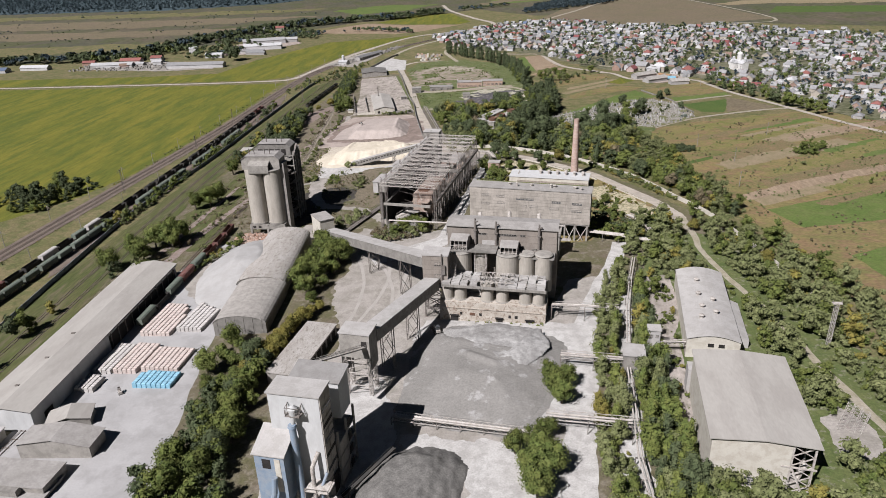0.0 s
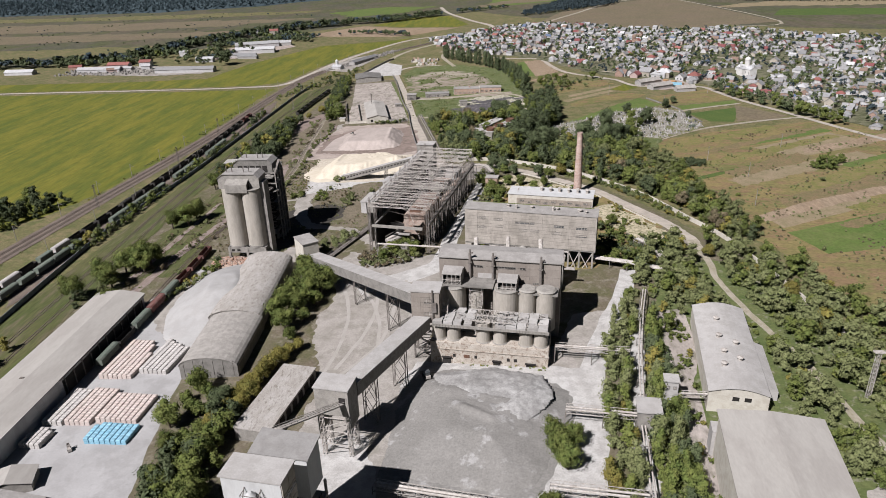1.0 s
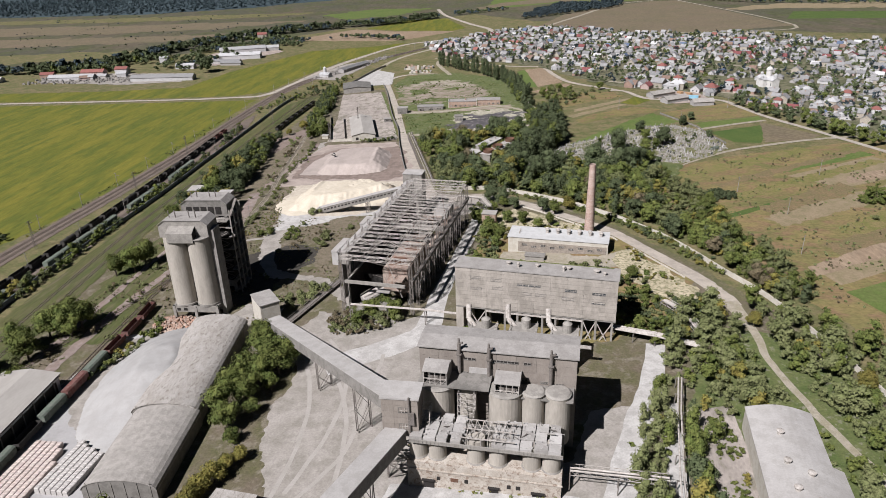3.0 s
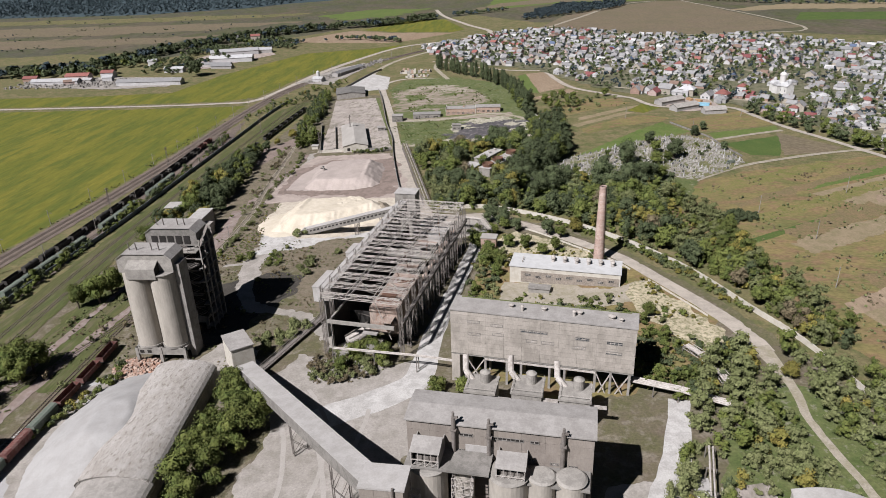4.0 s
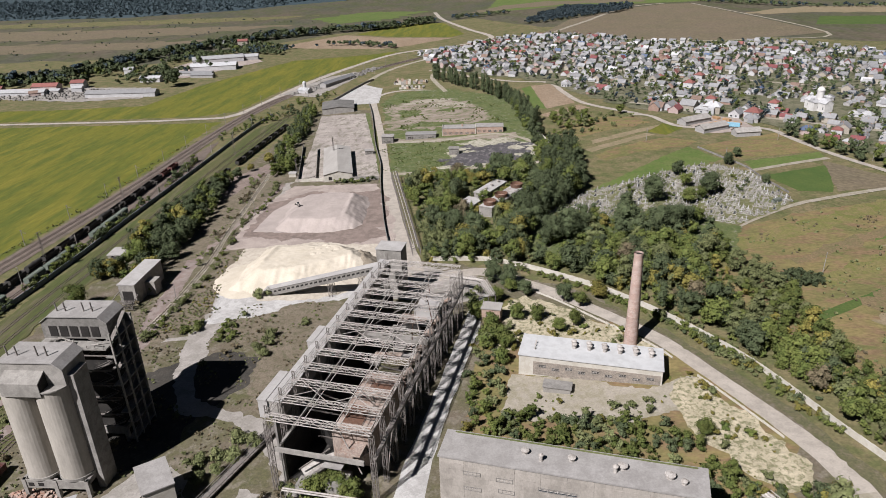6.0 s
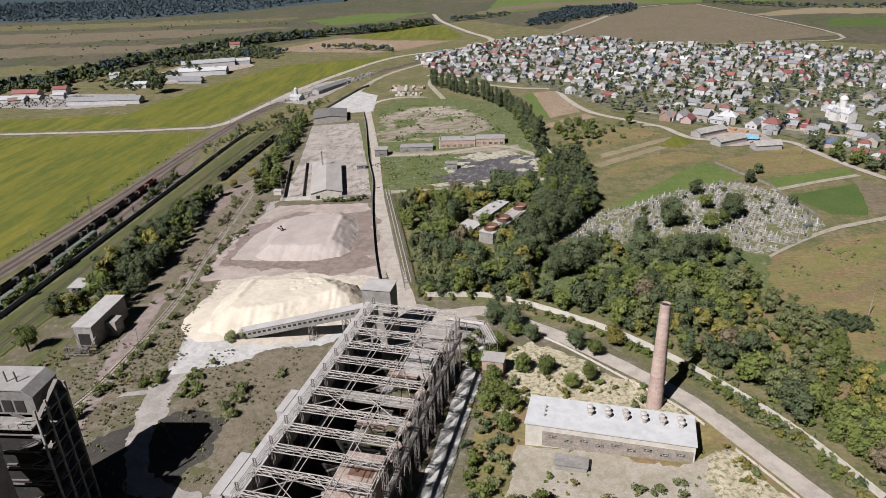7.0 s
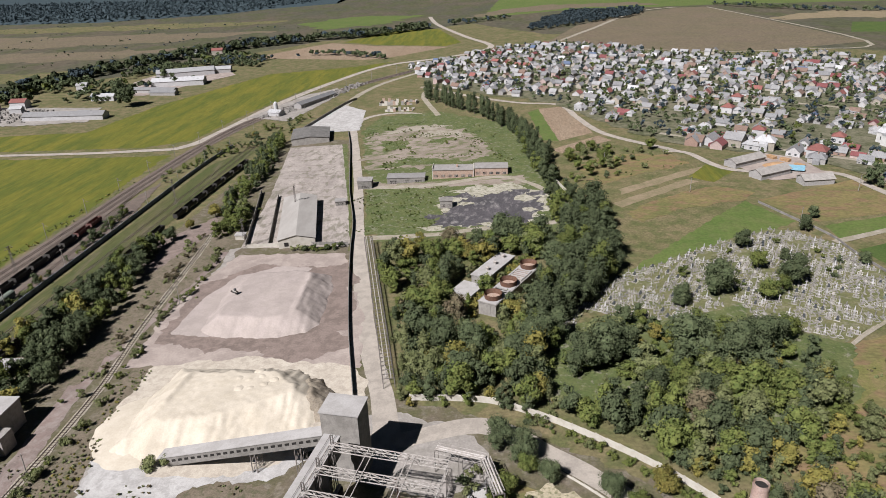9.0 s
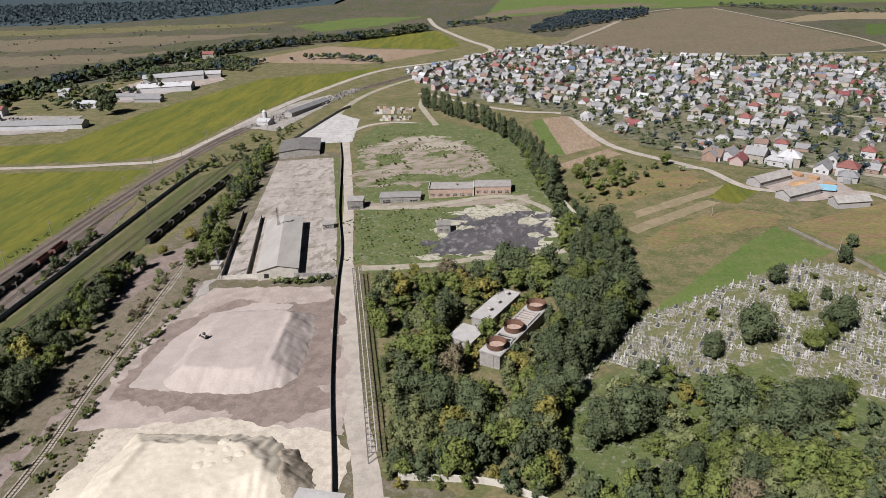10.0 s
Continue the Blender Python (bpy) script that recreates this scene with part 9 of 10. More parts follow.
def tree(seed, height, radius, material, label, column=False, lobes=18, leaves=2300, leaf=0.23, base=0.2, name="tree"):
    root = thing(name, Matrix(), label, "tree" if name == "tree" else "bush", "")
    k = new("crown", leaf_mesh("crown", crown(seed, height, radius, lobes, leaves, leaf, column, base), material))
    k.parent = root
    q = random.Random(seed)
    g = Geo().cyl((0, 0, -0.6), (0.1, 0.1, height * 0.45), 0.035 * height, 0.02 * height, n=7)
    for i in range(5):
        a = q.uniform(0, 6.28)
        z = height * q.uniform(0.2, 0.42)
        g.cyl((0.05, 0.05, z), (radius * 0.6 * math.cos(a), radius * 0.6 * math.sin(a), z + height * 0.25), 0.014 * height, 0.005 * height, n=5)
    part("trunk", g, M_BARK, root)
    return root


BROAD = [tree(s, 11, 4.6, M_LEAF, "broad green deciduous tree with an uneven crown") for s in (1, 2, 3)]
DARK = [tree(s, 13, 5.2, M_LEAFD, "dense dark green tree with a full crown", lobes=24, leaves=2900, leaf=0.235, base=0.1) for s in (4, 5)]
YELLOW = [tree(s, 8, 3.8, M_LEAFY, "yellowing bushy tree with a ragged crown") for s in (6, 7)]
POPLAR = [tree(s, 19, 2.6, M_LEAFD, "tall narrow dark poplar in a row", True, 9, 850, 0.4, 0.08) for s in (8, 9)]
BUSH = [tree(s, 4.2, 2.6, M_LEAFG, "dusty grey-green bush on rubble ground", lobes=9, leaves=650, leaf=0.24, base=0.05, name="bush") for s in (10, 11)]
GREENB = [tree(s, 6.5, 3.2, M_LEAF, "green leafy young tree beside the lane", lobes=11, leaves=950, leaf=0.28, base=0.1) for s in (12, 13)]
WILLOW = [tree(14, 9, 4.6, M_LEAFY, "drooping yellow-green willow with hanging branches", lobes=14, leaves=1600, leaf=0.32, base=0.05)]
used_tree = set()
tr = random.Random(21)


def plant(kinds, x, y, scale=1.0):
    src = tr.choice(kinds)
    k = scale * tr.uniform(0.85, 1.18)
    m = at(x, y, tr.uniform(0, 360))
    if src.name in used_tree:
        ob = copy_thing(src, m)
    else:
        used_tree.add(src.name)
        ob = src
        ob.matrix_world = m
    ob.scale = (k * tr.uniform(0.9, 1.1), k * tr.uniform(0.9, 1.1), k)


# trees that stand apart
for kinds, spots_, sc in (
    (DARK, ((22, 518), (30, 523), (38, 528), (60, 525), (74, 520), (82, 525), (88, 529), (82, 570), (113, 577)), 1.3),
    (BROAD, ((-190, 345), (-200, 328), (-184, 338), (-196, 398), (-186, 410), (-206, 310), (-180, 299), (-198, 470), (-190, 512), (-194, 338), (-184, 346), (-192, 320), (-188, 402)), 1.3),
    (BROAD, ((99, 564), (107, 571), (104, 591), (52, 508), (96, 536)), 0.85),
    (DARK, ((64.7, 562), (66, 565), (61.7, 503), (44, 505), (140, 633), (104, 613)), 0.75),
    (DARK, ((-17, 529), (0, 520), (8, 534), (4, 526), (14, 540), (-26, 532)), 1.1),
    (DARK, ((-186, 533), (-192, 546), (-180, 552), (-174, 520), (-184, 560), (-190, 580), (-196, 600), (-178, 540), (-186, 612), (-192, 640), (-188, 655)), 0.8),
    (WILLOW, ((-201, 506), (-196, 502), (-204, 500), (-198, 600), (38, 462), (62, 470), (-20, 612)), 1.0),
    (BROAD, ((-95, 170), (-100, 182), (-93, 186), (-96, 200), (-88, 172), (-92, 156), (-99, 148), (-102, 160)), 1.15),
    (DARK, ((-100, 176), (-90, 164), (-95, 194), (-97, 222)), 0.9),
    (BROAD, ((-96, 330), (-94, 322), (-90, 316), (-86, 310), (-92, 304), (-86, 300), (-94, 294), (-88, 288), (-94, 282), (-90, 274), (-82, 306), (-80, 314)), 1.2),
    (GREENB, ((-98, 334), (-92, 330), (-84, 318), (-82, 296), (-84, 282), (-86, 268)), 1.0),
    (YELLOW, ((-93, 208), (-94, 213), (-94, 219), (-93, 225), (-91, 230), (-90, 235), (-88, 240), (-87, 245), (-85, 250), (-83, 255), (-90, 222), (-96, 211), (-80, 259), (-89, 228)), 0.85),
    (BROAD, ((-112, 212), (-107, 199), (-94, 188), (-94, 196), (-95, 177), (-110, 232), (-88, 178)), 0.95),
    (GREENB, ((-104, 205), (-100, 210), (-112, 226), (-106, 230), (-102, 226), (-98, 204), (-104, 218), (-108, 220), (-100, 218)), 0.9),
    (BUSH, ((-46, 346), (-44, 352), (-48, 338), (-42, 342), (-50, 344)), 1.1),
    (BROAD, ((-52, 345), (-46, 351), (-49, 358), (-58, 340)), 0.62),
    (GREENB, ((-55, 350), (-44, 344), (-50, 352), (-44, 348), (-22, 327), (-13, 326)), 1.0),
    (BROAD, ((9, 167), (14, 172), (18, 196), (12, 162), (20, 190), (16, 202), (8, 158), (4, 166), (14, 156), (10, 148), (22, 200)), 1.0),
    (BUSH, ((-92, 356), (-88, 360), (-84, 366), (-90, 366), (-80, 372), (-86, 374), (-94, 364), (-112, 474), (-108, 475), (-150, 440), (-146, 470), (-150, 425), (-98, 428), (-96, 432), (-94, 424), (-95, 438)), 1.0),
    (BROAD, ((58, 374), (20, 436), (26, 440), (-4, 462), (2, 470), (30, 455)), 0.7),
    (GREENB, ((-12, 448), (-6, 440), (-4, 430), (0, 425), (-2, 415), (-8, 425), (4, 446), (12, 445)), 1.1),
    (DARK, ((-6, 481), (1, 475), (8, 466), (24, 460)), 0.75),
    (DARK, ((150, 650), (142, 640), (150, 596), (118, 600)), 0.55),
    (BROAD, ((95, 775), (60, 755), (48, 772), (56, 780), (40, 760), (66, 768)), 0.85),
    (YELLOW, ((-184, 672), (-176, 690), (70, 480), (96, 330), (118, 290)), 0.9),
):
    for x, y in spots_:
        plant(kinds, x, y, sc)
poplar_line = smooth_line([(-84, 1005), (-50, 945), (-19, 900), (10, 822), (20, 770), (22, 728)])
for i in range(44):
    s = place_on(poplar_line, 4 + i * 7.0)
    if s:
        plant(POPLAR, s[0] + tr.uniform(-3, 3), s[1] + tr.uniform(-2, 2), 0.85)

# ---- woods and thickets ----
LIGHT = {}


def light_crown(kind):
    if kind not in LIGHT:
        spec = {"big": (14.0, 4.8, 13, 722, 0.37, False, 0.06), "tree": (10.5, 3.6, 10, 420, 0.36, False, 0.08), "young": (6.4, 2.3, 6, 202, 0.30, False, 0.02), "tall": (10.0, 2.2, 7, 386, 0.27, True, 0.03), "bush": (3.0, 2.0, 5, 101, 0.28, False, 0.0), "tuft": (0.9, 0.9, 1, 12, 0.34, False, 0.0), "poplar": (17, 3.3, 9, 538, 0.39, True, 0.04), "far": (9, 4.2, 3, 40, 1.2, False, 0.1), "forest": (9, 4.4, 2, 10, 1.8, False, 0.1), "garden": (7.5, 3.0, 3, 26, 0.9, False, 0.1)}[kind]
        LIGHT[kind] = [crown(100 + s * 7 + len(kind), spec[0], spec[1], spec[2], spec[3], spec[4], spec[5], spec[6]) for s in range(4)]
    return LIGHT[kind]


def thicket(name, spots_, kinds, material, label, size=(0.7, 1.25), category="woods"):
    """Many crowns joined into one mass."""
    q = random.Random(len(spots_) + len(label))
    out = []
    for x, y in spots_:
        k = q.choice(kinds)
        v = q.choice(light_crown(k))
        a, s = q.uniform(0, 6.28), q.uniform(*size)
        c, n = math.cos(a) * s, math.sin(a) * s
        w = np.empty_like(v)
        w[..., 0] = v[..., 0] * c - v[..., 1] * n + x
        w[..., 1] = v[..., 0] * n + v[..., 1] * c + y
        w[..., 2] = v[..., 2] * s * q.uniform(0.85, 1.1) + H(x)
        out.append(w)
    if out:
        ob = new(name, leaf_mesh(name, np.concatenate(out, 0), material))
        return tagged(ob, label, category, kind="stuff")


def scatter(poly, gap, seed, avoid=None, hole=-0.9, hs=14.0):
    q = random.Random(seed)
    xs, ys = [p[0] for p in poly], [p[1] for p in poly]
    out = []
    y = min(ys)
    while y < max(ys):
        x = min(xs)
        while x < max(xs):
            px, py = x + q.uniform(-0.5, 0.5) * gap, y + q.uniform(-0.5, 0.5) * gap
            if inside(px, py, poly) and noise.noise((px / hs, py / hs, seed)) > hole and not (avoid and avoid(px, py)):
                out.append((px, py))
            x += gap
        y += gap
    return out


def near_line(points, d):
    line = smooth_line(points, 3)

    def test(x, y):
        for (ax, ay), (bx, by) in zip(line, line[1:]):
            t = ((x - ax) * (bx - ax) + (y - ay) * (by - ay)) / ((bx - ax) ** 2 + (by - ay) ** 2 + 1e-6)
            t = min(max(t, 0), 1)
            if math.hypot(x - ax - t * (bx - ax), y - ay - t * (by - ay)) < d:
                return True
        return False
    return test


def split(name, spots_, label, kinds, mats=None, size=(0.7, 1.25)):
    """Spreads the spots over several leaf colours."""
    mats = mats or ((M_LEAF, 0.46), (M_LEAFD, 0.2), (M_LEAFG, 0.24), (M_LEAFY, 0.1))
    q = random.Random(len(spots_))
    bins = [[] for _ in mats]
    for p in spots_:
        # neighbours tend to be of one kind
        u = min(max(0.5 + 0.75 * noise.noise((p[0] / 16, p[1] / 16, 6)) + q.uniform(-0.3, 0.3), 0.0), 0.999)
        acc = 0.0
        for i, m in enumerate(mats):
            acc += m[1]
            if u < acc or i == len(mats) - 1:
                bins[i].append(p)
                break
    for (m, _), b in zip(mats, bins):
        thicket(name, b, kinds, m, label, size)


road_main = near_line([(-12, 491), (8, 478), (23, 465), (40, 447), (57, 427), (72, 399.5), (83, 378), (90.5, 361), (93, 346), (95, 325), (94, 305), (98, 277), (106, 239), (110, 205), (118, 160)], 4.6)
near_pipes = near_line([(-42, 510), (-48, 536), (-55, 566), (-62, 594), (-71, 632)], 3.2)
pipes_line = near_line([(41, 90), (40, 160), (44, 205), (50, 245), (56, 275), (60, 292)], 2.6)


def blocked(x, y):
    return road_main(x, y) or pipes_line(x, y) or (53 < x < 93 and 148 < y < 276 and x > 52 + (y - 150) * 0.12) or (54 < x < 64 and 170 < y < 285) or (92 < x < 112 and 158 < y < 182)


# behind the white wall
split("woodland", scatter([(-40, 501), (-12, 500), (16, 493), (40, 474), (57, 456), (71, 437), (87, 411), (101, 376), (112, 348), (122, 345), (104, 400), (92, 430), (86, 480), (98, 505), (90, 528), (60, 532), (30, 545), (20, 590), (26, 622), (22, 634), (-70, 634), (-60, 590), (-48, 540), (-43, 512)], 4.2, 3, lambda x, y: (550 < y < 608 and abs(x + 11 - (y - 562) * 0.53) < 8.5) or (586 < y < 616 and abs(x + 14 - (y - 588) * 0.53) < 6) or (-27 < x < -13 and 570 < y < 590) or (x > 13 and y > 540) or blocked(x, y) or near_pipes(x, y) or (x > 12 and y > 499 + 0.12 * (x - 12) and noise.noise((x / 7, y / 7, 2)) > -0.25), -0.5), "mixed woodland beside the works wall", ["tree", "young", "young", "tall", "bush", "big"], ((M_LEAF, 0.42), (M_LEAFD, 0.2), (M_LEAFG, 0.22), (M_LEAFY, 0.135), (M_LEAFB, 0.025)), (0.55, 1.2))
split("poplar_stand", scatter([(2, 529), (17, 549), (30, 565), (46, 597), (48, 640), (47, 670), (27, 650), (21, 612), (15, 577), (6, 551)], 4.3, 4, None, -0.6), "dense stand of tall dark poplars", ["poplar", "poplar", "big"], ((M_LEAFD, 0.75), (M_LEAF, 0.25)), (0.7, 1.05))
split("thicket", scatter([(-17, 556), (-23, 566), (-2, 604), (6, 612), (14, 606), (-6, 566)], 2.6, 18, lambda x, y: 560 < y < 606 and abs(x + 11 - (y - 562) * 0.53) < 5.0, -0.4, 8), "low yellowish bushes beside the cooling cells", ["bush"], ((M_LEAFY, 0.5), (M_LEAF, 0.5)), (0.7, 1.1))
split("woodland", scatter([(-8, 642), (14, 634), (26, 612), (20, 588), (15, 600), (8, 614), (-4, 622)], 4.0, 13, None, -0.6), "dense trees behind the cooling cells", ["tree", "big", "young"], ((M_LEAF, 0.4), (M_LEAFD, 0.4), (M_LEAFG, 0.2)))
split("thicket", scatter([(20, 520), (30, 545), (44, 552), (60, 545), (84, 536), (104, 520), (96, 500), (84, 490), (60, 500)], 3.3, 6, None, -0.35, 9), "bushes and young trees below the cemetery", ["bush", "young", "young", "tree"], ((M_LEAF, 0.5), (M_LEAFD, 0.2), (M_LEAFG, 0.2), (M_LEAFY, 0.1)), (0.6, 1.1))
split("thicket", scatter([(108, 464), (112, 476), (128, 481), (134, 470), (118, 462)], 2.6, 7), "blue-grey bushes on the hillside", ["bush"], ((M_LEAFD, 1.0),), (0.8, 1.3))
split("thicket", scatter([(60, 560), (70, 590), (100, 610), (130, 632), (146, 590), (120, 560)], 7.0, 17, None, 0.12, 10), "bushes between the graves", ["bush", "bush", "young"], ((M_LEAF, 0.6), (M_LEAFD, 0.4)), (0.6, 1.1))
# right of the plant
split("thicket", scatter([(34, 130), (36, 180), (46, 230), (56, 290), (62, 330), (80, 345), (88, 352), (112, 340), (132, 320), (150, 250), (150, 130)], 3.9, 5, blocked, -0.62), "dense green thicket round the sheds", ["young", "bush", "young", "tree", "bush"], ((M_LEAF, 0.36), (M_LEAFG, 0.5), (M_LEAFY, 0.14)), (0.7, 1.25))
split("thicket", scatter([(30, 130), (29, 170), (34, 215), (38, 262), (50, 285), (56, 300), (52, 260), (46, 205), (42, 160), (42, 130)], 2.9, 8, pipes_line, -0.55), "strip of bushes between road and pipes", ["tall", "young", "bush"], ((M_LEAFG, 0.55), (M_LEAF, 0.3), (M_LEAFY, 0.15)), (0.55, 1.0))
split("thicket", scatter([(43, 130), (43, 160), (47, 206), (54, 250), (60, 284), (62, 282), (59, 235), (56, 180), (58, 130)], 3.0, 9, pipes_line, -0.55), "strip of young trees beside the concrete drive", ["tall", "young", "tall"], ((M_LEAF, 0.6), (M_LEAFD, 0.3), (M_LEAFG, 0.1)), (0.55, 1.0))
split("thicket", scatter([(58, 122), (57, 150), (64, 152), (71, 148), (80, 126), (92, 122)], 4.0, 10, None, -0.6), "trees in front of the great hall", ["tree", "young", "big"], ((M_LEAF, 0.4), (M_LEAFG, 0.5), (M_LEAFD, 0.1)), (0.7, 1.1))
split("thicket", scatter([(44, 332), (48, 350), (56, 362), (68, 352), (82, 348), (86, 332), (72, 322), (60, 316)], 3.6, 12, road_main, -0.5), "bushes behind the long hall", ["young", "bush", "young"], ((M_LEAF, 0.5), (M_LEAFD, 0.5)))
split("thicket", scatter([(-14, 345), (-12, 366), (30, 372), (50, 364), (44, 345), (10, 350)], 3.6, 14, None, -0.5), "bushes along the back of the hall", ["young", "bush"], None, (0.6, 1.0))
split("thicket", scatter([(-14, 380), (-16, 470), (-6, 470), (0, 400), (-2, 372)], 4.2, 15, None, -0.1), "bushes along the lane", ["young", "bush"])
# along road walls and heaps
split("thicket", [(x + tr.uniform(-1.5, 1.5), y + tr.uniform(-1, 1)) for x, y in [(-112 + i * 1.6, 633 + (i % 2)) for i in range(16)]], "row of low bushes beside the store", ["bush"])
split("roadside_bushes", scatter([(58, 448), (70, 432), (85, 406), (98, 372), (94, 374), (80, 404), (66, 430)], 2.8, 19), "low bushes along the wall", ["bush"], None, (0.6, 1.1))
# railway side
split("thicket", scatter([(-172, 350), (-176, 440), (-160, 520), (-166, 600), (-172, 680), (-150, 700), (-140, 640), (-140, 560), (-158, 500), (-150, 440), (-160, 350)], 6.0, 23, near_line([(-163, 400), (-153, 447), (-152, 509), (-158, 560), (-162, 610), (-168, 676)], 3.2), 0.28), "dry scrub along the sidings", ["bush", "young", "tuft"], ((M_LEAFG, 0.6), (M_LEAF, 0.4)), (0.5, 1.3))
split("treeline", scatter([(-150, 662), (-156, 704), (-168, 700), (-162, 655)], 3.8, 24, None, -0.5), "bushy trees at the yard's corner", ["young", "tree", "bush"], ((M_LEAF, 0.7), (M_LEAFG, 0.3)), (0.7, 1.1))
split("treeline", scatter([(-176, 690), (-166, 690), (-164, 760), (-182, 860), (-196, 860), (-184, 760)], 4.6, 25, None, -0.35), "dense row of trees beside the concrete yard", ["tree", "young", "tall"], ((M_LEAFD, 0.5), (M_LEAF, 0.5)), (0.6, 1.05))
split("treeline", scatter([(-196, 860), (-182, 880), (-186, 920), (-176, 960), (-200, 940), (-222, 880), (-230, 800), (-222, 800)], 6, 27, None, -0.1), "bushy trees beside the railway bend", ["young", "bush"])
split("trackside_bushes", scatter([(-250, 360), (-242, 360), (-236, 480), (-234, 620), (-240, 700), (-234, 700), (-230, 560), (-231, 360)], 3.0, 29, None, -0.3), "bushes between parked wagons", ["bush", "young"], None, (0.6, 1.2))
split("trackside_bushes", scatter([(-246, 740), (-232, 740), (-226, 860), (-244, 860)], 6, 31, None, 0.0), "bushes beside the railway", ["bush"])
split("field_bushes", scatter([(-380, 392), (-300, 392), (-285, 440), (-300, 452), (-350, 420)], 5, 33, None, -0.25), "clump of dark bushes at the field's edge", ["young", "tree", "bush"], ((M_LEAFD, 0.7), (M_LEAF, 0.3)))
split("near_trees", scatter([(-108, 128), (-108, 160), (-104, 186), (-98, 212), (-88, 214), (-86, 190), (-85, 165), (-74, 128)], 4.6, 35, None, -0.6), "dark trees between yard and mixing tower", ["tree", "young"], ((M_LEAF, 0.6), (M_LEAFD, 0.4)))
split("lane_bushes", scatter([(-70, 335), (-73, 346), (-66, 354), (-54, 356), (-44, 354), (-41, 343), (-52, 333), (-62, 331)], 1.8, 91, None, -0.6), "low grey-green and brown bushes on the dust lane", ["bush", "bush", "tuft"], ((M_LEAFG, 0.55), (M_LEAFB, 0.45)), (0.55, 1.05))
split("siding_bushes", scatter([(-162, 300), (-156, 300), (-142, 345), (-148, 350)], 3.2, 37, None, -0.3), "thin bushes along the wagon siding", ["bush"])
split("warehouse_trees", scatter([(-206, 205), (-200, 290), (-190, 310), (-186, 330), (-206, 330), (-214, 210)], 8, 39, None, 0.0), "trees behind the warehouse", ["young", "tree"])
side_line = [(-159, 402), (-149, 447), (-147, 509), (-152.5, 560), (-152, 580), (-149, 600), (-154, 640)]
split("lane_bushes", scatter([(-137, 447), (-130, 454), (-128, 444), (-134, 440)], 2.0, 92, None, -0.5), "green bushes beside the dusty lane", ["bush"], ((M_LEAF, 0.6), (M_LEAFG, 0.4)), (0.6, 1.1))
split("lane_bushes", scatter([(-118, 452), (-112, 447), (-109, 437), (-117, 433), (-120, 440)], 2.2, 93, None, -0.4), "green bushes beside the dusty lane", ["bush", "tuft"], ((M_LEAF, 0.5), (M_LEAFG, 0.5)), (0.6, 1.1))
split("siding_weeds", scatter(along(smooth_line([(-160, 520), (-163, 560), (-168, 610), (-174, 660)]), 9.0), 1.9, 82, None, 0.0, 7), "dry grass tufts beside the siding", ["tuft", "tuft", "bush"], ((M_LEAFG, 0.6), (M_LEAFB, 0.4)), (0.4, 1.0))
split("siding_bushes", scatter(along(smooth_line(side_line), 4.0), 2.3, 81, None, -0.15, 8), "low grey-green bushes along the siding", ["bush", "bush", "tuft"], ((M_LEAFG, 0.6), (M_LEAF, 0.4)), (0.5, 1.1))
split("dry_weeds", scatter([(-144, 430), (-130, 466), (-138, 496), (-137, 528), (-144, 528), (-144, 470), (-150, 440)], 1.9, 83, None, -0.3, 8), "dry brown weeds beside the sand", ["tuft"], ((M_LEAFB, 0.3), (M_LEAFY, 0.15), (M_LEAFG, 0.55)), (0.6, 1.2))
split("verge_bushes", scatter(along(smooth_line([(0, 494), (15, 485), (37, 467), (53, 450), (67, 432), (82, 408)]), 3.0), 1.9, 85, road_main, -0.45, 8), "green bushes along the foot of the wall", ["bush", "young", "bush"], ((M_LEAF, 0.5), (M_LEAFG, 0.3), (M_LEAFD, 0.2)), (0.45, 0.85))
split("edge_bushes", scatter([(88, 490), (100, 506), (112, 478), (114, 432), (124, 392), (128, 350), (112, 348), (102, 380), (90, 420), (84, 470)], 3.8, 87, road_main, -0.45, 9), "bushes at the edge of the wood", ["young", "bush", "tree"], ((M_LEAFG, 0.45), (M_LEAF, 0.4), (M_LEAFY, 0.15)), (0.6, 1.1))
# hillside and gardens
split("hillside_bushes", scatter([(90, 440), (120, 470), (110, 528), (150, 550), (280, 540), (260, 330), (160, 300), (120, 400)], 13, 41, None, 0.46, 20), "scattered bushes on the dry hillside", ["bush", "bush", "young"], ((M_LEAFG, 0.6), (M_LEAF, 0.4)))
split("thicket", scatter([(193, 462), (208, 482), (219, 476), (206, 455)], 2.8, 44, None, -0.5), "clump of green bushes on the hillside", ["bush", "young"], ((M_LEAF, 0.7), (M_LEAFG, 0.3)), (0.8, 1.2))
split("garden_trees", scatter([(30, 660), (40, 760), (60, 790), (90, 770), (60, 720), (46, 690)], 7, 43, None, 0.05), "scrubby trees below the village", ["young", "tree", "bush"])
split("lot_edge_trees", scatter([(20, 655), (40, 650), (34, 700), (26, 780), (16, 830), (4, 860), (10, 780), (22, 700)], 5.5, 45, None, -0.4), "trees along the lot's edge", ["tree", "young"], ((M_LEAFD, 0.5), (M_LEAF, 0.5)))
split("lot_bushes", scatter([(-94, 765), (-118, 880), (-10, 860), (0, 756)], 9, 47, None, 0.2, 16), "low bushes on the bare lot", ["bush"], ((M_LEAF, 1.0),), (0.5, 0.9))
split("village_trees", [p for p in VILLAGE_TREES if inside(*p, VILLAGE)], "garden trees among the village houses", ["garden"], ((M_LEAFD, 0.65), (M_LEAFHAZE, 0.2), (M_LEAF, 0.15)), (0.5, 1.15))
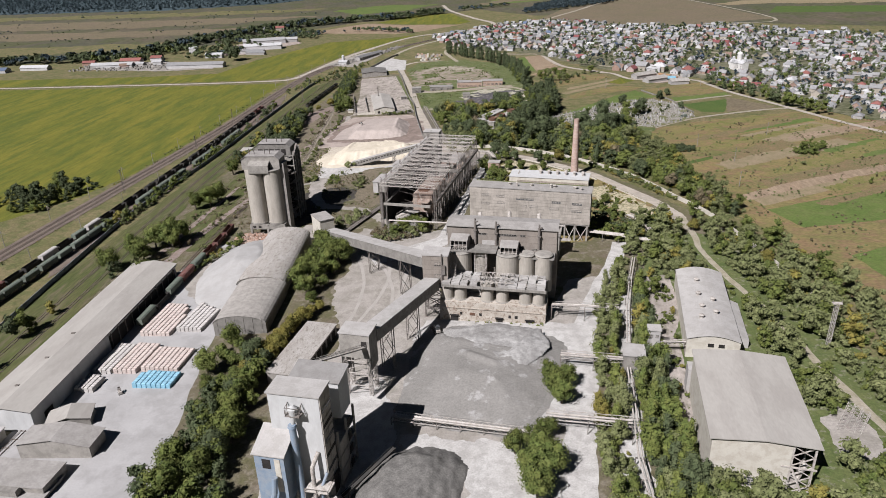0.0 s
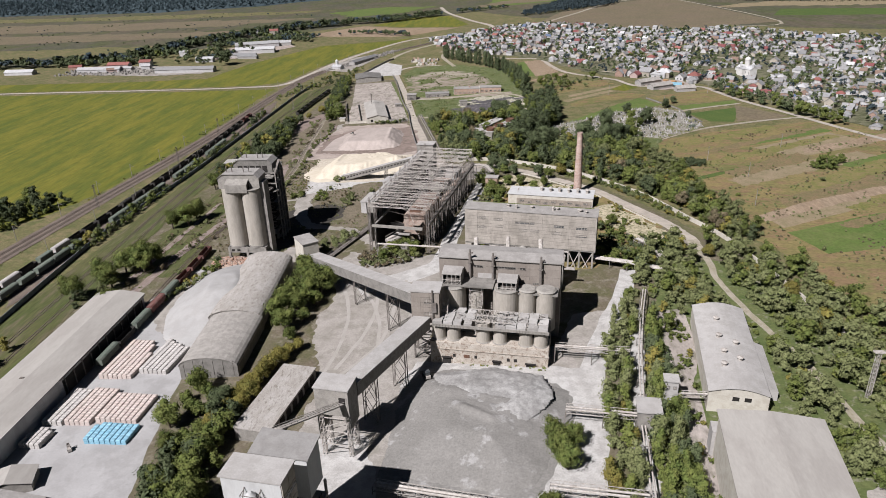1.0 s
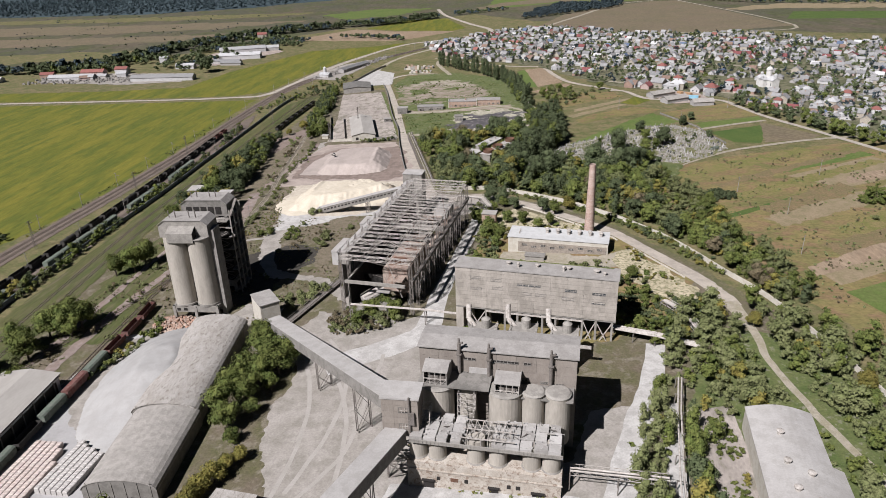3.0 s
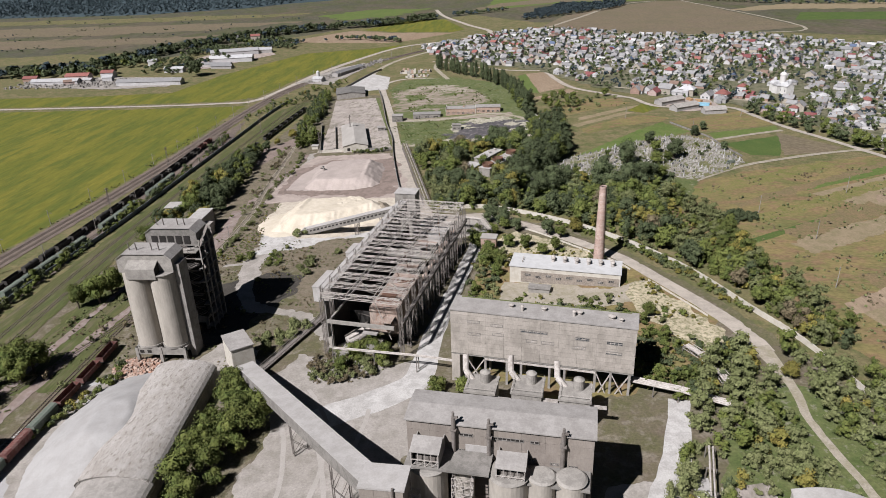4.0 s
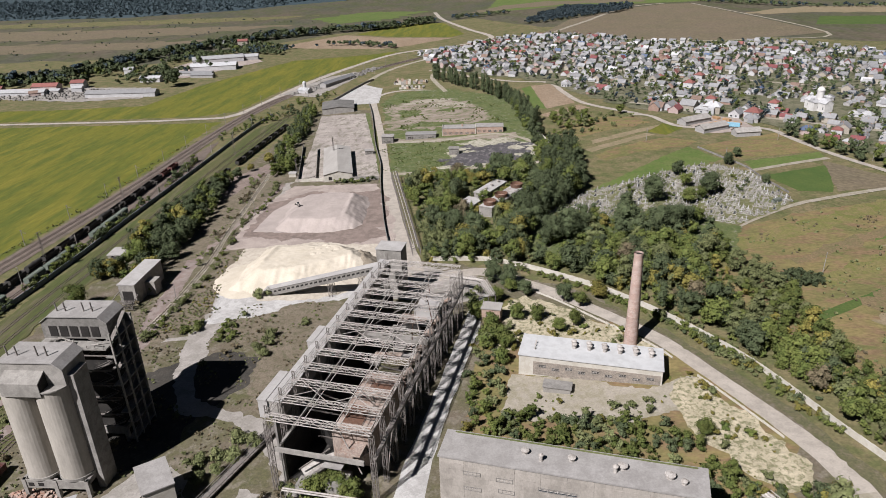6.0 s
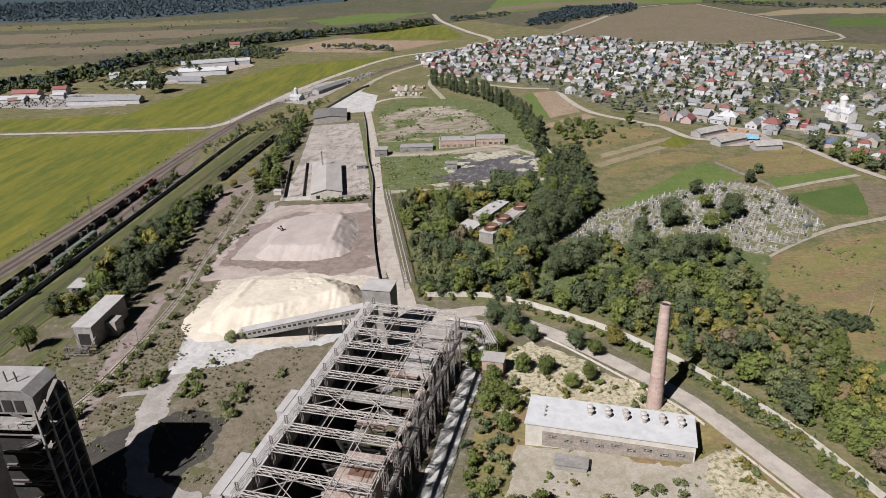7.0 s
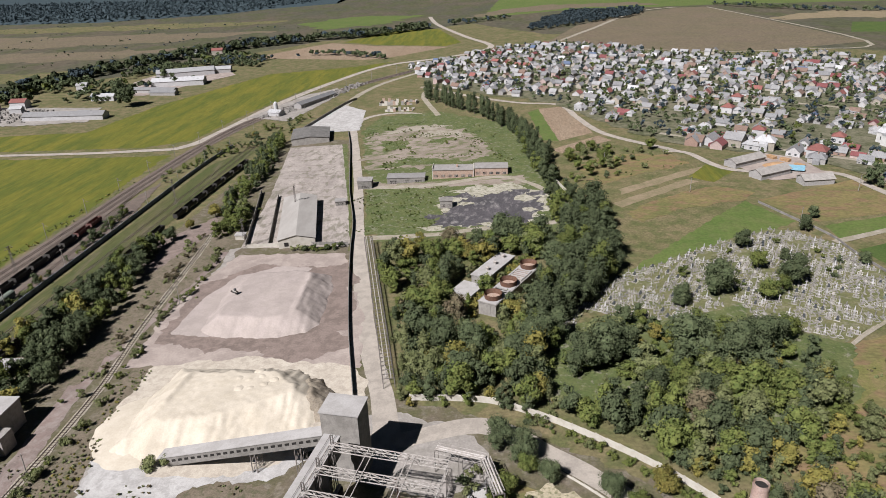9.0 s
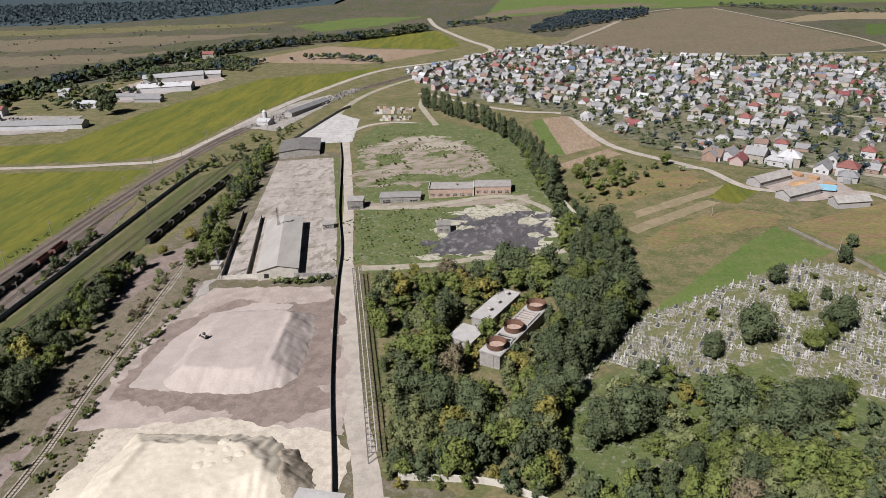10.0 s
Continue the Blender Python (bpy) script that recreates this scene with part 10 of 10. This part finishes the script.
split("village_edge_trees", scatter([(196, 700), (214, 650), (236, 600), (256, 560), (262, 570), (240, 620), (220, 670), (204, 712)], 7, 49), "trees along the village road", ["tree"], ((M_LEAFD, 0.5), (M_LEAF, 0.5)))
split("depot_trees", scatter([(-680, 975), (-560, 1015), (-480, 1020), (-440, 1060), (-380, 1240), (-330, 1330), (-430, 1340), (-500, 1170), (-640, 1080)], 11, 75, lambda x, y: (-480 < x < -340 and 1070 < y < 1200 and noise.noise((x / 30, y / 30, 3)) > -0.15), -0.05, 40), "garden trees round far farms and depots", ["garden", "far", "far"], ((M_LEAFD, 0.8), (M_LEAF, 0.2)), (0.9, 1.7))
split("depot_trees", [(-394, 1000), (-390, 1006), (-399, 1008)], "tall tree beside the far farm road", ["big"], ((M_LEAFD, 1.0),), (1.7, 2.1))
split("scrub", scatter([(40, 690), (60, 716), (112, 742), (104, 770), (60, 790), (40, 760)], 6.0, 77, None, 0.0, 12), "low scrub below the village", ["bush", "tuft", "tuft"], ((M_LEAFG, 0.5), (M_LEAF, 0.3), (M_LEAFD, 0.2)), (0.7, 1.4))
split("thicket", scatter([(-8, 371), (-6, 386), (30, 383), (52, 377), (58, 366), (40, 366)], 3.2, 79, road_main, -0.3), "green bushes between the hall and the boiler house", ["young", "bush", "young"], ((M_LEAF, 0.5), (M_LEAFD, 0.3), (M_LEAFG, 0.2)), (0.6, 1.0))
# far treelines
for line, w, gap in (([(-900, 985), (-600, 1041), (-558, 1095), (-550, 1170), (-512, 1254), (-451, 1370), (-379, 1450), (-254, 1520), (-138, 1600)], 34, 9.5), ([(-470, 1180), (-420, 1260), (-330, 1250)], 26, 9), ([(-440, 1020), (-420, 1110), (-360, 1130)], 18, 9), ([(-300, 1310), (-240, 1330), (-160, 1265)], 12, 9), ([(-420, 1300), (-330, 1290)], 30, 9), ([(-100, 1620), (-30, 1640), (10, 1660)], 24, 10), ([(400, 1760), (560, 1600), (800, 1540)], 22, 11)):
    split("far_treeline", scatter(along(smooth_line(line), w), gap * 0.82, int(w * 10 + gap), None, -0.35, 30), "far dark line of trees", ["far"], ((M_LEAFD, 0.7), (M_LEAFHAZE, 0.3)), (1.2, 2.0) if w == 34 else (0.8, 1.3))
split("far_wood", scatter([(31, 1449), (118, 1667), (260, 1700), (240, 1600), (120, 1480), (60, 1440)], 9, 51), "small far wood on the rise", ["far"], ((M_LEAFHAZE, 1.0),), (0.9, 1.4))
split("far_forest", scatter([(-2300, 1880), (-1400, 1870), (-900, 1885), (-676, 1995), (-519, 2210), (-480, 2420), (-1700, 2420), (-2300, 2200)], 18, 53), "dark forest edge on the horizon", ["forest"], ((M_LEAFHAZE, 1.0),), (1.1, 1.7))
split("far_bushes", scatter([(-1400, 1100), (-700, 1060), (-480, 1500), (-300, 1620), (-600, 1850), (-1400, 1800)], 17, 55, None, 0.3, 60), "scattered bushes on the far plain", ["tuft"], ((M_LEAFHAZE, 0.5), (M_LEAFD, 0.5)), (1.0, 3.6))
canopy = Geo()
for j in range(45):
    for i in range(121):
        x, y = -2600 + i * 18 + 6 * noise.noise((i, j, 1)), 1885 + j * 16 + (0.75 * max(0.0, i * 18 - 1700)) + 6 * noise.noise((i, j, 2))
        canopy.v.append((x, y, H(x) + (4.5 + 2.5 * noise.noise((x / 13, y / 13, 4)) if 0 < j < 44 else -1)))
for j in range(44):
    for i in range(120):
        k = j * 121 + i
        canopy.f.append((k, k + 1, k + 122, k + 121))
tagged(link_mesh("forest_canopy", canopy, M_LEAFHAZE, True), "closed canopy of the dark forest on the horizon", "forest", kind="stuff")

# weeds and tufts over the waste ground
works = near_line([(-92, 330), (-60, 352), (-74, 372), (-92, 388), (-104, 390), (-114, 398), (-121, 412), (-125, 432), (-127, 449), (-121, 466), (-134, 500)], 4.0)
split("weeds", scatter([(-196, 300), (-190, 470), (-170, 480), (-146, 470), (-110, 470), (-80, 468), (-72, 372), (-98, 345), (-150, 350)], 2.2, 61, lambda x, y: works(x, y) or (-140 < x < -76 and 466 < y < 490), -0.05, 12), "tufts of dry weeds on the waste ground", ["tuft"] * 18 + ["bush"], ((M_LEAFG, 0.5), (M_LEAFB, 0.5)), (0.4, 1.1))
split("weeds", scatter([(-14, 372), (-10, 465), (40, 440), (80, 375), (70, 335), (46, 330), (50, 385)], 2.9, 62, lambda x, y: road_main(x, y) or (2 < x < 54 and 396 < y < 424), 0.0, 10), "tufts of dry weeds round the boiler house", ["tuft", "tuft", "bush"], ((M_LEAFG, 0.45), (M_LEAFY, 0.3), (M_LEAF, 0.25)), (0.5, 1.2))
split("weeds", scatter([(62, 448), (78, 416), (94, 376), (98, 378), (84, 416), (68, 446)], 2.0, 63, None, -0.3, 10), "tufts of weeds along the wall", ["tuft", "bush"], ((M_LEAFG, 0.5), (M_LEAFY, 0.5)), (0.5, 1.0))
split("weeds", scatter([(-90, 655), (-96, 725), (-30, 722), (-44, 690), (-40, 655)], 2.6, 64, None, 0.0, 10), "rough grass tufts beside the coal", ["tuft"], ((M_LEAF, 0.7), (M_LEAFG, 0.3)), (0.6, 1.2))
split("weeds", scatter([(-94, 765), (-122, 885), (-60, 905), (0, 850), (10, 800), (0, 752)], 2.6, 65, None, 0.22, 15), "grass tufts on the bare lot", ["tuft"], ((M_LEAF, 0.5), (M_LEAFG, 0.5)), (0.4, 1.3))
split("weeds", scatter([(60, 180), (66, 235), (75, 262), (75, 270), (64, 270), (58, 200)], 2.2, 66, None, 0.0, 8), "weeds on the concrete drive", ["tuft", "bush"], ((M_LEAF, 0.7), (M_LEAFY, 0.3)), (0.5, 1.0))
split("weeds", scatter([(-22, 246), (-22, 254), (18, 247), (18, 240)], 1.8, 67, None, -0.1, 8), "dry weeds at the foot of the kiln house", ["tuft"], ((M_LEAFY, 0.5), (M_LEAFG, 0.5)), (0.5, 1.1))
split("hill_tufts", scatter([(80, 440), (120, 470), (112, 526), (160, 552), (300, 560), (300, 330), (160, 280), (128, 350)], 3.4, 68, None, 0.12, 13), "dry tussocks on the hillside", ["tuft"], ((M_LEAFB, 0.3), (M_LEAFG, 0.7)), (0.4, 1.5))
split("verge_tufts", scatter([(-284, 300), (-272, 300), (-262, 560), (-258, 760), (-268, 760), (-276, 560)], 3.0, 69, near_line(RAILLINE, 7.0), 0.0, 14), "dry grass tufts beside the railway", ["tuft"], ((M_LEAFG, 0.6), (M_LEAFY, 0.4)), (0.7, 1.5))
split("treeline", scatter([(-210, 500), (-205, 600), (-198, 650), (-187, 650), (-181, 600), (-177, 560), (-176, 500), (-186, 490)], 4.8, 71, lambda x, y: x < -189 and 508 < y < 537, -0.4), "dark trees beside the sidings", ["tree", "young", "tree"], ((M_LEAFD, 0.6), (M_LEAF, 0.3), (M_LEAFY, 0.1)))
